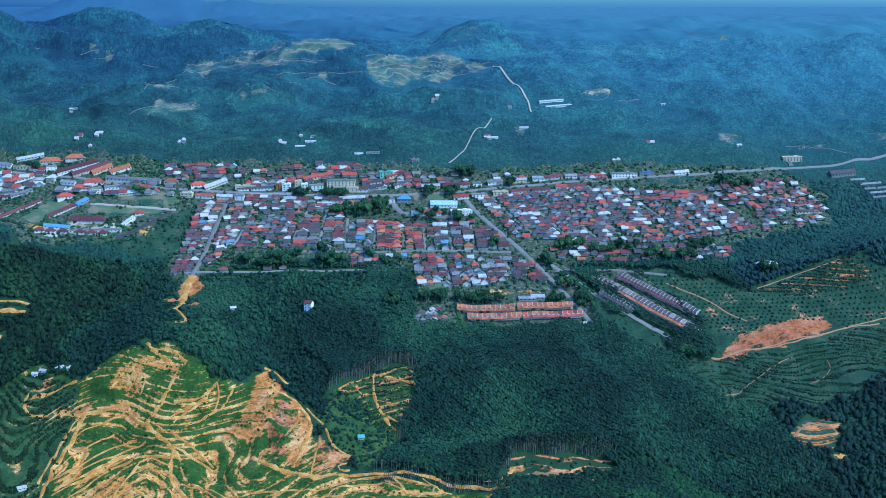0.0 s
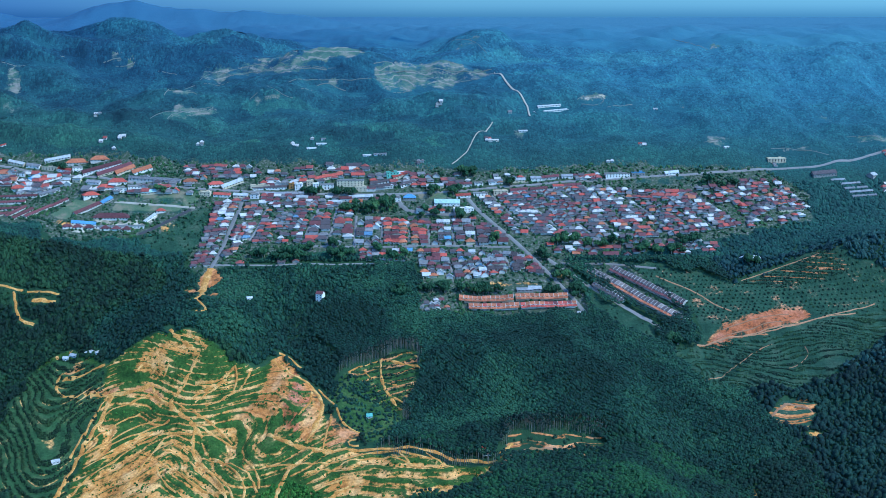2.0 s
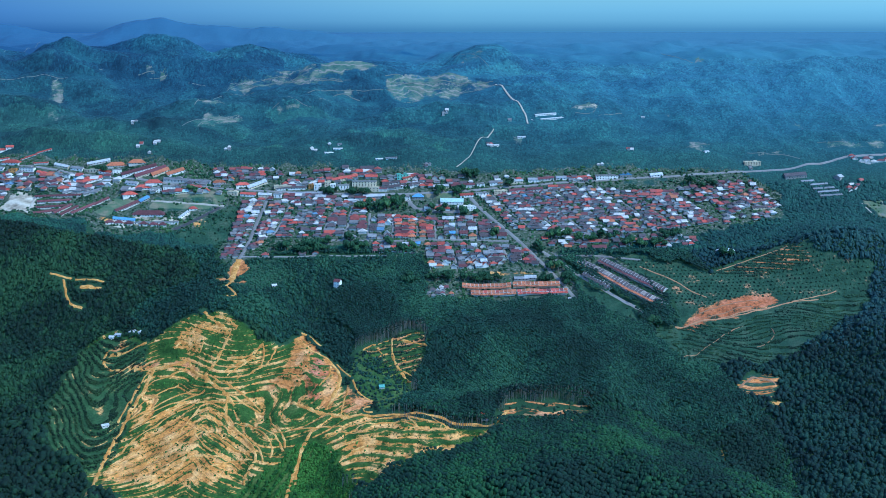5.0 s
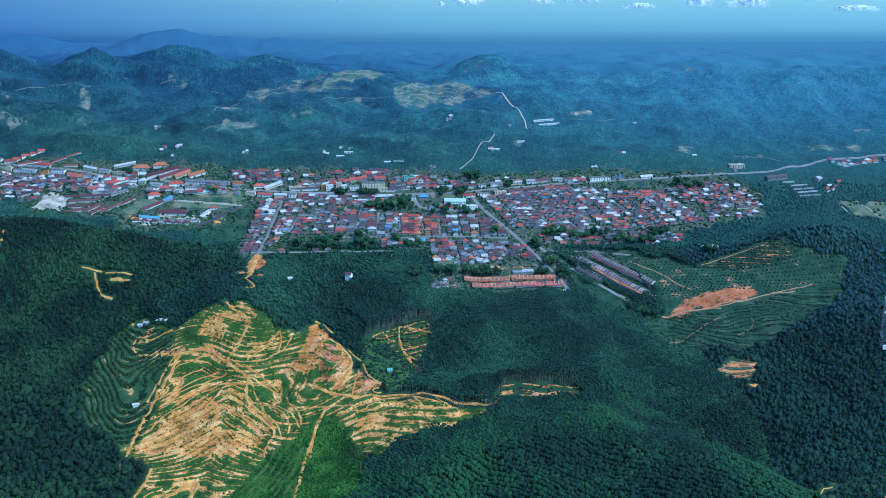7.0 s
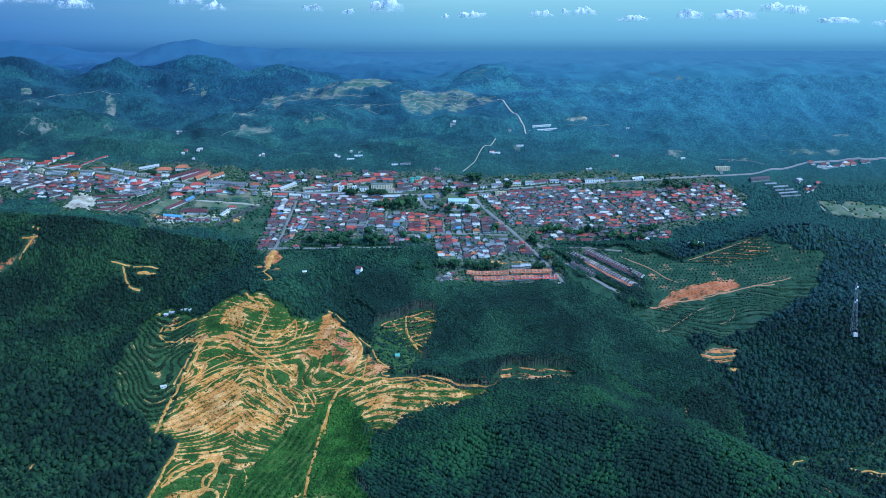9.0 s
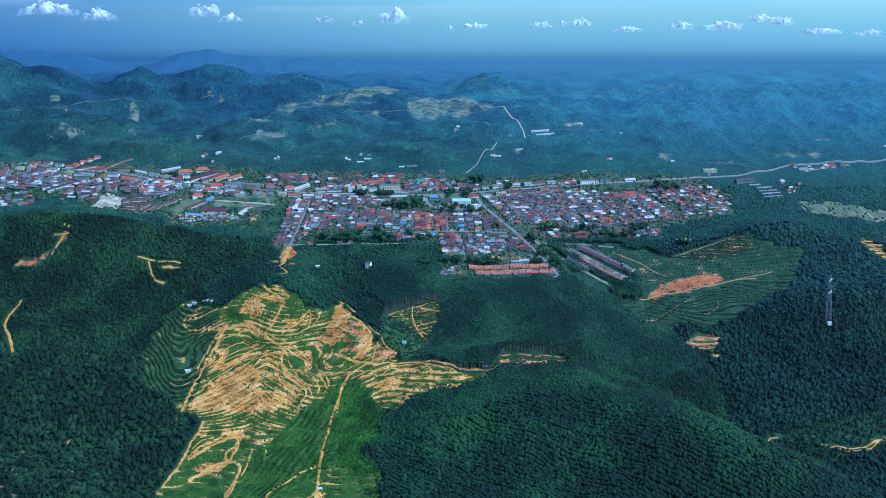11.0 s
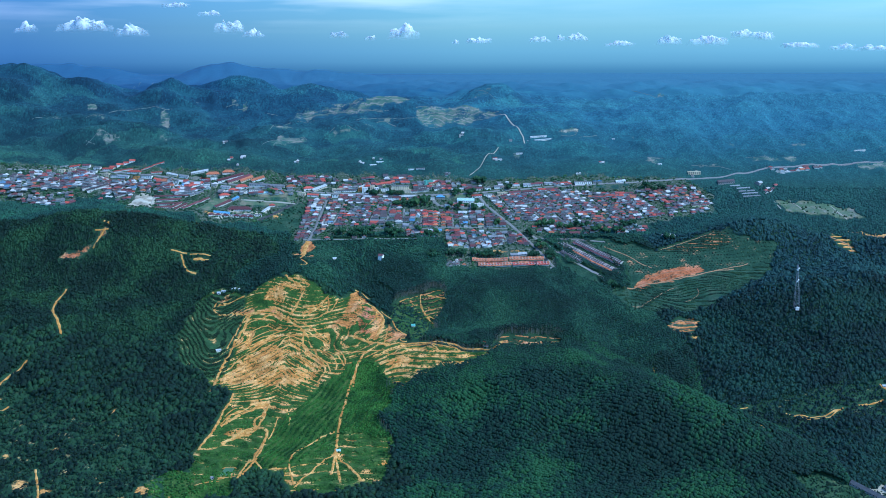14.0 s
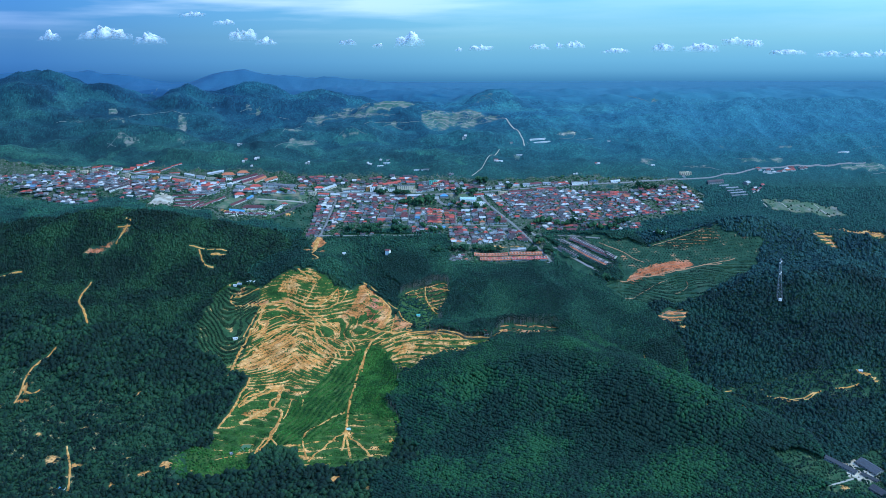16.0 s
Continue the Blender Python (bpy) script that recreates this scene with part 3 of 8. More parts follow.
AREAS['fork_field'] = [(-104.4, 500.0), (-89.7, 507.6), (-53.1, 488.6), (-54.5, 469.0), (-51.9, 452.9), (-58.3, 437.8), (-61.4, 418.8), (-72.9, 426.4), (-85.4, 416.5), (-127.7, 413.9), (-123.6, 453.2)]
AREAS['barn_yard'] = [(315.7, 422.4), (332.3, 428.4), (343.2, 408.3), (356.0, 409.7), (354.0, 403.1), (334.8, 392.1), (317.8, 396.0)]
AREAS['school_yard'] = [(-279.2, 818.0), (-279.1, 826.2), (-262.1, 841.3), (-235.7, 839.7), (-218.8, 849.3), (-214.4, 847.8), (-223.8, 831.9), (-244.4, 826.6)]
AREAS['yard_right'] = [(264.2, 425.9), (279.1, 429.8), (300.2, 420.9), (322.3, 416.5), (365.9, 457.7), (341.9, 379.1), (289.4, 376.9), (299.0, 388.8), (272.8, 401.9)]
AREAS['waste_ground'] = [(-176.9, 787.7), (-129.8, 791.9), (-122.2, 772.5), (-137.1, 744.7), (-159.8, 739.7), (-177.6, 763.6)]
AREAS['west_face'] = [(-198.0, 682.6), (-195.5, 687.0), (-192.6, 692.9), (-187.7, 695.1), (-180.0, 690.2), (-173.9, 686.3), (-175.9, 682.1), (-180.5, 678.0), (-183.8, 681.6), (-190.7, 682.6)]
AREAS['summit'] = [(-185.1, 695.7), (-175.9, 697.3), (-170.1, 695.0), (-164.5, 693.3), (-157.4, 690.8), (-158.1, 687.2), (-169.1, 689.0), (-182.7, 690.5)]
AREAS['shoulder'] = [(-172.4, 700.1), (-164.7, 702.5), (-154.1, 695.3), (-151.4, 691.2), (-158.0, 694.6), (-166.7, 698.6)]
AREAS['saddle'] = [(-184.7, 678.8), (-177.0, 669.5), (-178.3, 666.0), (-185.3, 671.4), (-195.1, 671.7), (-200.9, 673.8), (-189.7, 677.3)]
AREAS['east_steps'] = [(-160.5, 669.4), (-148.4, 675.4), (-137.6, 682.3), (-133.0, 686.9), (-128.1, 684.9), (-131.7, 673.1), (-146.1, 661.2), (-156.9, 663.7)]
AREAS['west_steps'] = [(-213.1, 648.0), (-186.6, 661.9), (-172.6, 656.9), (-173.0, 652.0), (-186.2, 641.7), (-202.2, 628.9), (-214.3, 627.2)]
AREAS['hut_yard'] = [(-244.6, 689.3), (-237.2, 695.0), (-230.6, 692.8), (-234.7, 690.4), (-241.6, 688.1)]
AREAS['red_bank'] = [(-228.2, 677.4), (-216.1, 677.1), (-201.8, 678.6), (-200.5, 679.7), (-206.3, 674.5), (-211.0, 671.9), (-225.8, 673.1)]
AREAS['scar_one'] = [(-111.6, 695.3), (-113.8, 681.3), (-118.0, 664.3), (-129.6, 657.6), (-124.7, 654.8), (-111.1, 651.5), (-102.4, 653.7), (-99.0, 666.5), (-99.1, 674.6), (-92.9, 693.8), (-107.4, 704.9)]
AREAS['scar_two'] = [(-90.6, 673.2), (-89.2, 684.2), (-78.8, 672.3), (-74.2, 657.6), (-76.3, 645.7), (-79.1, 629.1), (-85.8, 633.1), (-88.6, 641.8), (-83.3, 652.4), (-82.1, 666.2), (-85.1, 669.9)]
AREAS['gully'] = [(-98, 692), (-90.5, 684), (-90, 673), (-84.5, 669), (-84, 655), (-89, 645), (-87, 636), (-96, 641), (-101, 654), (-98, 668), (-97.5, 680)]
AREAS['pond_bed'] = [(-191.8, 456.5), (-176.3, 456.5), (-175.4, 427.5), (-192.4, 427.5)]
AREAS['brown_hollow'] = [(-70.9, 657.1), (-67.6, 648.7), (-56.8, 640.2), (-47.8, 637.1), (-58.5, 628.6), (-69.4, 625.0), (-73.4, 628.3), (-71.2, 646.0)]
AREAS['bare_nose'] = [(-220.9, 586.0), (-204.0, 615.1), (-187.7, 630.5), (-174.8, 634.0), (-166.0, 617.0), (-164.9, 595.1), (-149.1, 588.6), (-127.2, 590.1), (-146.3, 568.9), (-182.6, 567.9), (-218.6, 574.8)]
AREAS['nose_top'] = [(-168.7, 644.5), (-152.8, 641.1), (-147.2, 627.6), (-124.5, 598.4), (-126.8, 587.1), (-149.1, 588.6), (-166.4, 617.0)]
AREAS['terraces'] = [(147.7, 728.1), (170.1, 729.6), (216.8, 732.2), (242.7, 739.3), (291.7, 754.3), (321.6, 762.4), (316.8, 746.7), (279.0, 711.3), (250.9, 694.1), (229.7, 685.4), (167.4, 681.2), (160.0, 693.9)]
AREAS['grove'] = [(128.2, 803.6), (158.0, 799.6), (206.6, 782.9), (260.9, 798.6), (278.5, 801.3), (291.6, 786.2), (326.3, 778.9), (322.2, 764.4), (292.3, 756.5), (256.2, 744.6), (251.5, 758.3), (222.0, 755.8), (182.3, 742.2), (168.0, 754.4)]
AREAS['green_gap'] = [(-74.2, 665.5), (-69.4, 684.9), (-62.0, 693.5), (-49.4, 684.1), (-27.5, 664.5), (-20.8, 654.9), (-31.2, 631.0), (-47.3, 629.4), (-56.8, 640.2), (-63.6, 646.4), (-65.0, 655.3)]
AREAS['slope_gap'] = [(168.0, 754.4), (251.7, 759.4), (295.6, 768.6), (325.0, 774.3), (321.0, 760.3), (289.6, 747.4), (240.3, 729.6), (169.9, 728.4)]
AREAS['low_meadow'] = [(-231.8, 451.4), (-208.8, 437.8), (-177.6, 441.2), (-174.3, 411.2), (-200.4, 399.6), (-228.3, 397.4), (-247.9, 418.7)]
AREAS['east_cut'] = [(385.6, 807.9), (392.6, 810.2), (408.4, 804.3), (412.3, 777.5), (406.7, 776.2), (396.2, 789.7)]
AREAS['east_strip'] = [(411.5, 816.4), (435.9, 810.6), (468.1, 801.0), (464.5, 788.7), (452.3, 792.6), (435.1, 807.4)]
AREAS['far_terraced'] = [(-213.5, 1011.9), (-204.8, 1015.8), (-179.6, 1018.6), (-156.8, 1023.8), (-141.1, 1012.0), (-119.4, 1003.4), (-138.2, 989.0), (-177.1, 1002.8), (-194.4, 995.3), (-208.0, 995.1)]
AREAS['far_knoll'] = [(-167.3, 967.5), (-159.1, 975.0), (-149.7, 971.9), (-131.5, 967.8), (-144.5, 964.7), (-158.0, 964.5)]
AREAS['far_slope'] = [(-238.6, 946.5), (-219.8, 962.2), (-202.5, 964.9), (-178.0, 964.0), (-179.7, 960.0), (-213.8, 954.0), (-223.1, 945.3)]
AREAS['far_scrape'] = [(-234.5, 970.0), (-229.0, 976.1), (-220.3, 987.2), (-208.6, 974.5), (-220.8, 968.2)]
AREAS['far_lot'] = [(-52.5, 908.4), (-18.6, 906.5), (-20.7, 903.4), (-48.1, 904.9)]


def inside(area, x, y):
    """Which plan places lie inside a named area."""
    pts, hit = AREAS[area], np.zeros(np.shape(x), bool)
    for (ax, ay), (bx, by) in zip(pts, pts[1:] + pts[:1]):
        if ay != by:
            hit ^= ((ay > y) != (by > y)) & (x < (bx - ax) * (y - ay) / (by - ay) + ax)
    return hit


def lines(*stretches):
    """Grid lines: (from, to, step) stretches one after the other."""
    out = []
    for a, b, step in stretches:
        out += list(np.linspace(a, b, max(1, round((b - a) / step)), endpoint=False))
    return np.array(out + [stretches[-1][1]])


def sheet_mesh(name, verts, faces, mats, smooth=True, slots=None):
    """A mesh from arrays: verts (n, 3), faces (m, 3 or 4)."""
    me = bpy.data.meshes.new(name)
    verts, faces = np.asarray(verts, np.float32), np.asarray(faces, np.int32)
    m, k = faces.shape
    me.vertices.add(len(verts))
    me.vertices.foreach_set("co", verts.ravel())
    me.loops.add(m * k)
    me.loops.foreach_set("vertex_index", faces.ravel())
    me.polygons.add(m)
    me.polygons.foreach_set("loop_start", np.arange(0, m * k, k, dtype=np.int32))
    me.polygons.foreach_set("use_smooth", np.full(m, smooth, bool))
    for mat in mats:
        me.materials.append(mat)
    if slots is not None:
        me.polygons.foreach_set("material_index", np.asarray(slots, np.int32))
    me.update(calc_edges=True)
    me.validate()
    return me


def step_height(x, y):
    """The height by which the terraces run: they bend round the spur's nose and follow the bowl west of it."""
    on_spur = np.exp(-(((y - 600) / 48) ** 4) - ((x + 165) / 85) ** 4)
    on_top = np.exp(-((y - 695) / 48) ** 4)
    in_bowl = np.exp(-(((x - -241) / 22) ** 2) - ((y - 641) / 70) ** 4)
    return ground_z(x, y) + on_spur * 27 * np.tanh(np.abs(x + 163) / 55) + in_bowl * 11 + 3.6 * on_top * np.sin(x / 15 + 1.2 * np.sin(y / 19))


def terraced(x, y):
    """The ground with the steps that were dug into the planted slopes."""
    z, s = ground_z(x, y), step_height(x, y)
    dug = np.zeros(np.shape(z))
    for area, deep in (("clearing", 0.55), ("terraces", 0.5), ("loop_cut", 0.4), ("small_clearing", 0.4)):
        dug = np.maximum(dug, inside(area, x, y) * deep)
    dug = np.where(inside("lush_valley", x, y), 0.0, np.where(inside("low_field", x, y), dug * 0.5, dug))
    return np.where(inside("pond_bed", x, y), 54.6, z + dug * np.sin(s * STEP + 4.5))


gx = lines((-4600, -1000, 200), (-1000, -720, 20), (-720, -290, 3.2), (-290, 40, 1.5), (40, 640, 3.2), (640, 1000, 20), (1000, 4600, 200))
gy = lines((-2500, 200, 150), (200, 350, 8), (350, 410, 2.8), (410, 715, 1.5), (715, 790, 2.8), (790, 1110, 4.5), (1110, 1700, 20), (1700, 4600, 200))
X, Y = np.meshgrid(gx, gy)
Z = terraced(X, Y)
nx, ny = len(gx), len(gy)
corner = (np.arange(ny - 1)[:, None] * nx + np.arange(nx - 1)).ravel()
me = sheet_mesh("ground", np.stack([X, Y, Z], -1).reshape(-1, 3), np.stack([corner, corner + 1, corner + nx + 1, corner + nx], -1), [M_GROUND])
soil, grass, town, bare = (np.zeros(X.shape) for _ in range(4))
for area, much in (("clearing", 0.37), ("palm_slope", 0.08), ("lush_valley", 0.06), ("low_field", 0.17), ("fork_field", 0.17), ("east_face", 0.27), ("spur", 0.38), ("apex", 0.2), ("east_band", 0.44), ("west_face", 0.7), ("summit", 0.64), ("shoulder", 0.6), ("saddle", 0.66), ("east_steps", 0.44), ("west_steps", 0.5), ("hut_yard", 0.7), ("east_cut", 0.5), ("east_strip", 0.6), ("red_bank", 0.6), ("scar_one", 0.68), ("scar_two", 0.68), ("brown_hollow", 0.56), ("bare_nose", 0.66), ("nose_top", 0.5), ("small_clearing", 0.24), ("terraces", 0.04), ("upper_terraces", 0.04),
                   ("grove", 0.25), ("red_cut", 0.66), ("loop_cut", 0.5), ("left_cut", 0.58), ("scrub_left", 0.22), ("scrub_right", 0.2), ("yard_right", 0.14), ("scar_ground", 0.25)):
    soil = np.where(inside(area, X, Y), much, soil)
SCARS = [
    (-56, 596, 12, 5, 0.75),
    (-187, 498, 12, 4, 0.8),
    (-176, 544, 9, 4, 0.8),
    (-98, 471, 5, 5, 0.6),
    (-337, 474, 4.4, 3.1, 0.6),
    (-375, 465, 4.3, 1.8, 0.6),
    (-300, 419, 2.8, 3.2, 0.62),
    (-324, 412, 5.5, 5.1, 0.6),
    (-247, 413, 5.5, 7.1, 0.62),
    (-261, 401, 5.9, 4.2, 0.62),
    (-285, 385, 3.5, 5.1, 0.65),
    (-229, 388, 3.6, 3.7, 0.62),
    (-348, 418, 5.5, 12.7, 0.5),
    (-413, 535, 3.6, 10.2, 0.72),
    (-409, 515, 8.1, 4.8, 0.75),
    (-417, 558, 4.2, 4.2, 0.72),
    (-302, 527, 3.6, 3.9, 0.62),
    (220, 482, 3.4, 4.0, 0.55),
    (218, 495, 2.0, 10.3, 0.6),
    (388, 558, 3.1, 3.3, 0.65),
    (266, 498, 5.9, 11.8, 0.45),
    (242, 480, 6.8, 6.0, 0.45),
    (311, 387, 5.3, 3.0, 0.7),
    (223, 646, 5.6, 2.9, 0.6),
    (-336.2, 474.2, 2.2, 3.5, 0.6),
    (-339.8, 436.0, 1.3, 10.4, 0.62),
    (-324.5, 403.3, 1.6, 10.4, 0.62),
    (-284.2, 380.8, 2.5, 4.1, 0.6),
    (-263.9, 399.2, 4.1, 3.1, 0.6),
    (-300.8, 418.9, 1.9, 3.1, 0.58),
    (-246.2, 412.4, 1.9, 6.2, 0.6),
    (-282.9, 425.7, 1.6, 2.8, 0.55),
    (-375.5, 464.3, 1.6, 2.4, 0.55),
    (-301.3, 526.8, 2.5, 4.8, 0.6),
    (-314.1, 429.4, 1.3, 2.8, 0.5),
    (-284.4, 397.6, 1.1, 2.4, 0.55),
    (-344.1, 389.5, 1.4, 3.1, 0.5),
    (-268.7, 419.5, 1.3, 2.1, 0.5),
    (-224.1, 408.3, 1.9, 3.5, 0.55),
    (-280.0, 830.0, 9, 5, 0.62),
    (-232.1, 830.1, 7, 3, 0.62),
    (-210.0, 834.2, 8, 4, 0.62),
    (-293.4, 805.5, 10, 2.5, 0.62),
    (-281.4, 813.1, 9, 2.5, 0.62),
    (-245.3, 825.4, 8, 1.6, 0.62),
    (-261.7, 821.3, 7, 1.3, 0.62),
    (-289.5, 824.7, 5, 3, 0.62),
    (-166, 779, 9, 12, 0.68),
    (-177, 766, 6, 4, 0.62),
    (-160, 757, 6, 4, 0.6),
    (45, 780, 22, 2.4, 0.62),
    (76, 788, 6, 3, 0.6),
    (438, 805, 30, 3.5, 0.62),
    (180, 604, 1.6, 10, 0.5),
    (-238, 789, 5, 1.8, 0.7),
    (-100.2, 396.5, 5, 7, 0.6),
    (-68.9, 382.1, 6, 5, 0.6),
    (-72.1, 446.6, 4, 3, 0.6),
    (-89.7, 492.5, 6, 2.5, 0.6),
    (-59.9, 458.9, 3, 3, 0.6),
]
soil = np.where(inside("gully", X, Y), 0.46, np.where(inside("pond_bed", X, Y), 0.4, soil))
for sx, sy, a, b, much in SCARS:
    soil = np.where(((X - sx) / a) ** 2 + ((Y - sy) / b) ** 2 < 1, much, soil)
for area in ("clearing", "small_clearing", "green_gap", "slope_gap", "low_meadow", "grove", "terraces", "upper_terraces", "red_cut", "loop_cut", "left_cut", "meadow_west", "school_field", "school_lawn", "north_lawn", "pitch", "east_pitch", "small_lawn", "corner_lawn", "verge", "waste_ground"):
    grass = np.where(inside(area, X, Y), 1.0, grass)
for area, much in (("scrub_left", 0.4), ("scrub_right", 0.35), ("yard_right", 0.6)):
    grass = np.where(inside(area, X, Y), much, grass)
town = np.where((inside("town", X, Y) | inside("brown_row", X, Y)) & (grass < 0.5), 0.9, town)
for area, much in (("far_terraced", 0.5), ("far_knoll", 0.5), ("far_slope", 0.52), ("far_scrape", 0.56), ("far_lot", 0.5), ("far_bare", 0.6), ("far_bare_mid", 0.55), ("far_pyramid", 0.85), ("far_bare_left", 0.5), ("far_yard", 0.8), ("far_patch", 0.55), ("far_strip", 0.5), ("far_strip_b", 0.5), ("far_strip_c", 0.6), ("meadow_right", 0.45)):
    bare = np.where(inside(area, X, Y), much, bare)
FAR_WEST = [
    (-464, 1000, 9, 4, 0.75),
    (-451, 982, 13, 4, 0.5),
    (-374, 995, 9, 13, 0.5),
    (-292, 1025, 7, 4, 0.75),
    (-278, 1022, 5, 4, 0.75),
    (-230, 972, 8, 4, 0.5),
    (-211, 958, 22, 5, 0.55),
    (-196, 1007, 19, 8, 0.5),
    (-154, 1019, 27, 13, 0.48),
    (-100, 1015, 28, 6, 0.7),
    (-152, 969, 14, 4, 0.45),
    (-98, 989, 12, 4, 0.6),
    (-44, 1003, 20, 5, 0.6),
    (-377, 1001, 5, 4, 0.6),
    (-363, 959, 10, 7, 0.42),
    (-510, 981, 16, 4, 0.5),
]
FAR_EAST = [
    (18, 1047, 17, 6, 0.5),
    (-8, 1016, 15, 8, 0.7),
    (15, 1007, 32, 10, 0.5),
    (125, 976, 12, 4, 0.7),
    (82, 969, 15, 5, 0.45),
    (59, 938, 9, 5, 0.55),
    (217, 927, 10, 11, 0.5),
    (286, 917, 22, 4, 0.5),
    (362, 930, 33, 4, 0.5),
    (243, 1072, 8, 7, 0.6),
    (297, 1069, 6, 4, 0.7),
    (457, 919, 9, 6, 0.75),
    (388, 958, 16, 7, 0.42),
    (195, 976, 10, 4, 0.42),
    (313, 963, 9, 5, 0.45),
]
for sx, sy, a, c, much in FAR_WEST + FAR_EAST:
    bare = np.where(((X - sx) / a) ** 2 + ((Y - sy) / c) ** 2 < 1, much, bare)
dug = np.zeros(X.shape)
for area, much in (("clearing", 0.55), ("small_clearing", 0.7), ("terraces", 0.9), ("upper_terraces", 0.9), ("loop_cut", 1), ("scar_ground", 0.8), ("low_field", 0.55), ("palm_slope", 0.6), ("fork_field", 0.55), ("east_cut", 1.0), ("apex", 0.45), ("spur", 0.45), ("scar_one", 0.5), ("scar_two", 0.5), ("east_band", 0.45), ("bare_nose", 0.35), ("west_steps", 0.8)):
    dug = np.where(inside(area, X, Y), much, dug)
dug = np.where(inside("lush_valley", X, Y), 0.0, dug)
paved = np.zeros(X.shape)
ruddy = 0.6 * (((X + 167) / 18) ** 2 + ((Y - 772) / 22) ** 2 < 1) + 0.8 * (inside("terraces", X, Y) | inside("grove", X, Y) | inside("upper_terraces", X, Y)) * ~inside("red_cut", X, Y) + 1.0 * (inside("gully", X, Y) | inside("red_cut", X, Y) | inside("left_cut", X, Y)) + 0.6 * (inside("loop_cut", X, Y) | inside("small_clearing", X, Y) | inside("scar_ground", X, Y) | inside("brown_hollow", X, Y) | inside("red_bank", X, Y) | inside("hut_yard", X, Y) | inside("saddle", X, Y)) + 0.35 * (inside("scar_one", X, Y) | inside("scar_two", X, Y))
lush = 1.0 * (inside("clearing", X, Y) & ~inside("palm_slope", X, Y)) + 0.45 * inside("palm_slope", X, Y) + 0.7 * inside("small_clearing", X, Y)  + 1.0 * inside("low_meadow", X, Y) + 0.7 * inside("green_gap", X, Y) + 0.25 * inside("yard_right", X, Y)
for area, much in (("school_yard", 0.7), ("barn_yard", 0.62), ("pit", 0.9), ("far_yard", 0.6)):
    paved = np.where(inside(area, X, Y), much, paved)
lawn = np.zeros(X.shape)
for area in ("school_field", "school_lawn", "north_lawn", "pitch", "east_pitch", "small_lawn", "corner_lawn", "meadow_right"):
    lawn = np.where(inside(area, X, Y), 0.9, lawn)
for name, values in (("lawn", lawn), ("ruddy", ruddy), ("paved", paved), ("lush", np.minimum(lush, 1.0)), ("dug", dug), ("soil", soil), ("grass", grass), ("town", town), ("bare", bare), ("steps", step_height(X, Y))):
    if name != "steps":
        values = (values + np.roll(values, 1, 0) + np.roll(values, 1, 1) + np.roll(values, (1, 1), (0, 1))) / 4
    layer = me.attributes.new(name, "FLOAT", "POINT")
    layer.data.foreach_set("value", values.astype(np.float32).ravel())
tagged(new("ground", me), "hilly green ground with orange laterite clearings", "ground", kind="structure")

# ---- roads and tracks, draped on the ground ----
ROADS = []


def road(name, width, surface, pts):
    """A road or track of even width along plan points, with a worn, wavering edge."""
    if len(pts) < 2:
        return
    p = np.array(pts, float)
    for _ in range(2):
        q = np.empty((2 * len(p) - 2, 2))
        q[0::2], q[1::2] = 0.75 * p[:-1] + 0.25 * p[1:], 0.25 * p[:-1] + 0.75 * p[1:]
        p = np.vstack([p[:1], q, p[-1:]])
    d = np.r_[0, np.cumsum(np.linalg.norm(np.diff(p, axis=0), axis=1))]
    s = np.linspace(0, d[-1], max(3, int(d[-1] / 2.2)))
    p = np.stack([np.interp(s, d, p[:, 0]), np.interp(s, d, p[:, 1])], -1)
    ROADS.append((p, width))
    t = np.gradient(p, axis=0)
    t /= np.linalg.norm(t, axis=1)[:, None] + 1e-9
    side = np.stack([t[:, 1], -t[:, 0]], -1)
    wob = 0.45 if surface in ("soil", "red") else 0.03
    rows = []
    for k in (-1, -0.5, 0, 0.5, 1):
        w = width / 2 * k * (1 + wob * np.array([noise.noise((a * 0.21 + 7 * k, width, len(p))) for a in s]) * 2)
        q = p + side * w[:, None]
        rows.append(np.column_stack([q, terraced(q[:, 0], q[:, 1]) + (0.32 if abs(k) < 1 else 0.05) + (0.7 if name.startswith("far") else 0)]))
    v = np.stack(rows, 1).reshape(-1, 3)
    c = (np.arange(len(p) - 1)[:, None] * 5 + np.arange(4)).ravel()
    ob = new(name, sheet_mesh(name, v, np.stack([c, c + 1, c + 6, c + 5], -1), [ROAD_SURFACE[surface]]))
    words = {"red": "thin reddish laterite track on the planted slope", "asphalt": "grey sun-bleached asphalt street between houses", "soil": "rutted orange laterite track on the slope", "pale": "pale gravel road through dark forest", "trail": "faint worn trail over distant hills", "dark": "fresh black asphalt road beside the school"}
    tagged(ob, words[surface], "road", kind="structure")


road('main_road', 2.1, 'asphalt', [(-536.9, 910.0), (-476.7, 918.1), (-424.3, 912.6), (-345.8, 900.8), (-274.9, 889.1), (-211.7, 879.2), (-168.6, 875.4), (-107.6, 871.7), (-47.2, 871.1), (6.9, 875.0), (61.3, 881.7), (146.3, 890.3), (219.6, 896.0), (268.6, 900.3), (305.5, 903.5), (351.3, 919.1), (400.6, 921.0), (482.2, 928.8)])
road('high_street', 3.6, 'asphalt', [(-38.5, 872.4), (-33.9, 858.2), (-23.7, 852.3), (6.4, 851.1)])
road('diagonal_road', 2.9, 'asphalt', [(13.9, 872.9), (20.6, 860.4), (30.3, 847.3), (47.4, 827.8), (61.8, 808.8), (75.5, 788.7), (87.1, 771.9), (95.6, 755.7)])
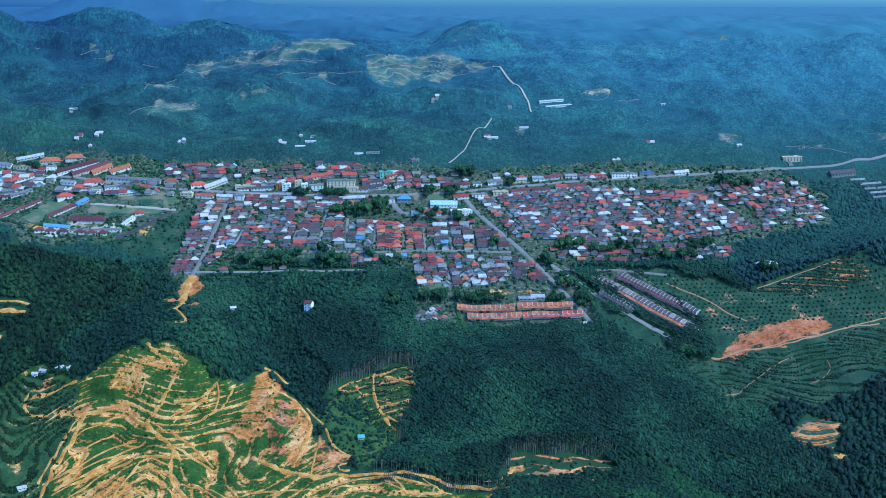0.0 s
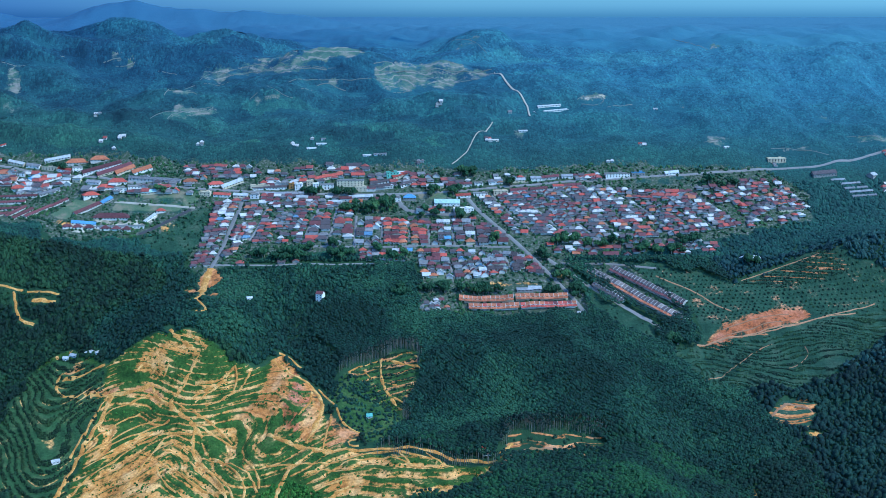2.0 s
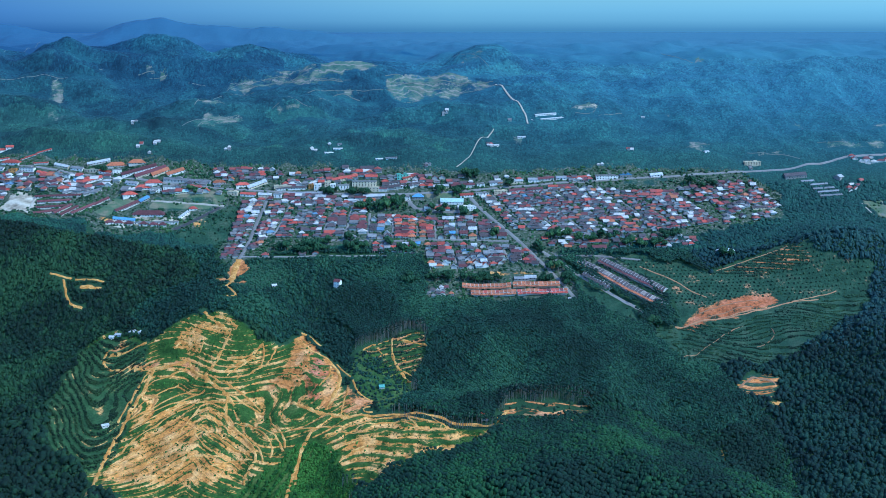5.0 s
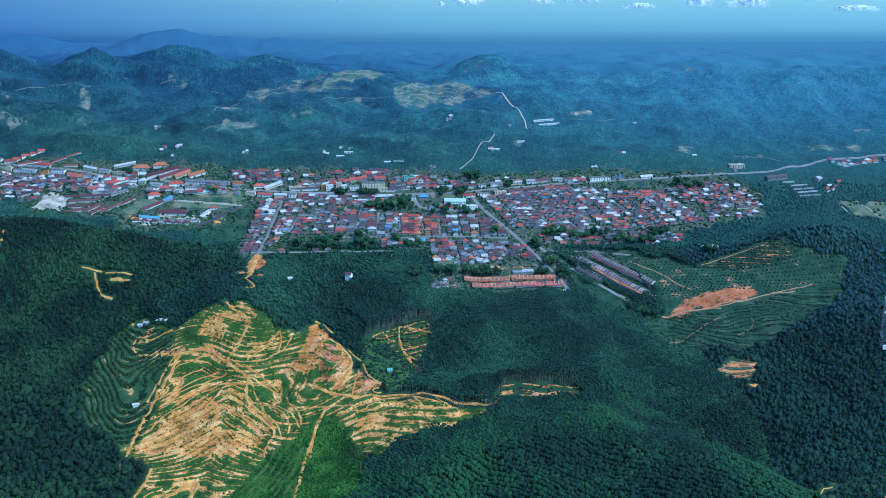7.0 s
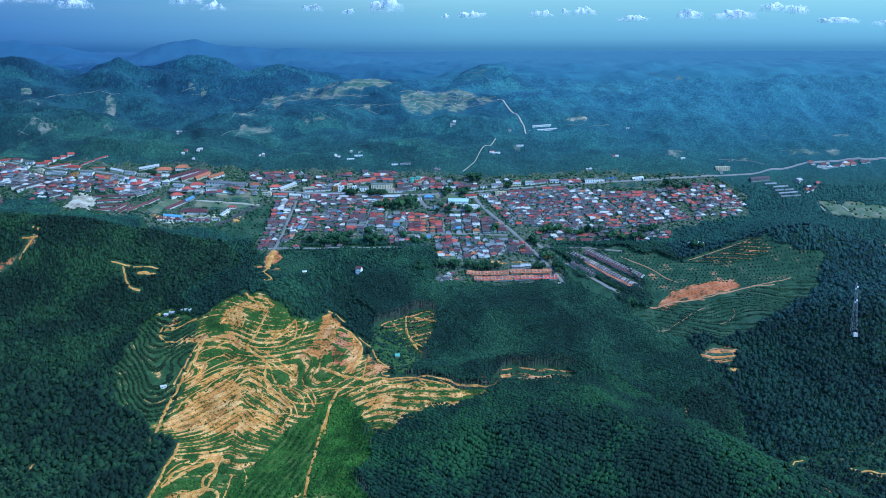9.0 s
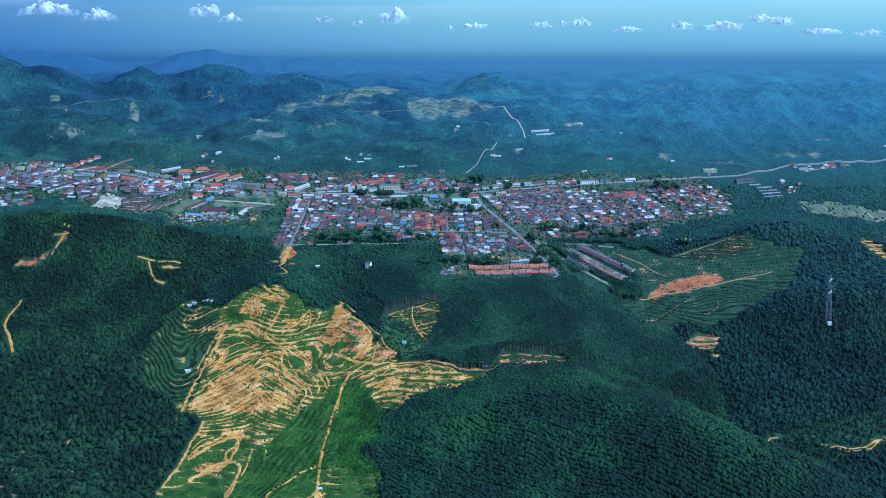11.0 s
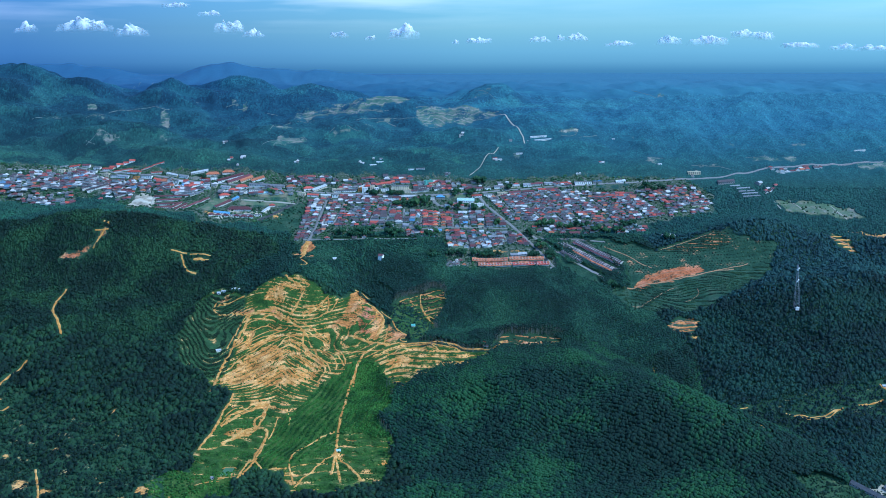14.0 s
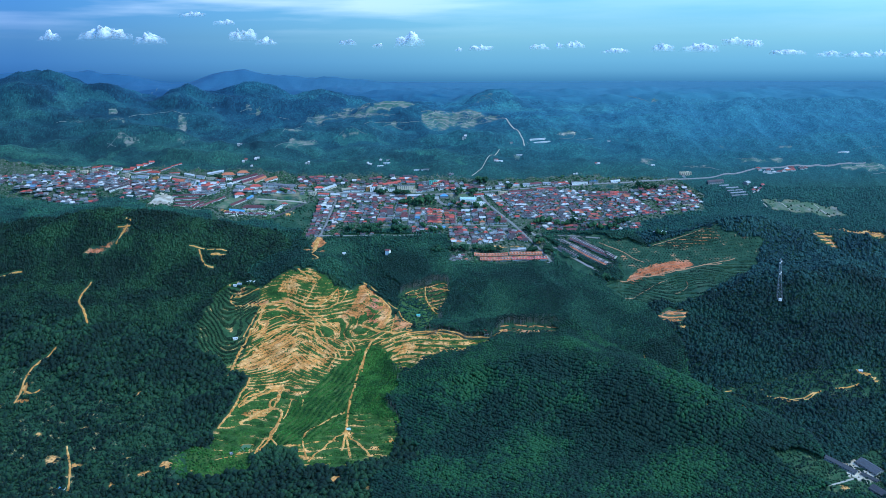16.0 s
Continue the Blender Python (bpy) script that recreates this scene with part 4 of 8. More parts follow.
road('bypass_road', 3, 'asphalt', [(73.1, 806.5), (85.5, 795.2), (102.6, 779.0), (119.3, 764.9), (145.6, 742.1)])
road('west_street', 3, 'asphalt', [(-156.0, 875.2), (-155.8, 858.3), (-160.4, 837.1), (-163.2, 816.4), (-167.7, 794.1)])
road('dirt_street', 5, 'soil', [(-167.7, 794.1), (-169.1, 781.5), (-167.8, 760.0)])
road('lower_lane', 1.8, 'asphalt', [(-166.4, 797.3), (-126.5, 796.8), (-98.4, 799.9), (-84.9, 797.4), (-62.3, 799.9), (-24.3, 800.3)])
road('cross_lane', 2, 'asphalt', [(-108.2, 818.5), (-71.3, 818.0), (-32.6, 818.5), (6.2, 819.6), (46.9, 818.0)])
road('far_track', 0.9, 'pale', [(4.2, 901.0), (16.4, 913.1), (25.1, 929.0), (37.7, 946.2)])
road('far_highway', 1.4, 'pale', [(69.0, 956.4), (67.4, 969.7), (60.6, 980.6), (49.9, 993.9), (41.0, 1010.8)])
road("side_street", 1.9, "asphalt", [(-135.5, 857.3), (-139.3, 838.1), (-145.0, 824.0)])
road("side_street", 1.9, "asphalt", [(-96.4, 857.7), (-102.2, 836.0), (-107.0, 818.5)])
road("side_street", 1.9, "asphalt", [(-83.0, 856.6), (-84.6, 837.5), (-86.8, 818.0)])
road("side_street", 1.9, "asphalt", [(-67.6, 849.5), (-67.4, 818.0)])
road("side_street", 1.9, "asphalt", [(-47.9, 847.3), (-47.3, 818.5)])
road("side_street", 1.9, "asphalt", [(-28.6, 843.6), (-26.4, 818.5)])
road("side_street", 1.9, "asphalt", [(-13.5, 843.6), (-12.4, 818.5)])
road("side_street", 1.9, "asphalt", [(4.0, 844.0), (6.2, 818.5)])
road("side_street", 1.9, "asphalt", [(19.5, 843.0), (22.5, 819.6)])
road("side_street", 1.9, "asphalt", [(105.7, 880.7), (130.6, 850.6), (149.8, 832.1)])
road("side_street", 1.9, "asphalt", [(88.9, 878.0), (110.6, 850.6), (127.8, 829.4)])
road("side_street", 1.9, "asphalt", [(124.3, 881.2), (147.8, 858.2), (169.9, 834.8)])
road("side_street", 1.9, "asphalt", [(145.8, 872.9), (172.2, 847.9), (187.7, 834.8)])
road("side_street", 1.9, "asphalt", [(72.3, 875.7), (90.5, 850.6), (108.2, 829.4)])
road("side_street", 1.9, "asphalt", [(169.5, 867.5), (200.1, 837.5)])
road("side_street", 1.9, "asphalt", [(55.7, 872.9), (70.6, 852.3), (85.1, 834.4)])
road("side_street", 1.9, "asphalt", [(35.1, 870.2), (48.5, 851.1), (65.3, 832.1)])
road("side_street", 1.9, "asphalt", [(82.3, 802.3), (116.6, 802.3), (150.2, 797.8)])
road("side_street", 1.9, "asphalt", [(20.8, 810.4), (31.6, 791.4)])
road("side_street", 1.9, "asphalt", [(39.0, 814.2), (48.4, 795.2)])
road("side_street", 1.9, "asphalt", [(0.8, 808.2), (6.0, 786.7)])
road("school_road", 3, "dark", [(-226.4, 827.2), (-214.9, 836.8), (-193.8, 856.1)])
road("field_lane", 2, "pale", [(-253.3, 863.6), (-224.3, 861.0), (-190.5, 857.7)])
road("dirt_track", 2.08, "soil", [(-89.3, 614.2), (-95.7, 593.3), (-100.0, 565.6), (-101.2, 527.5), (-101.8, 500.1), (-100.2, 472.9), (-100.1, 442.1)])
road("dirt_track", 2.08, "soil", [(-100.2, 472.9), (-83.9, 451.7), (-75.0, 435.3)])
road("dirt_track", 1.82, "soil", [(-100.2, 472.9), (-91.4, 430.8)])
road("dirt_track", 1.56, "soil", [(-101.1, 472.4), (-113.8, 453.6), (-126.3, 421.0)])
road("dirt_track", 2.34, "soil", [(-207.4, 674.4), (-212.0, 650.3), (-219.1, 625.5), (-223.6, 590.7), (-223.3, 555.2)])
road("dirt_track", 2.2, "soil", [(-201.5, 555.8), (-202.9, 519.6), (-208.7, 495.9), (-215.2, 473.9)])
road("dirt_track", 2.08, "soil", [(-197.6, 488.0), (-181.4, 497.9), (-166.8, 503.5), (-169.3, 543.0), (-182.7, 534.2), (-199.6, 512.1)])
road("dirt_track", 2.08, "soil", [(-161.1, 494.1), (-162.9, 457.3), (-171.9, 433.3)])
road("dirt_track", 1.82, "red", [(31.5, 604.3), (42.9, 630.7), (62.6, 628.1), (96.2, 622.8)])
road("dirt_track", 1.82, "soil", [(-296.6, 758.7), (-286.2, 734.3), (-274.2, 730.7)])
road("dirt_track", 1.82, "soil", [(-308.5, 763.5), (-288.7, 759.9), (-264.5, 756.4)])
road("dirt_track", 2.34, "soil", [(-404.3, 714.9), (-406.4, 688.9), (-404.9, 671.4), (-387.9, 644.5), (-381.9, 630.9)])
road("dirt_track", 2.08, "soil", [(-402.0, 595.6), (-411.2, 576.2), (-417.0, 558.3), (-415.6, 536.3), (-413.3, 511.6)])
road("dirt_track", 2.08, "soil", [(-415.6, 536.3), (-399.4, 524.7), (-397.8, 535.2)])
road("dirt_track", 1.82, "soil", [(-341.6, 445.4), (-325.2, 407.3), (-317.2, 376.4)])
road("dirt_track", 2.08, "soil", [(290.5, 529.9), (306.9, 523.5), (330.5, 536.4)])
road("dirt_track", 1.82, "soil", [(348.0, 544.1), (371.8, 554.8)])
road("dirt_track", 1.82, "soil", [(373.0, 569.6), (388.3, 558.4)])
road("dirt_track", 1.82, "soil", [(245.8, 498.0), (256.7, 477.7)])
road("gravel_lane", 1.7, "pale", [(300.1, 388.9), (317.7, 395.5), (345.0, 411.4)])
road("dirt_track", 0.77, "red", [(167.0, 729.1), (199.0, 734.8), (242.5, 743.3), (294.3, 761.4)])
road("dirt_track", 0.64, "red", [(208.1, 785.6), (237.8, 797.0), (266.5, 800.3)])
road("dirt_track", 0.52, "red", [(164.2, 689.1), (196.9, 716.7), (216.1, 726.5)])
road("dirt_track", 0.52, "red", [(222.4, 706.7), (238.3, 714.3), (236.3, 721.4)])
road("dirt_track", 0.97, "red", [(148.8, 790.7), (172.7, 776.3), (195.4, 756.4)])
road("dirt_track", 1.56, "red", [(198.4, 657.4), (208.1, 666.2), (220.5, 671.9), (226.4, 665.0)])
road("dirt_track", 1.56, "soil", [(179.0, 612.9), (180.0, 575.6), (183.2, 538.7)])
road("dirt_track", 1.29, "red", [(384.9, 808.5), (407.0, 795.9), (408.4, 781.5)])
road("dirt_track", 0.97, "red", [(411.8, 815.2), (468.2, 797.1)])
road("dirt_track", 3.12, "soil", [(-281.5, 750.6), (-265.0, 749.4)])
road("dirt_track", 2.6, "soil", [(-167.8, 760.0), (-173.8, 750.6)])
road("dirt_track", 1.56, "soil", [(-171.3, 756.0), (-157.0, 729.4), (-165.8, 729.9)])
road("dirt_track", 2.08, "soil", [(-511.1, 730.4), (-488.0, 736.4)])
road("dirt_track", 2.08, "soil", [(-391.6, 764.6), (-382.3, 778.6)])
road("dirt_track", 1.05, "soil", [(-203.3, 507.8), (-190.7, 525.5), (-182.9, 541.2), (-172.9, 546.9)])
road("dirt_track", 1.05, "soil", [(-201.1, 514.8), (-189.3, 536.2)])
road("dirt_track", 1.05, "soil", [(-152.1, 532.6), (-144.0, 516.2), (-143.9, 504.2)])
road("dirt_track", 1.05, "soil", [(-155.3, 519.0), (-155.7, 500.6), (-158.8, 487.8)])
road("dirt_track", 1.6, "soil", [(282.0, 532.1), (288.5, 529.7), (295.6, 522.6), (304.1, 521.8), (314.0, 520.3), (323.3, 529.8), (332.7, 539.2)])
road("dirt_track", 1.5, "soil", [(347.0, 543.6), (356.6, 549.4)])
road("dirt_track", 1.6, "soil", [(250.2, 487.5), (253.9, 472.9), (256.3, 463.9)])
road("dirt_track", 1.4, "soil", [(213.2, 474.5), (216.8, 471.1)])
road("dirt_track", 1.5, "soil", [(378.9, 566.4), (385.2, 563.5)])
road("dirt_track", 1.6, "soil", [(389.0, 561.0), (383.9, 553.9), (389.4, 556.0)])
road("dirt_track", 1.0, "soil", [(222.3, 484.1), (241.6, 540.9), (252.0, 544.6)])
road("dirt_track", 0.87, "red", [(170.1, 729.6), (193.1, 734.6), (217.6, 735.7), (248.3, 745.8), (278.7, 752.2)])
road("dirt_track", 0.74, "red", [(186.0, 739.7), (207.7, 746.8), (233.9, 753.7)])
road("dirt_track", 0.68, "red", [(180.8, 733.2), (206.5, 740.6), (227.6, 744.2)])
# benches and tracks of the cleared hill
road("dirt_track", 2.6, "soil", [(-167.8, 545.9), (-175.7, 544.6), (-187.2, 520.3), (-202.7, 505.5)])
road("dirt_track", 3.0, "soil", [(-172.1, 504.0), (-182.0, 501.0), (-190.2, 494.3), (-198.1, 486.2)])
road("dirt_track", 2.2, "soil", [(-167.8, 545.9), (-170.0, 522.2), (-174.6, 513.4), (-174.1, 505.3), (-163.7, 500.5), (-160.1, 496.1), (-161.6, 482.6), (-165.5, 470.8), (-165.6, 457.1)])
road("dirt_track", 1.8, "soil", [(-165.6, 457.1), (-170.8, 449.2), (-173.5, 430.4)])
road("dirt_track", 1.6, "soil", [(-165.6, 457.1), (-155.9, 444.3)])
road("dirt_track", 1.2, "soil", [(-173.5, 430.4), (-189.3, 426.7), (-206.5, 423.8)])
road("dirt_track", 1.4, "soil", [(-104.7, 503.4), (-123.2, 486.6), (-138.7, 460.3), (-127.8, 425.4)])
road("dirt_track", 2.4, "soil", [(-177.7, 706.8), (-173.2, 700.8), (-164.8, 695.2), (-157.4, 690.8), (-157.4, 686.6), (-159.9, 681.6), (-163.8, 673.1), (-168.9, 668.5), (-170.9, 664.9), (-162.5, 658.2), (-154.5, 650.1), (-148.6, 644.8), (-145.7, 642.6)])
road("dirt_track", 1.8, "soil", [(-173.2, 700.8), (-164.5, 701.2), (-157.0, 696.9), (-151.5, 691.8)])
road("dirt_track", 2.0, "soil", [(-170.9, 664.9), (-178.8, 668.8), (-182.0, 674.9), (-184.6, 678.1)])
road("dirt_track", 2.2, "soil", [(-184.6, 678.1), (-190.5, 674.8), (-200.8, 673.4), (-209.9, 672.8), (-219.6, 674.6), (-226.4, 675.6)])
road("dirt_track", 1.6, "soil", [(-210.6, 673.0), (-215.8, 658.8), (-218.2, 642.9), (-222.4, 629.5)])
road("dirt_track", 1.8, "soil", [(-243.6, 690.7), (-246.3, 686.5), (-245.7, 680.7), (-240.1, 674.9), (-228.5, 673.4)])
road("dirt_track", 1.5, "soil", [(-216.7, 691.6), (-225.8, 689.8), (-234.7, 687.3), (-243.2, 686.7)])
road("dirt_track", 1.4, "soil", [(-154.5, 650.1), (-143.9, 647.1), (-132.9, 641.9), (-124.5, 636.2)])
road("dirt_track", 1.3, "soil", [(-164.8, 664.1), (-157.5, 659.4), (-146.1, 652.9), (-136.5, 648.9), (-127.7, 640.6)])
road("dirt_track", 1.2, "soil", [(-123.0, 686.7), (-126.3, 676.5), (-129.8, 673.1), (-139.2, 666.3), (-147.4, 661.2)])
road("dirt_track", 1.2, "soil", [(-132.9, 686.4), (-130.6, 680.7), (-132.4, 673.1), (-135.6, 668.4)])
road("dirt_track", 1.3, "soil", [(-133.0, 686.9), (-138.5, 679.2), (-148.3, 674.9), (-156.2, 674.9)])
road("dirt_track", 1.0, "soil", [(-137.2, 679.2), (-147.9, 672.2), (-158.7, 666.3)])
road("dirt_track", 1.0, "soil", [(-140.6, 675.6), (-148.9, 670.0), (-154.5, 664.4)])
road("dirt_track", 1.1, "soil", [(-173.9, 686.3), (-175.8, 681.3), (-177.8, 677.7)])
road("dirt_track", 1.0, "soil", [(-179.6, 688.0), (-184.2, 683.8), (-186.4, 680.9)])
road("dirt_track", 1.0, "soil", [(-187.0, 691.8), (-191.5, 687.1), (-195.3, 682.8)])
road("dirt_track", 1.2, "soil", [(-173.7, 655.7), (-182.7, 655.4), (-191.6, 648.9), (-200.4, 642.9), (-207.6, 635.7), (-215.6, 632.2)])
road("dirt_track", 1.1, "soil", [(-177.3, 647.9), (-186.3, 642.4), (-194.1, 637.6), (-201.4, 631.1), (-210.6, 627.4)])
road("dirt_track", 1.1, "soil", [(-188.0, 662.0), (-197.0, 656.1), (-204.6, 649.8), (-211.4, 641.3)])
road("dirt_track", 1.0, "soil", [(-182.5, 674.0), (-191.9, 668.7), (-202.5, 663.7), (-209.3, 659.1)])
road("dirt_track", 2.4, "soil", [(-110.4, 695.2), (-100.3, 688.8), (-89.0, 682.6), (-78.8, 672.3), (-74.6, 657.7), (-78.2, 645.5), (-82.4, 630.9)])
road("dirt_track", 1.4, "soil", [(-83.3, 672.2), (-83.6, 661.8), (-89.6, 651.6)])
road("dirt_track", 1.6, "soil", [(-107.4, 704.2), (-100.8, 704.9), (-92.7, 697.8)])
road("dirt_track", 1.6, "soil", [(-41.9, 705.5), (-41.1, 688.5), (-35.8, 675.2), (-27.6, 666.1)])
road("dirt_track", 1.4, "soil", [(-62.0, 692.5), (-53.1, 700.4), (-42.6, 705.4), (-31.5, 699.0), (-15.2, 693.1)])
road("dirt_track", 1.2, "soil", [(-22.3, 706.2), (-17.4, 700.5)])
road("dirt_track", 1.2, "soil", [(-52.2, 696.9), (-48.4, 689.0), (-45.2, 691.8)])
road("dirt_track", 1.1, "soil", [(-38.9, 685.5), (-30.8, 682.3)])
road("dirt_track", 1.1, "soil", [(-34.5, 675.3), (-26.5, 671.3)])
road("dirt_track", 1.3, "soil", [(-79.3, 677.2), (-71.6, 664.9), (-65.0, 656.1), (-63.8, 648.0), (-57.0, 641.9), (-47.8, 637.1)])
road("dirt_track", 1.2, "soil", [(-72.0, 626.2), (-70.6, 638.6), (-69.1, 650.9)])
road("dirt_track", 1.2, "soil", [(-51.0, 628.4), (-56.5, 627.0), (-58.0, 631.1), (-52.5, 632.3)])
road("dirt_track", 2.4, "soil", [(-107.6, 641.6), (-99.2, 635.1), (-89.9, 631.0), (-76.9, 625.5), (-68.0, 623.6), (-53.2, 624.6), (-35.9, 624.7), (-14.8, 620.6), (0.0, 618.3), (13.5, 614.8), (25.5, 608.1), (31.3, 617.3), (39.2, 633.7)])
road("dirt_track", 1.4, "soil", [(-104.4, 617.1), (-85.6, 614.3), (-67.2, 614.0), (-55.2, 617.0), (-43.2, 622.2), (-30.8, 621.9), (-18.3, 615.2), (-2.4, 610.5)])
road("dirt_track", 1.2, "soil", [(-60.9, 611.8), (-49.0, 616.2), (-35.6, 618.3), (-24.2, 610.6), (-13.2, 604.8)])
road("dirt_track", 1.1, "soil", [(-28.3, 620.2), (-23.2, 614.4), (-19.3, 606.8)])
road("dirt_track", 1.1, "soil", [(-11.0, 617.6), (-2.3, 608.1), (4.9, 607.4)])
road("dirt_track", 2.0, "soil", [(-151.5, 645.7), (-151.1, 635.4), (-145.8, 624.3), (-133.5, 609.9), (-124.3, 596.0), (-123.1, 586.9), (-127.9, 580.6), (-128.6, 571.6)])
road("dirt_track", 1.5, "soil", [(-152.1, 643.0), (-162.9, 644.5), (-172.7, 645.0), (-185.0, 637.7), (-196.4, 625.9), (-209.2, 612.2), (-219.3, 596.3)])
road("dirt_track", 1.4, "soil", [(-169.3, 641.6), (-174.5, 631.9), (-178.5, 609.7), (-187.8, 597.5)])
road("dirt_track", 1.4, "soil", [(-169.9, 639.5), (-159.8, 636.3), (-152.5, 631.9)])
road("dirt_track", 1.4, "soil", [(-168.0, 633.5), (-155.1, 629.5), (-141.4, 613.2), (-130.7, 602.6), (-123.9, 593.3)])
road("dirt_track", 1.4, "soil", [(-166.9, 620.2), (-156.2, 611.8), (-143.8, 603.5), (-126.2, 596.7)])
road("dirt_track", 1.4, "soil", [(-166.0, 590.3), (-149.7, 592.4), (-125.3, 589.8)])
road("dirt_track", 1.2, "soil", [(-168.3, 616.7), (-161.2, 601.3), (-152.0, 595.6)])
road("dirt_track", 1.4, "soil", [(-145.3, 628.0), (-131.4, 623.6), (-118.1, 607.3), (-113.2, 599.8), (-114.3, 590.2)])
road("dirt_track", 1.3, "soil", [(-137.7, 627.9), (-123.3, 618.9), (-110.7, 607.5), (-106.5, 595.0)])
road("dirt_track", 1.3, "soil", [(-118.4, 625.5), (-107.1, 609.1), (-106.1, 599.1)])
road("dirt_track", 1.2, "soil", [(-140.1, 617.6), (-129.6, 609.1), (-120.4, 595.2), (-118.6, 587.3)])
road("dirt_track", 1.3, "soil", [(-220.1, 629.9), (-198.7, 639.3), (-177.3, 650.1), (-168.3, 654.7)])
road("dirt_track", 1.2, "soil", [(-212.8, 621.6), (-194.0, 633.7), (-176.6, 645.5)])
road("dirt_track", 1.2, "soil", [(-217.8, 589.0), (-204.2, 605.8), (-191.1, 617.0)])
road("dirt_track", 1.2, "soil", [(-203.6, 582.4), (-188.2, 600.3), (-174.0, 605.4)])
road("dirt_track", 1.2, "soil", [(-186.5, 569.8), (-176.3, 585.2), (-167.9, 590.6)])
road("dirt_track", 1.1, "soil", [(-159.0, 568.3), (-153.3, 579.3), (-138.4, 590.9)])
road("dirt_track", 2.0, "soil", [(-88.9, 614.2), (-95.0, 599.5), (-96.4, 585.4), (-95.9, 571.6)])
road("dirt_track", 1.3, "soil", [(-75.9, 593.6), (-65.2, 598.0), (-54.4, 602.0)])
road("dirt_track", 1.2, "soil", [(-80.6, 605.4), (-69.8, 609.5), (-54.6, 605.7)])
road("dirt_track", 1.2, "soil", [(-69.7, 585.2), (-61.1, 592.4), (-54.0, 595.8)])
road("hill_track", 0.31, "trail", [(-456.2, 950.6), (-440.4, 960.2), (-437.1, 961.5), (-419.7, 957.5)])
road("hill_track", 0.43, "trail", [(-431.9, 954.5), (-415.8, 956.3)])
road("hill_track", 0.56, "trail", [(-456.8, 953.1), (-445.8, 952.1)])
road("hill_track", 0.31, "trail", [(-530.3, 979.8), (-516.5, 982.7), (-493.4, 979.7)])
road("hill_track", 0.43, "trail", [(-464.0, 979.5), (-448.8, 990.2), (-439.8, 997.1)])
road("hill_track", 0.56, "trail", [(-441.6, 998.3), (-416.3, 1005.9), (-390.5, 1007.0), (-365.3, 1010.1)])
road("hill_track", 0.31, "trail", [(-438.8, 1048.4), (-468.3, 1224.2), (-497.2, 1413.0)])
road("hill_track", 0.43, "trail", [(-338.0, 1021.3), (-327.4, 1023.4)])
road("hill_track", 0.56, "trail", [(-301.4, 1023.9), (-286.7, 1025.5)])
road("hill_track", 0.31, "trail", [(-289.8, 1021.0), (-275.1, 1022.4)])
road("hill_track", 0.43, "trail", [(-252.4, 1019.6), (-235.4, 1015.2)])
road("hill_track", 0.56, "trail", [(-236.8, 970.1), (-225.4, 988.7), (-214.9, 992.0)])
road("hill_track", 0.31, "trail", [(-380.5, 994.6), (-366.1, 996.2)])
road("hill_track", 0.43, "trail", [(-244.0, 947.3), (-221.3, 961.6), (-196.5, 963.7)])
road("hill_track", 0.56, "trail", [(-203.7, 963.8), (-224.0, 955.8), (-229.9, 948.3)])
road("hill_track", 0.31, "trail", [(-212.7, 1001.7), (-203.6, 1015.6), (-183.4, 1002.4)])
road("hill_track", 0.43, "trail", [(-199.1, 1010.0), (-178.1, 1018.9), (-156.1, 1021.2), (-140.0, 1008.3)])
road("hill_track", 0.56, "trail", [(-190.7, 1001.8), (-169.5, 1008.7), (-139.6, 1004.4), (-103.1, 1004.4)])
road("hill_track", 0.31, "trail", [(-177.3, 1012.5), (-139.8, 1006.1), (-95.8, 1004.9)])
road("hill_track", 0.43, "trail", [(-134.0, 984.7), (-109.4, 992.7), (-51.7, 997.3)])
road("hill_track", 0.56, "trail", [(-122.5, 976.8), (-105.7, 991.7), (-85.9, 988.0)])
road("hill_track", 0.31, "trail", [(-155.6, 983.0), (-140.0, 971.7), (-129.1, 970.8)])
road("hill_track", 0.43, "trail", [(-165.1, 971.0), (-154.8, 976.4)])
road("hill_track", 0.56, "trail", [(-55.7, 1004.2), (-34.0, 1010.1), (6.1, 1011.9), (38.9, 1014.0)])
road("hill_track", 0.31, "trail", [(-51.6, 996.3), (-23.0, 1005.4), (28.0, 1000.6)])
road("hill_track", 0.43, "trail", [(-30.3, 1007.4), (-12.2, 1010.6), (-1.2, 1011.8)])
road("hill_track", 0.56, "trail", [(-51.2, 985.9), (-29.7, 990.3)])
road("hill_track", 0.31, "trail", [(1.6, 1059.9), (20.4, 1050.6), (35.3, 1036.7)])
road("hill_track", 0.43, "trail", [(-23.7, 1029.3), (6.0, 1018.1)])
road("hill_track", 0.56, "trail", [(-63.1, 1007.7), (-41.6, 1016.2)])
road("hill_track", 0.31, "trail", [(-207.9, 993.9), (-186.0, 994.5)])
road("hill_track", 0.43, "trail", [(109.9, 975.4), (115.0, 978.4), (133.6, 979.7), (130.2, 970.4), (113.3, 971.8)])
road("hill_track", 0.56, "trail", [(130.8, 968.2), (155.9, 972.9)])
road("hill_track", 0.31, "trail", [(207.3, 925.5), (228.3, 928.6)])
road("hill_track", 0.43, "trail", [(260.2, 920.8), (275.1, 920.6), (304.4, 912.5)])
road("hill_track", 0.56, "trail", [(211.7, 1104.0), (238.5, 1073.4)])
road("hill_track", 0.31, "trail", [(484.6, 955.4), (501.6, 966.6), (511.5, 965.0)])
road("hill_track", 0.43, "trail", [(325.7, 937.0), (351.9, 930.6)])
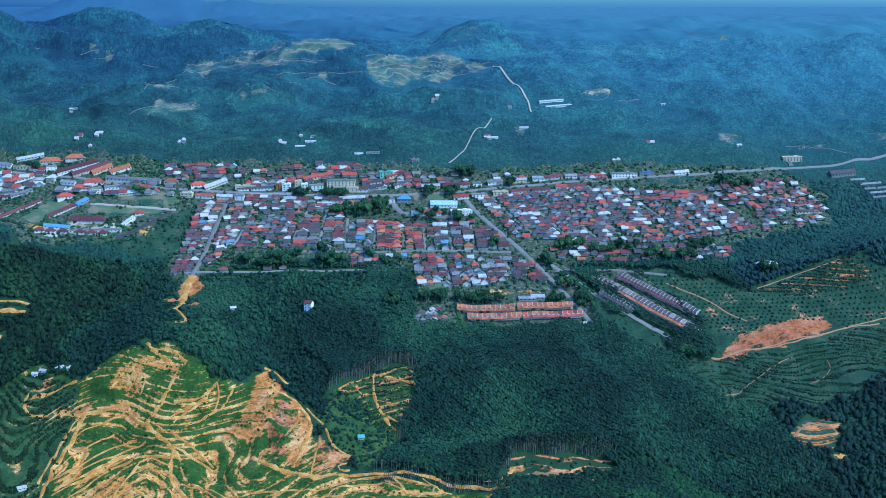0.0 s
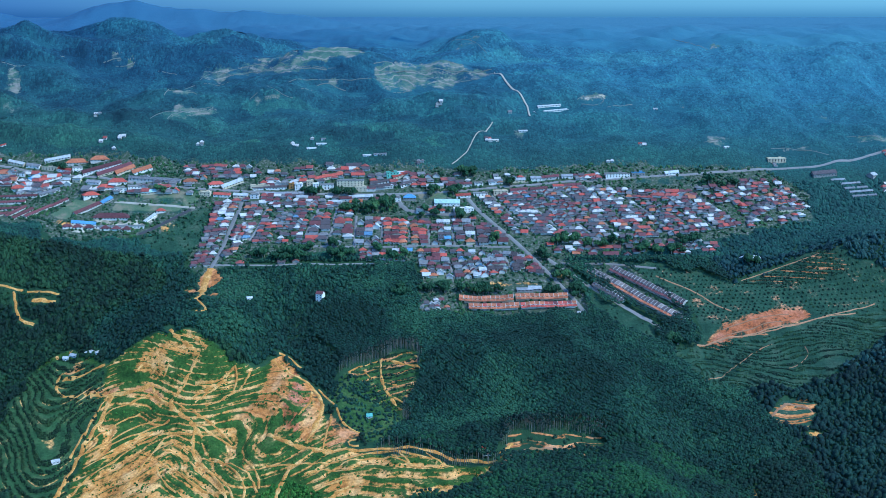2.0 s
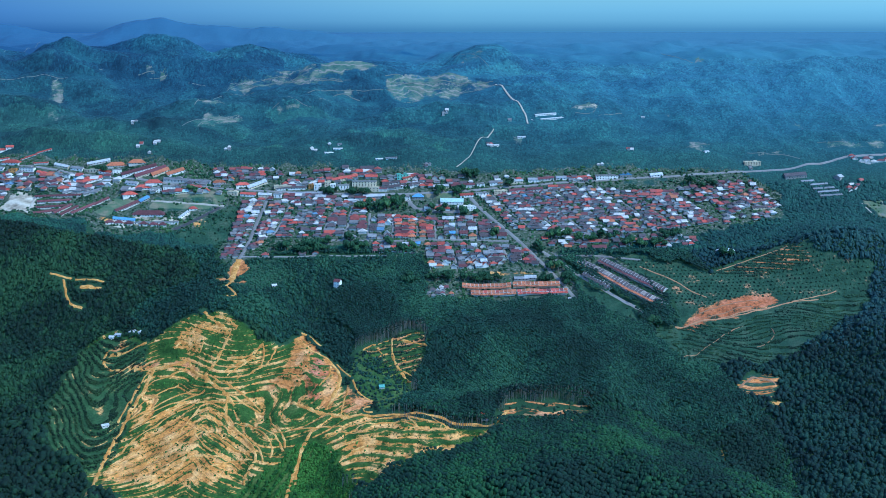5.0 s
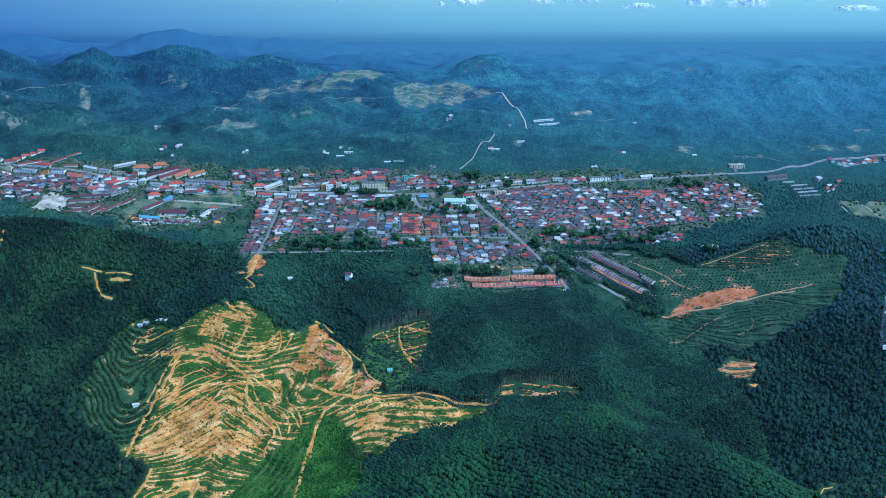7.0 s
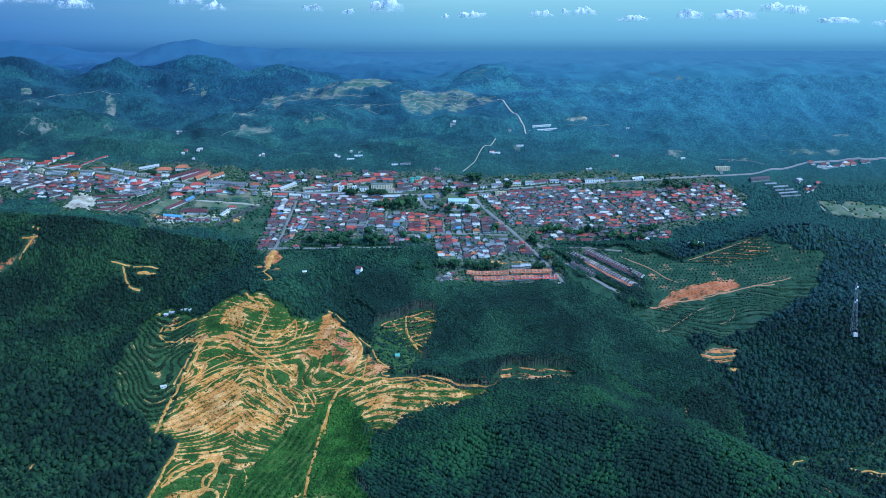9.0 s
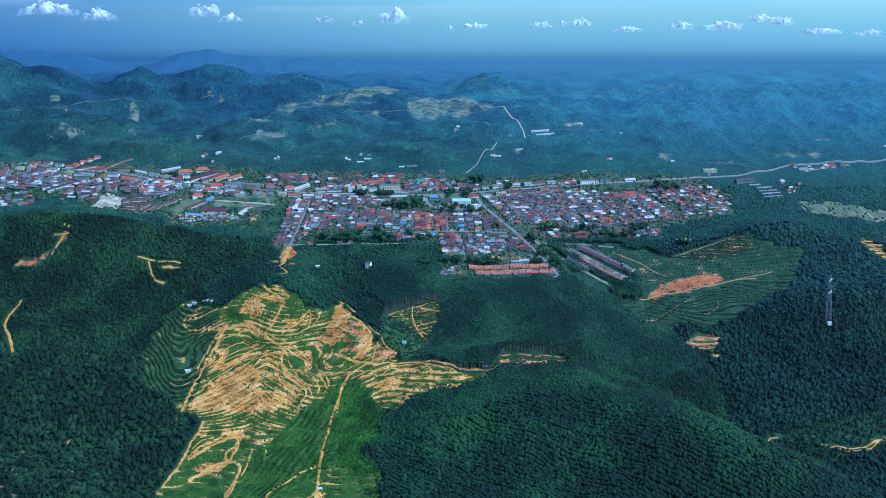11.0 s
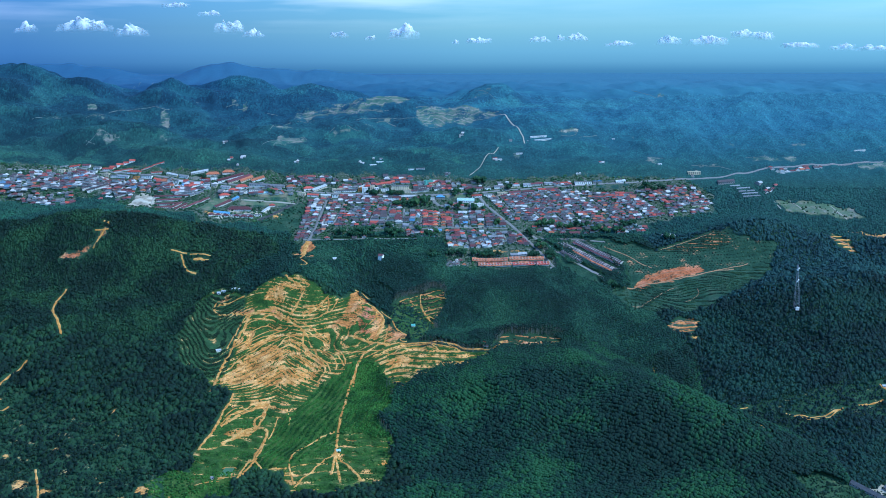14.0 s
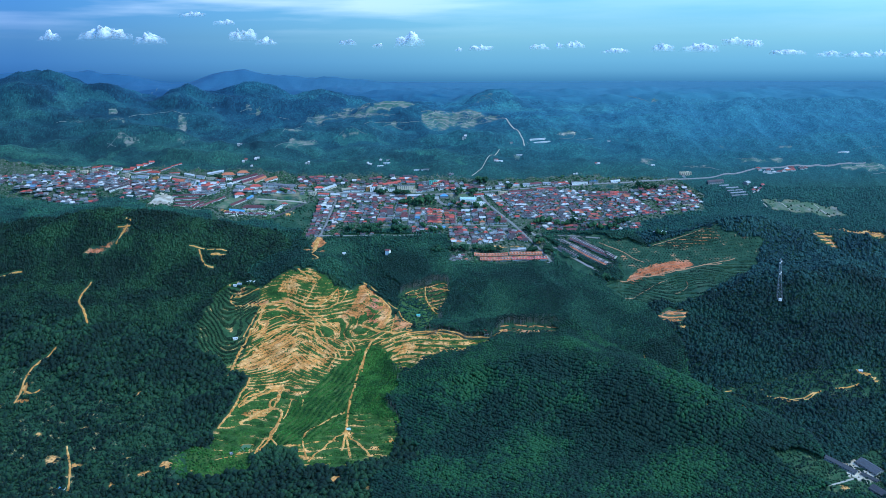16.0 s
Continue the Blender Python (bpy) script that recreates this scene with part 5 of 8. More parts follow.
road("hill_track", 0.56, "trail", [(485.2, 908.3), (501.3, 911.0)])
road("field_lane", 1.2, "pale", [(343.2, 861.2), (350.8, 843.9)])
road("field_lane", 1.2, "pale", [(360.4, 863.0), (373.3, 845.2)])
road("field_lane", 1.2, "pale", [(402.9, 853.7), (415.9, 834.0)])
road("dirt_track", 1.6, "soil", [(-393.3, 779.1), (-381.9, 778.1), (-378.6, 778.7)])
road("dirt_track", 2, "soil", [(-386.1, 788.0), (-376.4, 784.3)])
road("gravel_lane", 2, "pale", [(-346.0, 825.1), (-352.0, 855.7), (-352.5, 866.4)])


def clear_of_roads(x, y, spare):
    keep = np.ones(len(x), bool)
    for p, width in ROADS:
        lo, hi = p.min(0) - 12, p.max(0) + 12
        near = np.nonzero((x > lo[0]) & (x < hi[0]) & (y > lo[1]) & (y < hi[1]))[0]
        if len(near):
            q = p[::2]
            d = np.min((x[near, None] - q[:, 0]) ** 2 + (y[near, None] - q[:, 1]) ** 2, axis=1)
            keep[near[d < (width / 2 + spare) ** 2]] = False
    return keep


# ---- the forest: crowns by the thousand ----
rng = np.random.default_rng(7)


def dome(sides, rings):
    """A crown's first shape: a rounded cap with a skirt, open below."""
    v, f = [(0, 0, 1.0)], []
    for r, (high, wide) in enumerate(rings):
        for k in range(sides):
            a = 6.2832 * (k + 0.5 * (r % 2)) / sides
            v.append((wide * math.cos(a), wide * math.sin(a), high))
    for k in range(sides):
        f.append((0, 1 + k, 1 + (k + 1) % sides))
    for r in range(len(rings) - 1):
        a, b = 1 + r * sides, 1 + (r + 1) * sides
        for k in range(sides):
            k1 = (k + 1) % sides
            if r % 2 == 0:
                f += [(a + k, b + k, a + k1), (a + k1, b + k, b + k1)]
            else:
                f += [(a + k, b + k, b + k1), (a + k, b + k1, a + k1)]
    return np.array(v), np.array(f)


CROWN = dome(6, [(0.6, 0.7), (-0.15, 1.0), (-0.9, 0.6)])
SPECK = dome(5, [(-0.4, 1.0)])
TUFT = dome(4, [(0.45, 0.8), (-0.5, 1.0)])
CLUMP = dome(5, [(0.45, 0.8), (-0.5, 1.0)])


def canopy(name, label, shape, x, y, radius, rise, mat, ragged=0.3, tall=0.85, smooth=False, lean=0.5):
    """One object of many crowns: each turned, stretched and dented by chance, leaning with the slope."""
    v, f = shape
    n = len(x)
    turn = rng.uniform(0, 6.28, n)
    c, s = np.cos(turn)[:, None], np.sin(turn)[:, None]
    r = (np.asarray(radius) * np.ones(n))[:, None]
    dent = 1 + rng.uniform(-ragged, ragged, (n, len(v)))
    px, py = v[:, 0] * dent, v[:, 1] * dent
    px, py = px * c - py * s, px * s + py * c
    px, py = px * r * rng.uniform(0.85, 1.2, (n, 1)), py * r * rng.uniform(0.85, 1.2, (n, 1))
    pz = v[:, 2] * dent * r * tall * rng.uniform(0.8, 1.25, (n, 1))
    base = (terraced(x, y) + rise)[:, None]
    rise_x, rise_y = (ground_z(x + 3, y) - ground_z(x - 3, y)) / 6, (ground_z(x, y + 3) - ground_z(x, y - 3)) / 6
    pz = pz + lean * (px * rise_x[:, None] + py * rise_y[:, None])
    verts = np.stack([x[:, None] + px, y[:, None] + py, base + pz], -1).reshape(-1, 3)
    faces = (f[None] + (np.arange(n) * len(v))[:, None, None]).reshape(-1, 3)
    return tagged(new(name, sheet_mesh(name, verts, faces, [mat], smooth)), label, "trees", kind="stuff")


def spread(x0, x1, y0, y1, step, jitter):
    """Places on a wavering grid."""
    u, w = np.meshgrid(np.arange(x0, x1, step), np.arange(y0, y1, step))
    u = u + (np.arange(u.shape[0]) % 2)[:, None] * step / 2
    u, w = u.ravel(), w.ravel()
    return u + rng.uniform(-jitter, jitter, len(u)) * step, w + rng.uniform(-jitter, jitter, len(u)) * step


def outside(x, y, *areas):
    """Outside the named areas, whose edges the growth has frayed."""
    keep = np.ones(len(x), bool)
    x, y = x + 2.2 * np.sin(y / 3.9 + 1.3 * np.sin(x / 7)), y + 2.2 * np.sin(x / 4.3 + 1.1 * np.sin(y / 6))
    for a in areas:
        keep &= ~inside(a, x, y)
    return keep


OPEN = ("clearing", "east_cut", "east_strip", "green_gap", "slope_gap", "low_meadow", "scar_one", "scar_two", "brown_hollow", "summit", "west_face", "hut_yard", "small_clearing", "grove", "terraces", "upper_terraces", "red_cut", "loop_cut", "left_cut", "town", "brown_row", "meadow_right", "yard_right", "pit", "meadow_west", "verge", "scar_ground", "waste_ground")
FAR_OPEN = OPEN + ("far_terraced", "far_knoll", "far_slope", "far_scrape", "far_lot", "far_bare", "far_bare_mid", "far_pyramid", "far_bare_left", "far_yard", "far_patch", "far_strip", "far_strip_b", "far_strip_c")


def seen_wide(x, y, spare=40):
    """Inside the widest stretch of land that the walk shows."""
    d = y + 570
    return (x > -40 - 0.045 * d - 0.37 * d - spare) & (x < 35 - 0.03 * d + 0.37 * d + spare)


def planted(x, y):
    """Where the rubber stands: the two middle hills, with a winding western edge."""
    return (x > -62 + 22 * np.sin(y / 31) + 9 * np.sin(y / 11)) & (x < 205 - 0.05 * (y - 600) + 0.55 * np.clip(600 - y, 0, 300) + 14 * np.sin(y / 23))


def off_patches(x, y, patches):
    """Clear of the oval patches of bare ground."""
    keep = np.ones(len(x), bool)
    for sx, sy, a, c, _ in patches:
        keep &= ((x - sx) / (0.9 * a)) ** 2 + ((y - sy) / (0.9 * c)) ** 2 > 1
    return keep


# rubber: even crowns in rows, behind the near ridge in the sunlit leaf colour
def rows_of_trees(along, between):
    u, w = np.meshgrid(np.arange(-760, 760, along), np.arange(-760, 760, between))
    u, w = u.ravel() + rng.uniform(-0.24, 0.24, u.size) * along, w.ravel() + rng.uniform(-0.12, 0.12, u.size) * between + 5 * np.sin(u.ravel() / 55)
    x, y = 145 + u * 0.83 + w * 0.56, 575 - u * 0.56 + w * 0.83
    inner = (x > -130) & (x < 420) & (y > 345) & (y < 806)
    x, y = x[inner], y[inner]
    return x, y, planted(x, y) & outside(x, y, *OPEN) & clear_of_roads(x, y, 1.0) & seen_wide(x, y)


def at_front(x, y):
    """Trees at the edge of the cleared land, tall on bare trunks."""
    return inside("clearing", x, y - 9) | inside("scar_ground", x, y - 9) | inside("small_clearing", x, y - 8) | inside("green_gap", x, y - 8)


stand_x, stand_y = [], []
for name, label, along, between, shape, low, high, mat in (
    ("rubber_plantation", "dense dark green rubber trees planted in rows", 2.1, 3.1, CROWN, 300, 540, M_RUBBER),
    ("rubber_grove", "dense dark green rubber trees on the hillside", 1.45, 2.15, CLUMP, 540, 640, M_RUBBER),
    ("young_rubber", "rubber trees on the hills, coloured lighter as if sunlit", 1.15, 1.75, TUFT, 640, 900, M_SUNLIT)):
    x, y, keep = rows_of_trees(along, between)
    keep &= (y >= low + 16 * np.sin(x / 37)) & (y < high + 16 * np.sin(x / 37))
    x, y = x[keep], y[keep]
    front = at_front(x, y)
    rise = rng.uniform(3.0, 4.0, len(x)) + front * rng.uniform(1.5, 4.5, len(x))
    canopy(name, label, shape, x, y, along * rng.uniform(0.62, 1.05, len(x)) * (1 - 0.35 * front), rise, mat, 0.42, 0.68, mat == M_RUBBER, 0.8)
    k = front
    stand_x.append(x[k])
    stand_y.append(y[k])
sx, sy = np.concatenate(stand_x), np.concatenate(stand_y)
stem = np.array([(a, b, h) for h in (-0.5, 6.5) for a, b in ((-0.11, -0.09), (0.11, -0.09), (0, 0.12))])
stem_faces = np.array([(0, 1, 4), (0, 4, 3), (1, 2, 5), (1, 5, 4), (2, 0, 3), (2, 3, 5)])
at = np.column_stack([sx, sy, ground_z(sx, sy)])
trunks = sheet_mesh("rubber_trunks", (at[:, None] + stem[None]).reshape(-1, 3), (stem_faces[None] + (np.arange(len(sx)) * 6)[:, None, None]).reshape(-1, 3), [M_BARK])
tagged(new("rubber_trunks", trunks), "pale straight trunks at the plantation's edge", "trees", kind="stuff")

# wild growth on the other near slopes: smaller crowns on the brow below the town
def brow(x, y):
    return (y > 684 + 14 * np.sin(x / 33)) & (x > -215 + 20 * np.sin(y / 17)) & (x < 80)


def wild(step, low, high):
    x, y = spread(-560, 520, low, high, step, 0.48)
    keep = ~planted(x, y) & outside(x, y, *OPEN) & clear_of_roads(x, y, 2.3) & seen_wide(x, y)
    scrub = inside("scrub_left", x, y) | inside("scrub_right", x, y)
    keep &= (~scrub | (rng.random(len(x)) < 0.6)) & off_patches(x, y, SCARS)
    return x[keep], y[keep], (0.4 + 0.75 * rng.random(keep.sum()) ** 3) * step * (1 - 0.2 * scrub[keep])


x, y, size = wild(1.2, 660, 806)
k = brow(x, y)
canopy("hill_growth", "growth below the town, coloured lighter as if sunlit", TUFT, x[k], y[k], size[k] * 1.1, size[k] * 1.5, M_SUNLIT, 0.45, 0.8, False, 0.8)
x, y, size = wild(1.35, 640, 806)
k = ~brow(x, y) & (x < 80)
canopy("upper_forest", "dense green forest on the hills west of the town", TUFT, x[k], y[k], size[k] * 1.15, size[k] * 1.5, M_WILD, 0.45, 0.8, False, 0.8)
x, y, size = wild(2.05, 345, 640)
k = ~brow(x, y) & (x < 80)
canopy("forest", "uneven green tropical forest on the western hills", CLUMP, x[k], y[k], size[k] * 1.12, size[k] * 1.5, M_WILD, 0.45, 0.75, True, 0.8)
x, y, size = wild(1.6, 345, 806)
blend = y + 60 * rng.random(len(y)) - 12 * np.sin(x / 31)
k = (x >= 80) & (blend < 735)
canopy("old_forest", "forest on the eastern hills, coloured as if under cloud shadow", TUFT, x[k], y[k], size[k] * 1.12, size[k] * 1.5, M_FOREST, 0.45, 0.75, True, 0.8)
k = (x >= 80) & (blend >= 735)
canopy("upper_forest", "woods on the far side of the eastern hill, tinted with haze", TUFT, x[k], y[k], size[k] * 1.12, size[k] * 1.5, M_EAST, 0.45, 0.75, False, 0.8)

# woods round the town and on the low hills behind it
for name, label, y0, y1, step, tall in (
    ("far_forest", "woods and plantations round the town, tinted with blue haze", 805, 885, 1.8, 0.6),
    ("valley_forest", "woods behind the town, tinted with blue haze", 885, 945, 1.3, 0.45),
    ("hill_forest", "woods on the low hills, tinted with blue haze", 945, 1075, 1.4, 0.34)):
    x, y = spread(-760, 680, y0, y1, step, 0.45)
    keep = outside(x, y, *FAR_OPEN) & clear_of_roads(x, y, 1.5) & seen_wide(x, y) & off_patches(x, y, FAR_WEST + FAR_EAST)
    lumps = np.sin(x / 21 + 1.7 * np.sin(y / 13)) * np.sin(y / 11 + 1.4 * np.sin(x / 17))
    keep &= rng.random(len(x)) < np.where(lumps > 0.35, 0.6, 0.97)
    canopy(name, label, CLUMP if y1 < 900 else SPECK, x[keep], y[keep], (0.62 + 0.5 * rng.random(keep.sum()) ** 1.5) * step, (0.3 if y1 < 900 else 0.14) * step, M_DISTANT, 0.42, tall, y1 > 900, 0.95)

# ---- helpers for built things ----
def part(name, bm, mat, parent, label=""):
    """Links a bmesh as one mesh object under a thing or a part."""
    me = bpy.data.meshes.new(name)
    bm.to_mesh(me)
    bm.free()
    me.materials.append(mat)
    ob = new(name, me)
    ob.parent = parent
    return tagged(ob, label)


def box(bm, x0, x1, y0, y1, z0, z1):
    v = [bm.verts.new(p) for p in ((x0, y0, z0), (x1, y0, z0), (x1, y1, z0), (x0, y1, z0), (x0, y0, z1), (x1, y0, z1), (x1, y1, z1), (x0, y1, z1))]
    for f in ((0, 3, 2, 1), (4, 5, 6, 7), (0, 1, 5, 4), (1, 2, 6, 5), (2, 3, 7, 6), (3, 0, 4, 7)):
        bm.faces.new([v[k] for k in f])
    return bm


def box_bm(*sizes):
    return box(bmesh.new(), *sizes)


def hip_bm(w, d, z, rise, over=0.75, ridge=0.45, thick=0.18):
    """A hip roof (ridge 0..1 of the width along x) with an eaves board."""
    bm = bmesh.new()
    x, y, r = w / 2 + over, d / 2 + over, w / 2 * ridge
    low = [bm.verts.new((a * x, b * y, z - thick)) for a, b in ((-1, -1), (1, -1), (1, 1), (-1, 1))]
    eave = [bm.verts.new((a * x, b * y, z)) for a, b in ((-1, -1), (1, -1), (1, 1), (-1, 1))]
    p, q = bm.verts.new((-r, 0, z + rise)), bm.verts.new((r, 0, z + rise))
    bm.faces.new(low[::-1])
    for k in range(4):
        bm.faces.new((low[k], low[(k + 1) % 4], eave[(k + 1) % 4], eave[k]))
    bm.faces.new((eave[0], eave[1], q, p))
    bm.faces.new((eave[1], eave[2], q))
    bm.faces.new((eave[2], eave[3], p, q))
    bm.faces.new((eave[3], eave[0], p))
    return bm


def gable_bm(w, d, z, rise, over=0.4, thick=0.16):
    """A gable roof, ridge along x, as a bent slab; the gables are closed by the walls."""
    bm = bmesh.new()
    x, y = w / 2 + over, d / 2 + over
    drop = rise * over / (d / 2)
    rows = []
    for k, (yy, zz) in enumerate(((-y, z - drop), (0, z + rise), (y, z - drop))):
        rows.append([bm.verts.new((s * x, yy, zz + t)) for s in (-1, 1) for t in (0, thick)])
    for a, b in ((rows[0], rows[1]), (rows[1], rows[2])):
        bm.faces.new((a[1], a[3], b[3], b[1]))
        bm.faces.new((a[0], b[0], b[2], a[2]))
        bm.faces.new((a[0], a[1], b[1], b[0]))
        bm.faces.new((a[2], b[2], b[3], a[3]))
    bm.faces.new((rows[0][0], rows[0][2], rows[0][3], rows[0][1]))
    bm.faces.new((rows[2][0], rows[2][1], rows[2][3], rows[2][2]))
    return bm


def gable_walls_bm(w, d, foot, z, rise):
    bm = bmesh.new()
    pts = ((-d / 2, foot), (d / 2, foot), (d / 2, z), (0, z + rise * 0.97), (-d / 2, z))
    a, b = ([bm.verts.new((s * w / 2, y, h)) for y, h in pts] for s in (-1, 1))
    bm.faces.new(a[::-1])
    bm.faces.new(b)
    for k in range(5):
        k1 = (k + 1) % 5
        bm.faces.new((a[k], a[k1], b[k1], b[k]))
    return bm


def empty_at(name, m=None):
    ob = new(name)
    if m is not None:
        ob.matrix_basis = m
    return ob


def roof_material(name, colour, rough=0.75, ribs=3.2, metal=0.0, fade=0.3):
    """Roofing in courses, each roof weathered differently."""
    m, n, l, b = material(name)
    co = n.new("ShaderNodeTexCoord").outputs["Object"]
    wave = n.new("ShaderNodeTexWave")
    wave.inputs["Scale"].default_value, wave.inputs["Distortion"].default_value = ribs, 0.4
    l.new(co, wave.inputs["Vector"])
    rnd = n.new("ShaderNodeObjectInfo").outputs["Random"]
    tint = ramp_node(n, l, rnd, [(0.0, (1 - fade, 1 - fade, 1 - fade)), (0.5, (1, 1.02, 1.02)), (1.0, (1 + fade, 1 + fade * 1.1, 1 + fade * 1.2))]).outputs[0]
    col = mix_node(n, l, 1.0, (*colour,), tint, "MULTIPLY")
    spots = noise_node(n, l, 0.5, 5)
    col = mix_node(n, l, ramp_node(n, l, spots.outputs["Fac"], [(0.42, (0, 0, 0)), (0.7, (0.7, 0.7, 0.7))]).outputs[0], col, mix_node(n, l, 1.0, col, (0.45, 0.43, 0.42), "MULTIPLY"))
    l.new(col, b.inputs["Base Color"])
    b.inputs["Roughness"].default_value, b.inputs["Metallic"].default_value = rough, metal
    bump = n.new("ShaderNodeBump")
    bump.inputs["Strength"].default_value, bump.inputs["Distance"].default_value = 0.4, 0.1
    l.new(wave.outputs["Fac"], bump.inputs["Height"])
    l.new(bump.outputs[0], b.inputs["Normal"])
    return m


R_RED = roof_material("red_tile_roof", (0.5, 0.085, 0.055))
R_BRICK = roof_material("orange_tile_roof", (0.5, 0.15, 0.065))
R_MAROON = roof_material("maroon_tile_roof", (0.16, 0.046, 0.046))
R_BROWN = roof_material("brown_tile_roof", (0.085, 0.065, 0.064))
R_GREY = roof_material("grey_sheet_roof", (0.25, 0.245, 0.24), 0.5, 5)
R_WHITE = roof_material("white_sheet_roof", (0.52, 0.52, 0.5), 0.5, 5, fade=0.2)
R_BLUE = roof_material("blue_sheet_roof", (0.1, 0.26, 0.42), 0.5, 5)
R_GREEN = roof_material("green_sheet_roof", (0.16, 0.5, 0.4), 0.5, 5)
M_WALL = plain_material("house_plaster", (0.64, 0.6, 0.54), 0.85, 0.12)
M_CREAM = plain_material("cream_plaster", (0.72, 0.6, 0.42), 0.85, 0.12)
M_WHITE = plain_material("white_plaster", (0.86, 0.82, 0.75), 0.8, 0.06, stain=(0.8, 0.78, 0.74))
M_CONC = plain_material("concrete", (0.3, 0.29, 0.27), 0.9, 0.15)
M_STEEL = plain_material("galvanised_steel", (0.3, 0.31, 0.32), 0.5, 0.1, metal=0.3)
M_DOOR = plain_material("dark_timber", (0.12, 0.07, 0.04), 0.6)
M_GLASS, _, _, gb = material("window_glass")
gb.inputs["Base Color"].default_value, gb.inputs["Roughness"].default_value, gb.inputs["Specular IOR Level"].default_value = (0.03, 0.045, 0.055, 1), 0.12, 0.8


# ---- houses of the town: a few kinds, then copies ----
def house_kind(shape, roof, wall, label):
    """A single-storey house, 8 by 6 m: walls, roof, car porch, door and two windows."""
    ob = empty_at("house")
    if shape == "gable":
        part("wall", gable_walls_bm(8, 6, -1.8, 1.4, 2.9), wall, ob)
        part("roof", gable_bm(8, 6, 1.4, 2.9, 0.7), roof, ob)
    else:
        part("wall", box_bm(-4, 4, -3, 3, -1.8, 1.4), wall, ob)
        part("roof", hip_bm(8, 6, 1.4, 2.9 if shape == "hip" else 2.9, ridge=0.42 if shape == "hip" else 0.02), roof, ob)
    porch = part("porch", hip_bm(3.2, 2.2, 0, 0.7, 0.1, 0.4), roof, ob)
    porch.location = (-1.7, -3.7, 1.2)
    for sx in (-1.45, 1.45):
        box_part = part("post", box_bm(-0.12, 0.12, -0.12, 0.12, -3.6, -0.1), wall, porch)
        box_part.location = (sx, -0.9, 0)
    part("door", box_bm(-2.2, -1.2, -3.06, -2.9, -0.4, 1.1), M_DOOR, ob)
    for x in (0.6, 2.6):
        part("window", box_bm(x, x + 1.2, -3.05, -2.9, 0.2, 1.1), M_GLASS, ob)
    return tagged(ob, label, "house", "houses of the town")


KINDS = []
for shape, roof, wall, words in (
    ("hip", R_RED, M_WALL, "small plastered house with a red tiled hip roof"), ("gable", R_MAROON, M_WALL, "small plastered house with a maroon gable roof"),
    ("hip", R_MAROON, M_CREAM, "cream house with a dark maroon hip roof"), ("gable", R_BROWN, M_WALL, "low house with a weathered brown gable roof"),
    ("hip", R_BROWN, M_WHITE, "white-walled house with a brown hip roof"), ("point", R_BRICK, M_CREAM, "cream house with an orange pyramid roof"),
    ("gable", R_GREY, M_WALL, "plain house under grey sheet roofing"), ("gable", R_WHITE, M_WHITE, "white house with a pale sheet roof"),
    ("gable", R_BLUE, M_WALL, "house with a blue sheet roof"), ("gable", R_RED, M_WHITE, "white house with a red gable roof")):
    KINDS.append(house_kind(shape, roof, wall, words))
USED = set()
MIXES = {"mixed": (0, 1, 2, 3, 4, 5, 6, 7, 7, 9, 0, 1, 1, 2, 3, 4, 9, 6, 3, 7, 2, 1, 3, 4, 8, 6), "dark": (1, 2, 3, 4, 3, 1, 6, 2, 3, 4, 0), "bright": (7, 6, 7, 9, 5, 4, 1, 3, 2), "red": (0, 5, 9, 0, 5, 1, 2)}
SITES = []  # every built place, to keep trees off


def lots(corners, across, deep, fill):
    """House places on a block of land: centre, size and turn."""
    a, b, c, d = (Vector((*p, 0)) for p in corners)
    across, deep = max(2, round(across * 0.8)), max(2, round(deep * 0.88))
    for j in range(deep):
        for i in range(across):
            if random.random() > fill:
                continue
            u, v = (i + 0.5 + random.uniform(-0.12, 0.12)) / across, (j + 0.5 + random.uniform(-0.14, 0.14)) / deep
            top, low = a.lerp(b, u), d.lerp(c, u)
            p = top.lerp(low, v)
            if not clear_of_roads(np.array([p.x]), np.array([p.y]), 0.9)[0]:
                continue
            along = (b - a).lerp(c - d, v)
            wide, long = along.length / across, (top - low).length / deep
            yield p, wide * random.uniform(0.96, 1.14), long * random.uniform(1.0, 1.25), math.degrees(math.atan2(along.y, along.x))


def house_block(corners, across, deep, mix="mixed", fill=0.92):
    """Houses as things of their own."""
    for p, wide, long, turn in lots(corners, across, deep, fill):
        kind = random.choice(MIXES[mix])
        z = float(ground_z(p.x, p.y)) - 0.1
        spin = random.choice((0, 0, 0, 180, 90, 90))
        across_x, across_y = (wide / 8.9, max(long * 1.25, 3.2) / 7.0) if spin % 180 == 0 else (max(long * 1.25, 3.2) / 8.9, wide / 7.0)
        spin += random.uniform(-4, 4)
        grow = random.uniform(0.6, 0.82) * min(1, max(0.6, wide / 7.2))
        m = pose(p.x, p.y, z, 0, 0, turn + spin) @ Matrix.Diagonal((across_x, across_y, grow, 1))
        ob = copy_thing(KINDS[kind], m @ Matrix.Diagonal([1 / s for s in KINDS[kind].scale] + [1])) if kind in USED else KINDS[kind]
        if kind not in USED:
            USED.add(kind)
            ob.matrix_basis = m
        SITES.append((p.x, p.y, wide / 2))


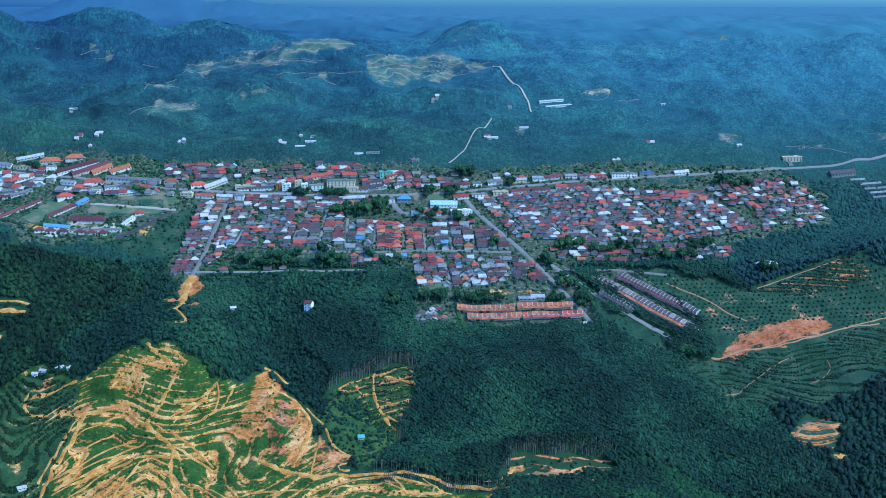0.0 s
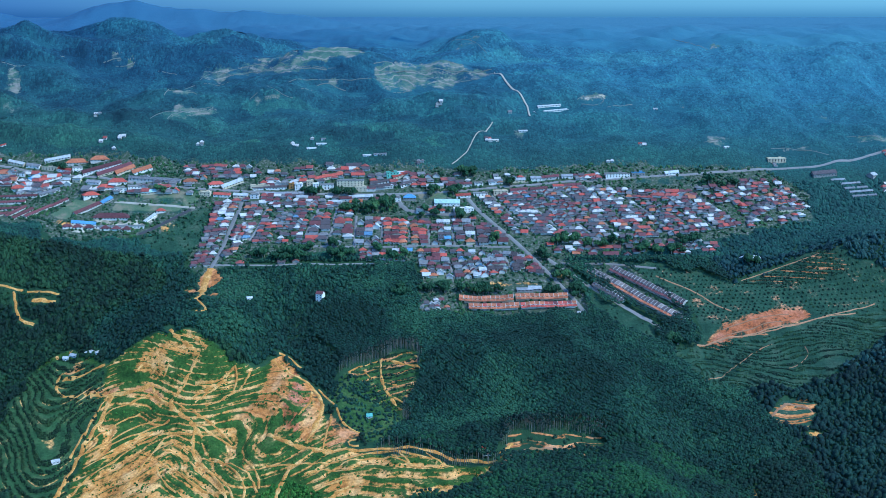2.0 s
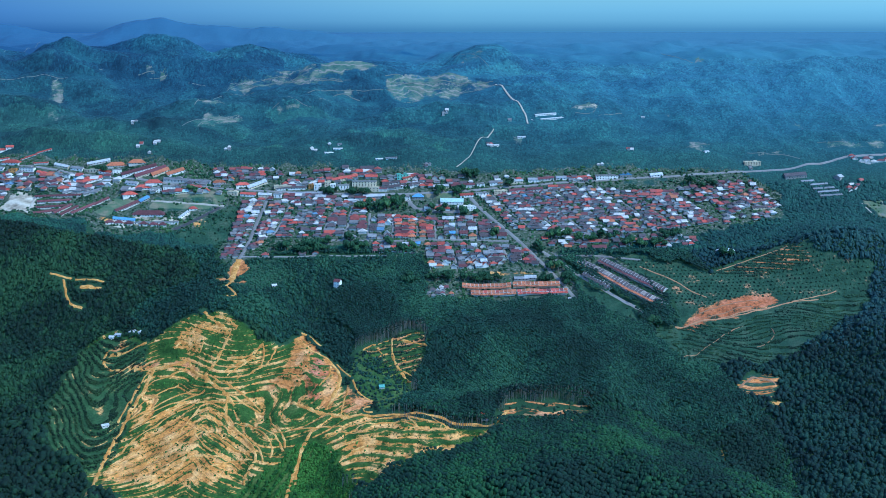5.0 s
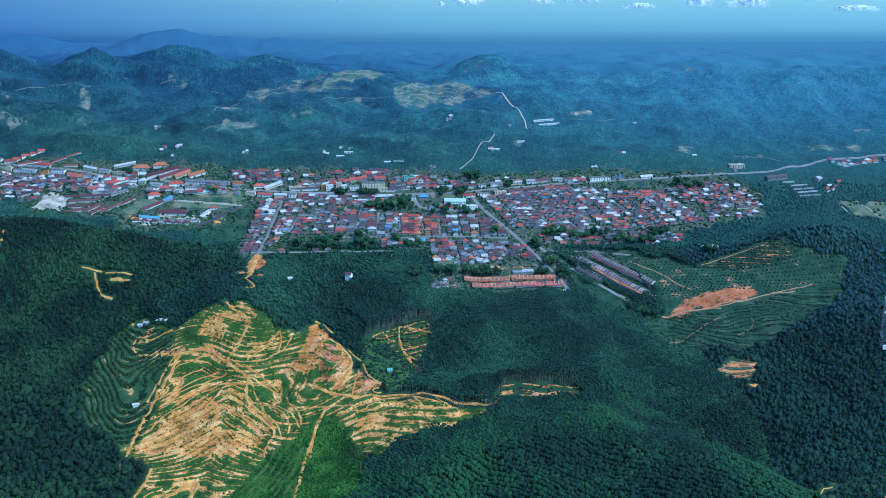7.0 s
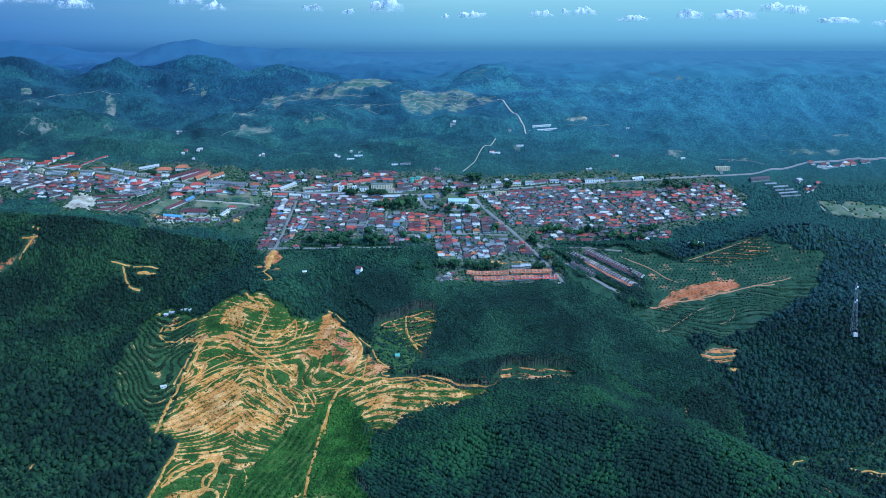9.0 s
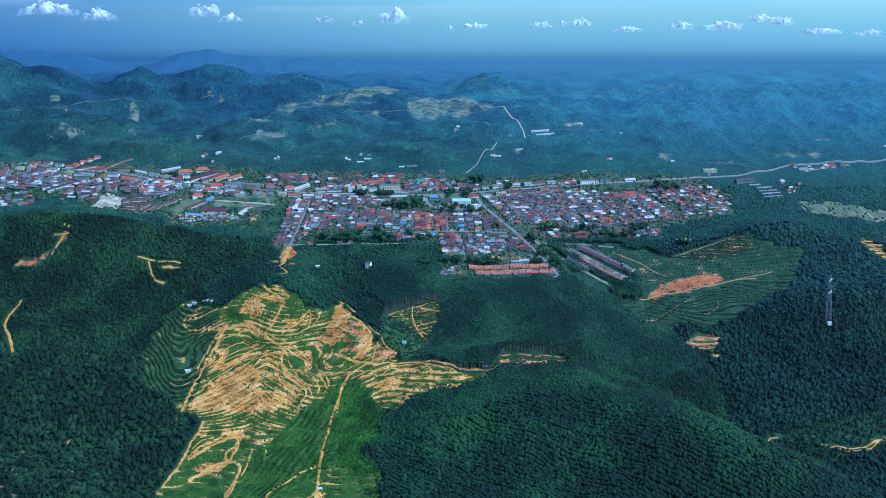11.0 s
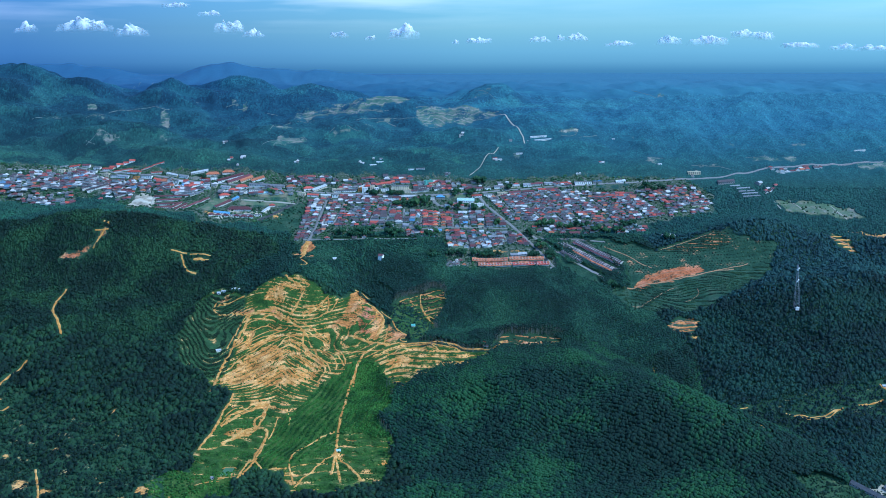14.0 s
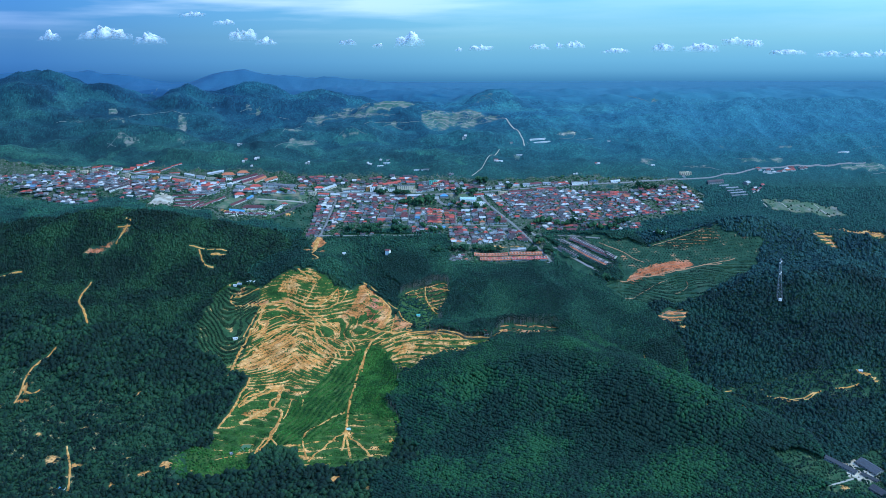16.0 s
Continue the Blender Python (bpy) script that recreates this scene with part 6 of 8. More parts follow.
# houses further back, past counting: one object for each quarter
def mixed_roofs(name, stops):
    """Roofing of a whole quarter: each roof takes one of the local colours."""
    m, n, l, b = material(name)
    spots = noise_node(n, l, 0.5, 5)
    paint = ramp_node(n, l, n.new("ShaderNodeNewGeometry").outputs["Random Per Island"], stops, "CONSTANT").outputs[0]
    paint = mix_node(n, l, ramp_node(n, l, spots.outputs["Fac"], [(0.4, (0, 0, 0)), (0.7, (0.75, 0.75, 0.75))]).outputs[0], paint, mix_node(n, l, 1.0, paint, (0.5, 0.48, 0.47), "MULTIPLY"))
    l.new(paint, b.inputs["Base Color"])
    b.inputs["Roughness"].default_value = 0.7
    return m


MAROON, BROWN, RED, RUST, DARK, GREY, PALE, ORANGE, BLUE = (0.17, 0.05, 0.05), (0.095, 0.074, 0.076), (0.52, 0.085, 0.055), (0.36, 0.08, 0.06), (0.11, 0.085, 0.085), (0.2, 0.19, 0.183), (0.6, 0.57, 0.53), (0.46, 0.15, 0.07), (0.13, 0.24, 0.34)
M_MIXROOF = mixed_roofs("mixed_roofs", [(0.0, MAROON), (0.22, BROWN), (0.37, RED), (0.44, RUST), (0.55, DARK), (0.66, GREY), (0.76, PALE), (0.935, ORANGE), (0.985, BLUE)])
M_PALEROOF = mixed_roofs("pale_roofs", [(0.0, MAROON), (0.14, BROWN), (0.3, GREY), (0.52, PALE), (0.72, DARK), (0.82, RUST), (0.9, RED), (0.94, ORANGE), (0.97, BLUE)])


def template(bms):
    """Joins bmeshes into arrays of triangles with a material slot each."""
    vs, fs, ss, base = [], [], [], 0
    for slot, bm in bms:
        bmesh.ops.triangulate(bm, faces=bm.faces[:])
        bm.verts.index_update()
        vs += [tuple(v.co) for v in bm.verts]
        fs += [tuple(base + v.index for v in f.verts) for f in bm.faces]
        ss += [slot] * len(bm.faces)
        base += len(bm.verts)
        bm.free()
    return np.array(vs), np.array(fs), np.array(ss)


FAR_KINDS = [template([(0, box_bm(-4, 4, -3, 3, -1.8, 1.35)), (1, hip_bm(8, 6, 1.35, 3.0, 0.9)), (1, hip_bm(3.4, 2.4, 1.4, 0.6, 0.1)), (2, box_bm(0.6, 1.8, -3.05, -2.9, 0.4, 1.4)), (2, box_bm(2.5, 3.5, -3.05, -2.9, 0.4, 1.4))]),
             template([(0, gable_walls_bm(8, 6, -1.8, 1.4, 2.9)), (1, gable_bm(8, 6, 1.4, 2.9, 0.8)), (2, box_bm(-2.6, -1.4, -3.05, -2.9, 0.4, 1.4)), (2, box_bm(1.5, 2.5, -3.05, -2.9, -0.2, 1.4))])]


def house_quarter(label, blocks, roofs):
    vs, fs, ss, base = [], [], [], 0
    for corners, across, deep, fill in blocks:
        for p, wide, long, turn in lots(corners, across, deep, fill):
            v, f, s = random.choice(FAR_KINDS)
            spin = random.choice((0, 0, 0, 180, 90, 90))
            across_x, across_y = (wide / 8.9, max(long * 1.25, 3.1) / 7.0) if spin % 180 == 0 else (max(long * 1.25, 3.1) / 8.9, wide / 7.0)
            v = v * (across_x, across_y, random.uniform(0.55, 0.8) * min(1, max(0.6, wide / 7.5)))
            a = radians(turn + random.uniform(-4, 4) + spin)
            c, n = math.cos(a), math.sin(a)
            z = float(ground_z(p.x, p.y)) - 0.1
            vs.append(np.column_stack([v[:, 0] * c - v[:, 1] * n + p.x, v[:, 0] * n + v[:, 1] * c + p.y, v[:, 2] + z]))
            fs.append(f + base)
            ss.append(s)
            base += len(v)
            SITES.append((p.x, p.y, wide / 2))
    ob = new("houses", sheet_mesh("houses", np.vstack(vs), np.vstack(fs), [M_WALL, roofs, M_GLASS], False, np.concatenate(ss)))
    tagged(ob, label, "houses", kind="stuff")


house_block([(-66.0, 848.4), (-49.5, 847.3), (-49.0, 820.7), (-66.4, 820.7)], 4, 8, 'mixed', 0.836)
house_block([(-46.3, 847.3), (-30.3, 845.7), (-28.0, 820.7), (-45.9, 821.2)], 4, 7, 'red', 0.836)
house_block([(-27.1, 844.7), (-15.1, 844.7), (-14.0, 820.7), (-24.9, 820.7)], 3, 7, 'red', 0.836)
house_block([(-11.9, 844.7), (2.4, 845.1), (4.7, 820.7), (-10.9, 820.7)], 4, 7, 'mixed', 0.836)
house_block([(5.6, 845.1), (18.3, 844.0), (21.8, 821.8), (7.8, 820.7)], 3, 7, 'mixed', 0.836)
house_block([(21.5, 844.0), (33.4, 841.9), (47.1, 821.8), (24.1, 820.7)], 4, 6, 'dark', 0.792)
house_block([(-63.4, 815.8), (-24.8, 816.4), (-22.9, 803.9), (-62.6, 804.1)], 10, 3, 'mixed', 0.748)
house_block([(-21.7, 815.8), (-0.8, 816.3), (5.2, 786.7), (-16.5, 785.9)], 5, 8, 'bright', 0.792)
house_block([(2.3, 815.8), (20.1, 815.8), (30.9, 790.3), (7.5, 786.7)], 5, 8, 'mixed', 0.836)
house_block([(22.4, 814.7), (37.8, 814.7), (47.6, 794.1), (32.4, 790.3)], 4, 7, 'dark', 0.836)
house_block([(40.9, 814.7), (60.6, 808.2), (70.8, 790.9), (49.9, 794.1)], 5, 6, 'dark', 0.8096)
house_quarter('crowded quarter of red and brown roofed houses east of the junction', [
    ([(23.7, 870.2), (55.0, 874.0), (84.7, 829.4), (51.5, 832.1)], 9, 14, 0.93),
    ([(56.6, 874.0), (89.0, 878.5), (127.6, 827.8), (85.7, 827.8)], 10, 16, 0.93),
    ([(90.2, 878.5), (124.4, 882.3), (163.1, 829.4), (128.6, 826.7)], 9, 17, 0.93),
    ([(125.4, 880.1), (150.5, 876.8), (188.2, 833.2), (165.1, 829.4)], 7, 15, 0.93),
    ([(151.3, 876.8), (187.5, 876.8), (220.3, 839.8), (189.3, 833.2)], 9, 13, 0.93),
    ([(190.2, 880.1), (231.2, 888.2), (258.3, 864.3), (222.7, 841.4)], 10, 9, 0.66),
    ([(233.6, 889.9), (256.1, 888.2), (275.1, 858.7), (256.8, 850.6)], 6, 10, 0.74),
    ([(223.2, 843.6), (269.7, 853.8), (266.9, 843.6), (223.4, 836.0)], 11, 2, 0.66),
    ([(68.7, 825.6), (115.7, 826.7), (136.7, 809.2), (83.1, 810.8)], 13, 6, 0.45),
    ([(119.5, 825.6), (197.6, 825.6), (199.2, 814.2), (136.5, 807.6)], 19, 5, 0.49),
], M_MIXROOF)
house_quarter('older houses along the far side of the main road', [
    ([(-208.8, 905.1), (-149.2, 902.6), (-143.3, 889.9), (-200.9, 886.7)], 15, 5, 0.7),
    ([(-147.2, 888.2), (-110.0, 890.6), (-108.9, 880.2), (-141.7, 879.0)], 9, 3, 0.57),
    ([(-155.2, 872.5), (-99.8, 871.5), (-99.0, 863.8), (-155.1, 863.8)], 15, 2, 0.7),
    ([(35.9, 891.7), (56.9, 894.8), (62.7, 886.0), (39.7, 882.3)], 6, 3, 0.7),
    ([(-1.7, 890.6), (19.1, 887.8), (14.8, 877.9), (-3.7, 877.9)], 6, 3, 0.41),
    ([(98.6, 893.7), (120.0, 897.4), (121.0, 888.2), (100.0, 886.1)], 6, 2, 0.66),
    ([(-35.0, 890.6), (-16.3, 894.1), (-17.4, 881.8), (-32.5, 877.4)], 4, 5, 0.57),
], M_MIXROOF)
house_quarter('shops and houses packed behind the main road', [
    ([(-140.4, 898.4), (-95.8, 901.4), (-88.7, 883.4), (-138.3, 880.5)], 11, 4, 0.66),
    ([(-96.1, 905.3), (-62.1, 901.3), (-58.7, 891.2), (-89.0, 887.1)], 8, 4, 0.61),
    ([(-61.6, 892.7), (-27.2, 896.4), (-29.4, 880.3), (-57.9, 875.8)], 7, 4, 0.61),
    ([(-22.6, 890.6), (10.7, 894.1), (13.5, 882.4), (-19.5, 878.3)], 8, 3, 0.37),
    ([(-137.2, 871.0), (-82.2, 869.8), (-81.4, 858.7), (-137.9, 858.3)], 14, 3, 0.57),
    ([(-21.7, 859.2), (-5.4, 859.1), (-5.2, 849.6), (-21.4, 849.7)], 4, 3, 0.49),
    ([(-5.2, 849.6), (21.7, 851.8), (32.3, 842.6), (5.6, 839.3)], 7, 3, 0.41),
    ([(-59.0, 847.1), (-16.0, 848.2), (-10.4, 840.5), (-58.6, 839.6)], 11, 3, 0.49),
], M_MIXROOF)
house_quarter('scattered houses of the western end of the town', [
    ([(-523.6, 908.0), (-435.7, 908.8), (-419.8, 887.4), (-512.9, 878.4)], 22, 8, 0.7),
    ([(-432.7, 903.2), (-363.2, 896.1), (-349.4, 878.7), (-416.9, 877.7)], 16, 6, 0.7),
    ([(-489.6, 874.3), (-449.8, 878.7), (-440.3, 860.5), (-497.3, 853.2)], 13, 4, 0.66),
    ([(-356.1, 892.5), (-295.5, 884.6), (-296.0, 873.0), (-347.9, 873.0)], 14, 3, 0.57),
    ([(-414.3, 879.1), (-376.5, 876.7), (-379.4, 865.0), (-414.3, 859.8)], 10, 3, 0.49),
], M_PALEROOF)
house_quarter('pale roofed houses and shops of the western quarter', [
    ([(-363.8, 896.4), (-294.7, 897.6), (-291.2, 880.3), (-352.4, 877.7)], 14, 4, 0.66),
    ([(-293.9, 893.5), (-195.9, 883.5), (-194.2, 871.0), (-276.2, 873.7)], 19, 3, 0.61),
    ([(-555.5, 885.3), (-501.2, 890.1), (-473.2, 867.2), (-497.2, 857.2)], 10, 6, 0.7),
    ([(-584.4, 906.3), (-505.5, 903.0), (-494.0, 889.4), (-576.2, 884.9)], 18, 4, 0.74),
    ([(-498.2, 902.2), (-414.1, 901.5), (-406.1, 885.2), (-483.5, 878.0)], 18, 4, 0.74),
    ([(-409.1, 895.8), (-361.2, 885.5), (-358.0, 872.7), (-399.9, 875.3)], 10, 3, 0.66),
], M_PALEROOF)
house_quarter('a few houses by the eastern road', [
    ([(348.1, 918.6), (406.9, 921.5), (411.9, 917.2), (349.0, 908.5)], 14, 3, 0.49),
    ([(333.9, 880.7), (350.6, 888.7), (354.8, 880.9), (335.2, 872.8)], 5, 3, 0.57),
], M_MIXROOF)
house_quarter('crowded western streets of red and brown roofed houses', [
    ([(-152.0, 802.1), (-101.0, 806.2), (-99.9, 795.8), (-146.8, 793.7)], 13, 2, 0.25),
    ([(-19.7, 762.6), (2.2, 767.0), (2.9, 753.6), (-17.7, 751.9)], 7, 5, 0.74),
    ([(-175.8, 861.5), (-157.9, 866.5), (-169.1, 797.8), (-182.8, 794.1)], 4, 22, 0.78),
    ([(-152.5, 862.7), (-137.2, 863.8), (-147.4, 821.3), (-161.2, 804.7)], 4, 16, 0.78),
    ([(-134.6, 862.7), (-98.2, 863.8), (-107.8, 821.8), (-142.3, 821.3)], 10, 14, 0.75),
    ([(-95.3, 862.7), (-85.2, 863.2), (-87.8, 820.7), (-104.5, 820.7)], 3, 14, 0.78),
    ([(-81.4, 856.6), (-69.6, 854.9), (-69.2, 820.7), (-84.7, 820.7)], 3, 12, 0.78),
], M_MIXROOF)

M_FARMROOF = mixed_roofs("farm_roofs", [(0.0, PALE), (0.4, GREY), (0.62, PALE), (0.75, BROWN), (0.9, RUST)])


def around(x, y):
    """The corners of a small holding."""
    return [(x - 3, y + 1.6), (x + 3, y + 1.6), (x + 3, y - 1.6), (x - 3, y - 1.6)]


house_quarter('lone pale farmhouses scattered in the far woods', [
    (around(33.6, 924.6), 2, 2, 0.9),
    (around(-276.0, 921.9), 2, 2, 0.6),
    (around(-268.0, 918.2), 2, 2, 0.6),
    (around(-261.3, 923.5), 2, 2, 0.6),
    (around(-198.3, 922.6), 2, 2, 0.6),
    (around(-121.9, 922.2), 2, 2, 0.6),
    (around(-110.1, 925.0), 2, 2, 0.6),
    (around(-56.8, 909.2), 2, 2, 0.6),
    (around(-20.6, 902.6), 2, 2, 0.6),
    (around(-6.2, 961.5), 2, 2, 0.6),
    (around(53.8, 961.5), 2, 2, 0.6),
    (around(157.0, 922.0), 2, 2, 0.6),
    (around(129.5, 907.1), 2, 2, 0.6),
    (around(257.9, 904.1), 2, 2, 0.6),
    (around(-288.0, 951.3), 2, 2, 0.6),
], M_FARMROOF)

# ---- larger buildings ----
R_PALE = roof_material("pale_green_sheet_roof", (0.5, 0.68, 0.64), 0.5, 5, fade=0.1)
R_STEEL = roof_material("dark_steel_roof", (0.055, 0.06, 0.068), 0.85, 5)
R_GREYBROWN = roof_material("faded_tile_roof", (0.27, 0.21, 0.18))
M_MINT = plain_material("mint_plaster", (0.2, 0.55, 0.42), 0.85)
M_ORANGE = plain_material("orange_plaster", (0.6, 0.27, 0.08), 0.85)
PANE = None
BUILT = []  # the larger buildings alone


def turn_of(p, q):
    return math.degrees(math.atan2(q[1] - p[1], q[0] - p[0]))


def building(name, label, p, q, deep, high, kind, roof, wall, storeys):
    """A building whose front stands on the line from p to q: wall, roof and a window for each bay."""
    global PANE
    if name != "tower_house":
        high *= 0.62 if kind == "flat" else 0.45
    wide, turn = math.dist(p, q), turn_of(p, q)
    a = radians(turn)
    cx, cy = (p[0] + q[0]) / 2 - math.sin(a) * deep / 2, (p[1] + q[1]) / 2 + math.cos(a) * deep / 2
    fx, fy = (p[0] + q[0]) / 2 - math.sin(a) * deep * 0.12, (p[1] + q[1]) / 2 + math.cos(a) * deep * 0.12
    z = float(ground_z(fx, fy)) + (1.6 if name == "tower_house" else 0.15)
    fall = float(ground_z(*q)) - float(ground_z(*p))
    tip = -math.degrees(math.atan2(fall, wide)) if kind == "gable" and wide > 9 else 0.0  # long rows tip with the slope to fit the camera's view
    fall = 0.0 if tip else abs(fall) / 2
    foot = -1.0 - deep * 0.35 - fall
    ob = empty_at(name, pose(cx, cy, z, 0, 0, turn) @ pose(0, 0, 0, 0, tip, 0))
    rise = min(2.6, deep * 0.3)
    if kind == "gable":
        part("wall", gable_walls_bm(wide, deep, foot, high, rise), wall, ob)
        part("roof", gable_bm(wide, deep, high, rise, 0.3, 0.15), roof, ob)
    elif kind == "hip":
        part("wall", box_bm(-wide / 2, wide / 2, -deep / 2, deep / 2, foot, high), wall, ob)
        part("roof", hip_bm(wide, deep, high, rise * 1.15, 0.4, max(0.05, 1 - deep / wide)), roof, ob)
    else:
        part("wall", box_bm(-wide / 2, wide / 2, -deep / 2, deep / 2, foot, high), wall, ob)
        bm = box_bm(-wide / 2 - 0.15, wide / 2 + 0.15, -deep / 2 - 0.15, deep / 2 + 0.15, high, high + 0.25)
        for x0, x1, y0, y1 in ((-wide / 2 - 0.15, wide / 2 + 0.15, -deep / 2 - 0.15, -deep / 2 + 0.1), (-wide / 2 - 0.15, wide / 2 + 0.15, deep / 2 - 0.1, deep / 2 + 0.15)):
            box(bm, x0, x1, y0, y1, high + 0.254, high + 0.75)
        box(bm, wide * 0.1, wide * 0.1 + min(2.4, wide * 0.3), -deep * 0.1, deep * 0.3, high + 0.254, high + 1.3)
        part("roof", bm, roof, ob)
    bays = max(1, min(14, int(wide / 2.3)))
    for s in range(storeys):
        for k in range(bays):
            x, zz = (k + 0.5 - bays / 2) * wide / bays, (s + 0.3) * high / storeys
            if PANE is None:
                w = part("window", box_bm(-0.4, 0.4, -0.04, 0.06, 0, 0.62), M_GLASS, ob)
                PANE = w.data
            else:
                w = new("window", PANE)
                w.parent = ob
            w.location = (x, -deep / 2, zz)
    SITES.append((cx, cy, wide / 2))
    BUILT.append((cx, cy, wide / 2))
    return tagged(ob, label, "building")


def terrace_row(label, p, q, units, deep, roofs, porch_roof, wall):
    """A terrace: each house steps with the slope, divided by party walls that stand above the roofs."""
    ob = empty_at("terrace_row", pose(*p, float(ground_z(*p)), 0, 0, turn_of(p, q)))
    wide, turn = math.dist(p, q) / units, turn_of(p, q)
    a = radians(turn)
    meshes = {}

    def shared(name, key, bm, mat, parent, where):
        if (name, key) in meshes:
            bm.free()
            o = new(name, meshes[name, key])
            o.parent = parent
        else:
            o = part(name, bm, mat, parent)
            meshes[name, key] = o.data
        o.location = where
        return o

    base = float(ground_z(*p))
    for k in range(units):
        s = (k + 0.5) * wide
        gx0, gy0 = p[0] + math.cos(a) * s - math.sin(a) * deep * 0.35, p[1] + math.sin(a) * s + math.cos(a) * deep * 0.35
        z = float(ground_z(gx0, gy0)) + 0.3 - base
        unit = shared("unit", 0, gable_walls_bm(wide, deep, -deep * 0.4 - 0.8, 1.9, 1.4), wall, ob, (s, deep / 2, z))
        lift = [float(ground_z(gx0 + math.cos(a) * e, gy0 + math.sin(a) * e)) for e in (-wide, wide)]
        unit.rotation_euler = (0, -math.atan2(lift[1] - lift[0], 2 * wide), 0)
        roof = roofs[k % len(roofs)] if len(roofs) < 3 else random.choice(roofs)
        shared("roof", roof.name, gable_bm(wide - 0.05, deep, 1.9, 1.4, 0.0, 0.14), roof, unit, (0, 0, 0))
        bm = gable_walls_bm(0.22, deep + 0.2, 1.4, 2.08, 1.43)
        shared("party_wall", 0, bm, M_WALL, unit, (wide / 2, 0, 0))
        shared("porch", 0, box_bm(-wide / 2 + 0.1, wide / 2 - 0.1, -2.3, 0.05, -0.08, 0.08), porch_roof, unit, (0, -deep / 2, 1.45)).rotation_euler = (0.42, 0, 0)
        shared("window", 0, box_bm(-0.2, 0.9, -0.06, 0.05, 0.6, 1.8), M_GLASS, unit, (0, -deep / 2, 0))
        SITES.append((gx0, gy0, wide))
    return tagged(ob, label, "terrace", "terraces of the town")


# school and western quarter
building('warehouse', 'long warehouse with a maroon sheet roof', (-284.5, 890.7), (-255.8, 901.6), 7, 4, 'gable', R_MAROON, M_WHITE, 1)
building('warehouse', 'long warehouse with a maroon roof and cream wall', (-271.9, 887.9), (-246.8, 900.2), 7, 4, 'gable', R_MAROON, M_CREAM, 1)
building('warehouse', 'warehouse with an orange tile roof', (-257.8, 890.4), (-244.1, 897.7), 7, 3, 'gable', R_BRICK, M_CREAM, 1)
building('warehouse', 'warehouse with an orange tile roof', (-245.0, 891.1), (-230.9, 897.4), 7, 3, 'gable', R_BRICK, M_WHITE, 1)
building('warehouse', 'broad warehouse with a faded orange roof', (-301.3, 903.8), (-284.7, 908.0), 8, 3, 'hip', R_BRICK, M_WALL, 1)
building('warehouse', 'broad warehouse with a faded orange roof', (-282.4, 905.4), (-268.3, 909.1), 8, 3, 'hip', R_BRICK, M_WALL, 1)
building('office_block', 'white flat-roofed office block beside the main road', (-294.0, 896.1), (-287.0, 898.9), 5, 5, 'flat', M_CONC, M_WHITE, 2)
building('shop_hall', 'white hall with a broad red roof', (-262.0, 879.5), (-248.1, 882.5), 8, 4, 'hip', R_RED, M_WHITE, 1)
building('shop_hall', 'white hall with a red roof', (-269.5, 874.5), (-257.1, 876.5), 7, 3.5, 'hip', R_RED, M_WHITE, 1)
building('school_office', 'white school office with a red roof', (-277.0, 864.8), (-266.0, 870.3), 7, 4, 'hip', R_RED, M_WHITE, 1)
building('office_block', 'white flat-roofed office block with roof plant', (-255.7, 872.1), (-246.6, 874.9), 6, 5, 'flat', M_CONC, M_WHITE, 2)
building('office_block', 'wide white office block with a flat roof', (-245.2, 873.4), (-231.5, 877.1), 7, 5, 'flat', M_CONC, M_WHITE, 2)
building('market_hall', 'long low hall with a pale sheet roof', (-236.5, 870.0), (-213.5, 872.8), 6, 3, 'gable', R_PALE, M_CREAM, 1)
building('shed', 'open shed with a bright blue roof', (-261.0, 859.9), (-254.7, 867.3), 5, 3, 'gable', R_BLUE, M_CONC, 1)
building('school_hall', 'school hall with a wide maroon roof', (-265.5, 842.3), (-237.6, 841.3), 10, 3, 'hip', R_MAROON, M_WHITE, 1)
building('school_wing', 'long school wing with a dark maroon roof', (-277.1, 843.4), (-260.9, 862.0), 5, 3, 'gable', R_MAROON, M_WALL, 1)
building('canteen', 'low school building with a blue sheet roof', (-276.8, 829.2), (-259.7, 833.1), 5, 2.8, 'gable', R_BLUE, M_WHITE, 1)
building('classroom', 'white classroom block with a maroon hip roof', (-280.6, 821.6), (-274.5, 824.1), 6, 2.8, 'hip', R_MAROON, M_WHITE, 1)
building('classroom', 'white classroom block with a maroon hip roof', (-273.5, 824.0), (-267.5, 826.5), 6, 2.8, 'hip', R_MAROON, M_WHITE, 1)
building('classroom', 'white classroom block with a maroon hip roof', (-266.4, 826.5), (-260.1, 827.9), 6, 2.8, 'hip', R_MAROON, M_WHITE, 1)
building('classroom', 'white classroom block with a maroon hip roof', (-255.0, 828.0), (-248.4, 828.6), 6, 2.8, 'hip', R_MAROON, M_WHITE, 1)
building('classroom', 'white classroom block with a maroon hip roof', (-247.4, 828.6), (-240.7, 828.7), 6, 2.8, 'hip', R_MAROON, M_WHITE, 1)
building('classroom', 'white classroom block with a maroon hip roof', (-239.7, 828.7), (-233.0, 828.8), 6, 2.8, 'hip', R_MAROON, M_WHITE, 1)
building('covered_walk', 'long pale roof over a school walkway', (-224.3, 839.8), (-217.8, 849.3), 3, 2.4, 'gable', R_WHITE, M_WHITE, 1)
building('school_office', 'small school office with a red roof', (-218.6, 850.9), (-212.1, 852.6), 5, 3, 'hip', R_RED, M_WHITE, 1)
building('covered_walk', 'grey concrete walkway roof along the classrooms', (-259.7, 830.5), (-224.2, 833.5), 3, 2, 'flat', M_CONC, M_WHITE, 1)
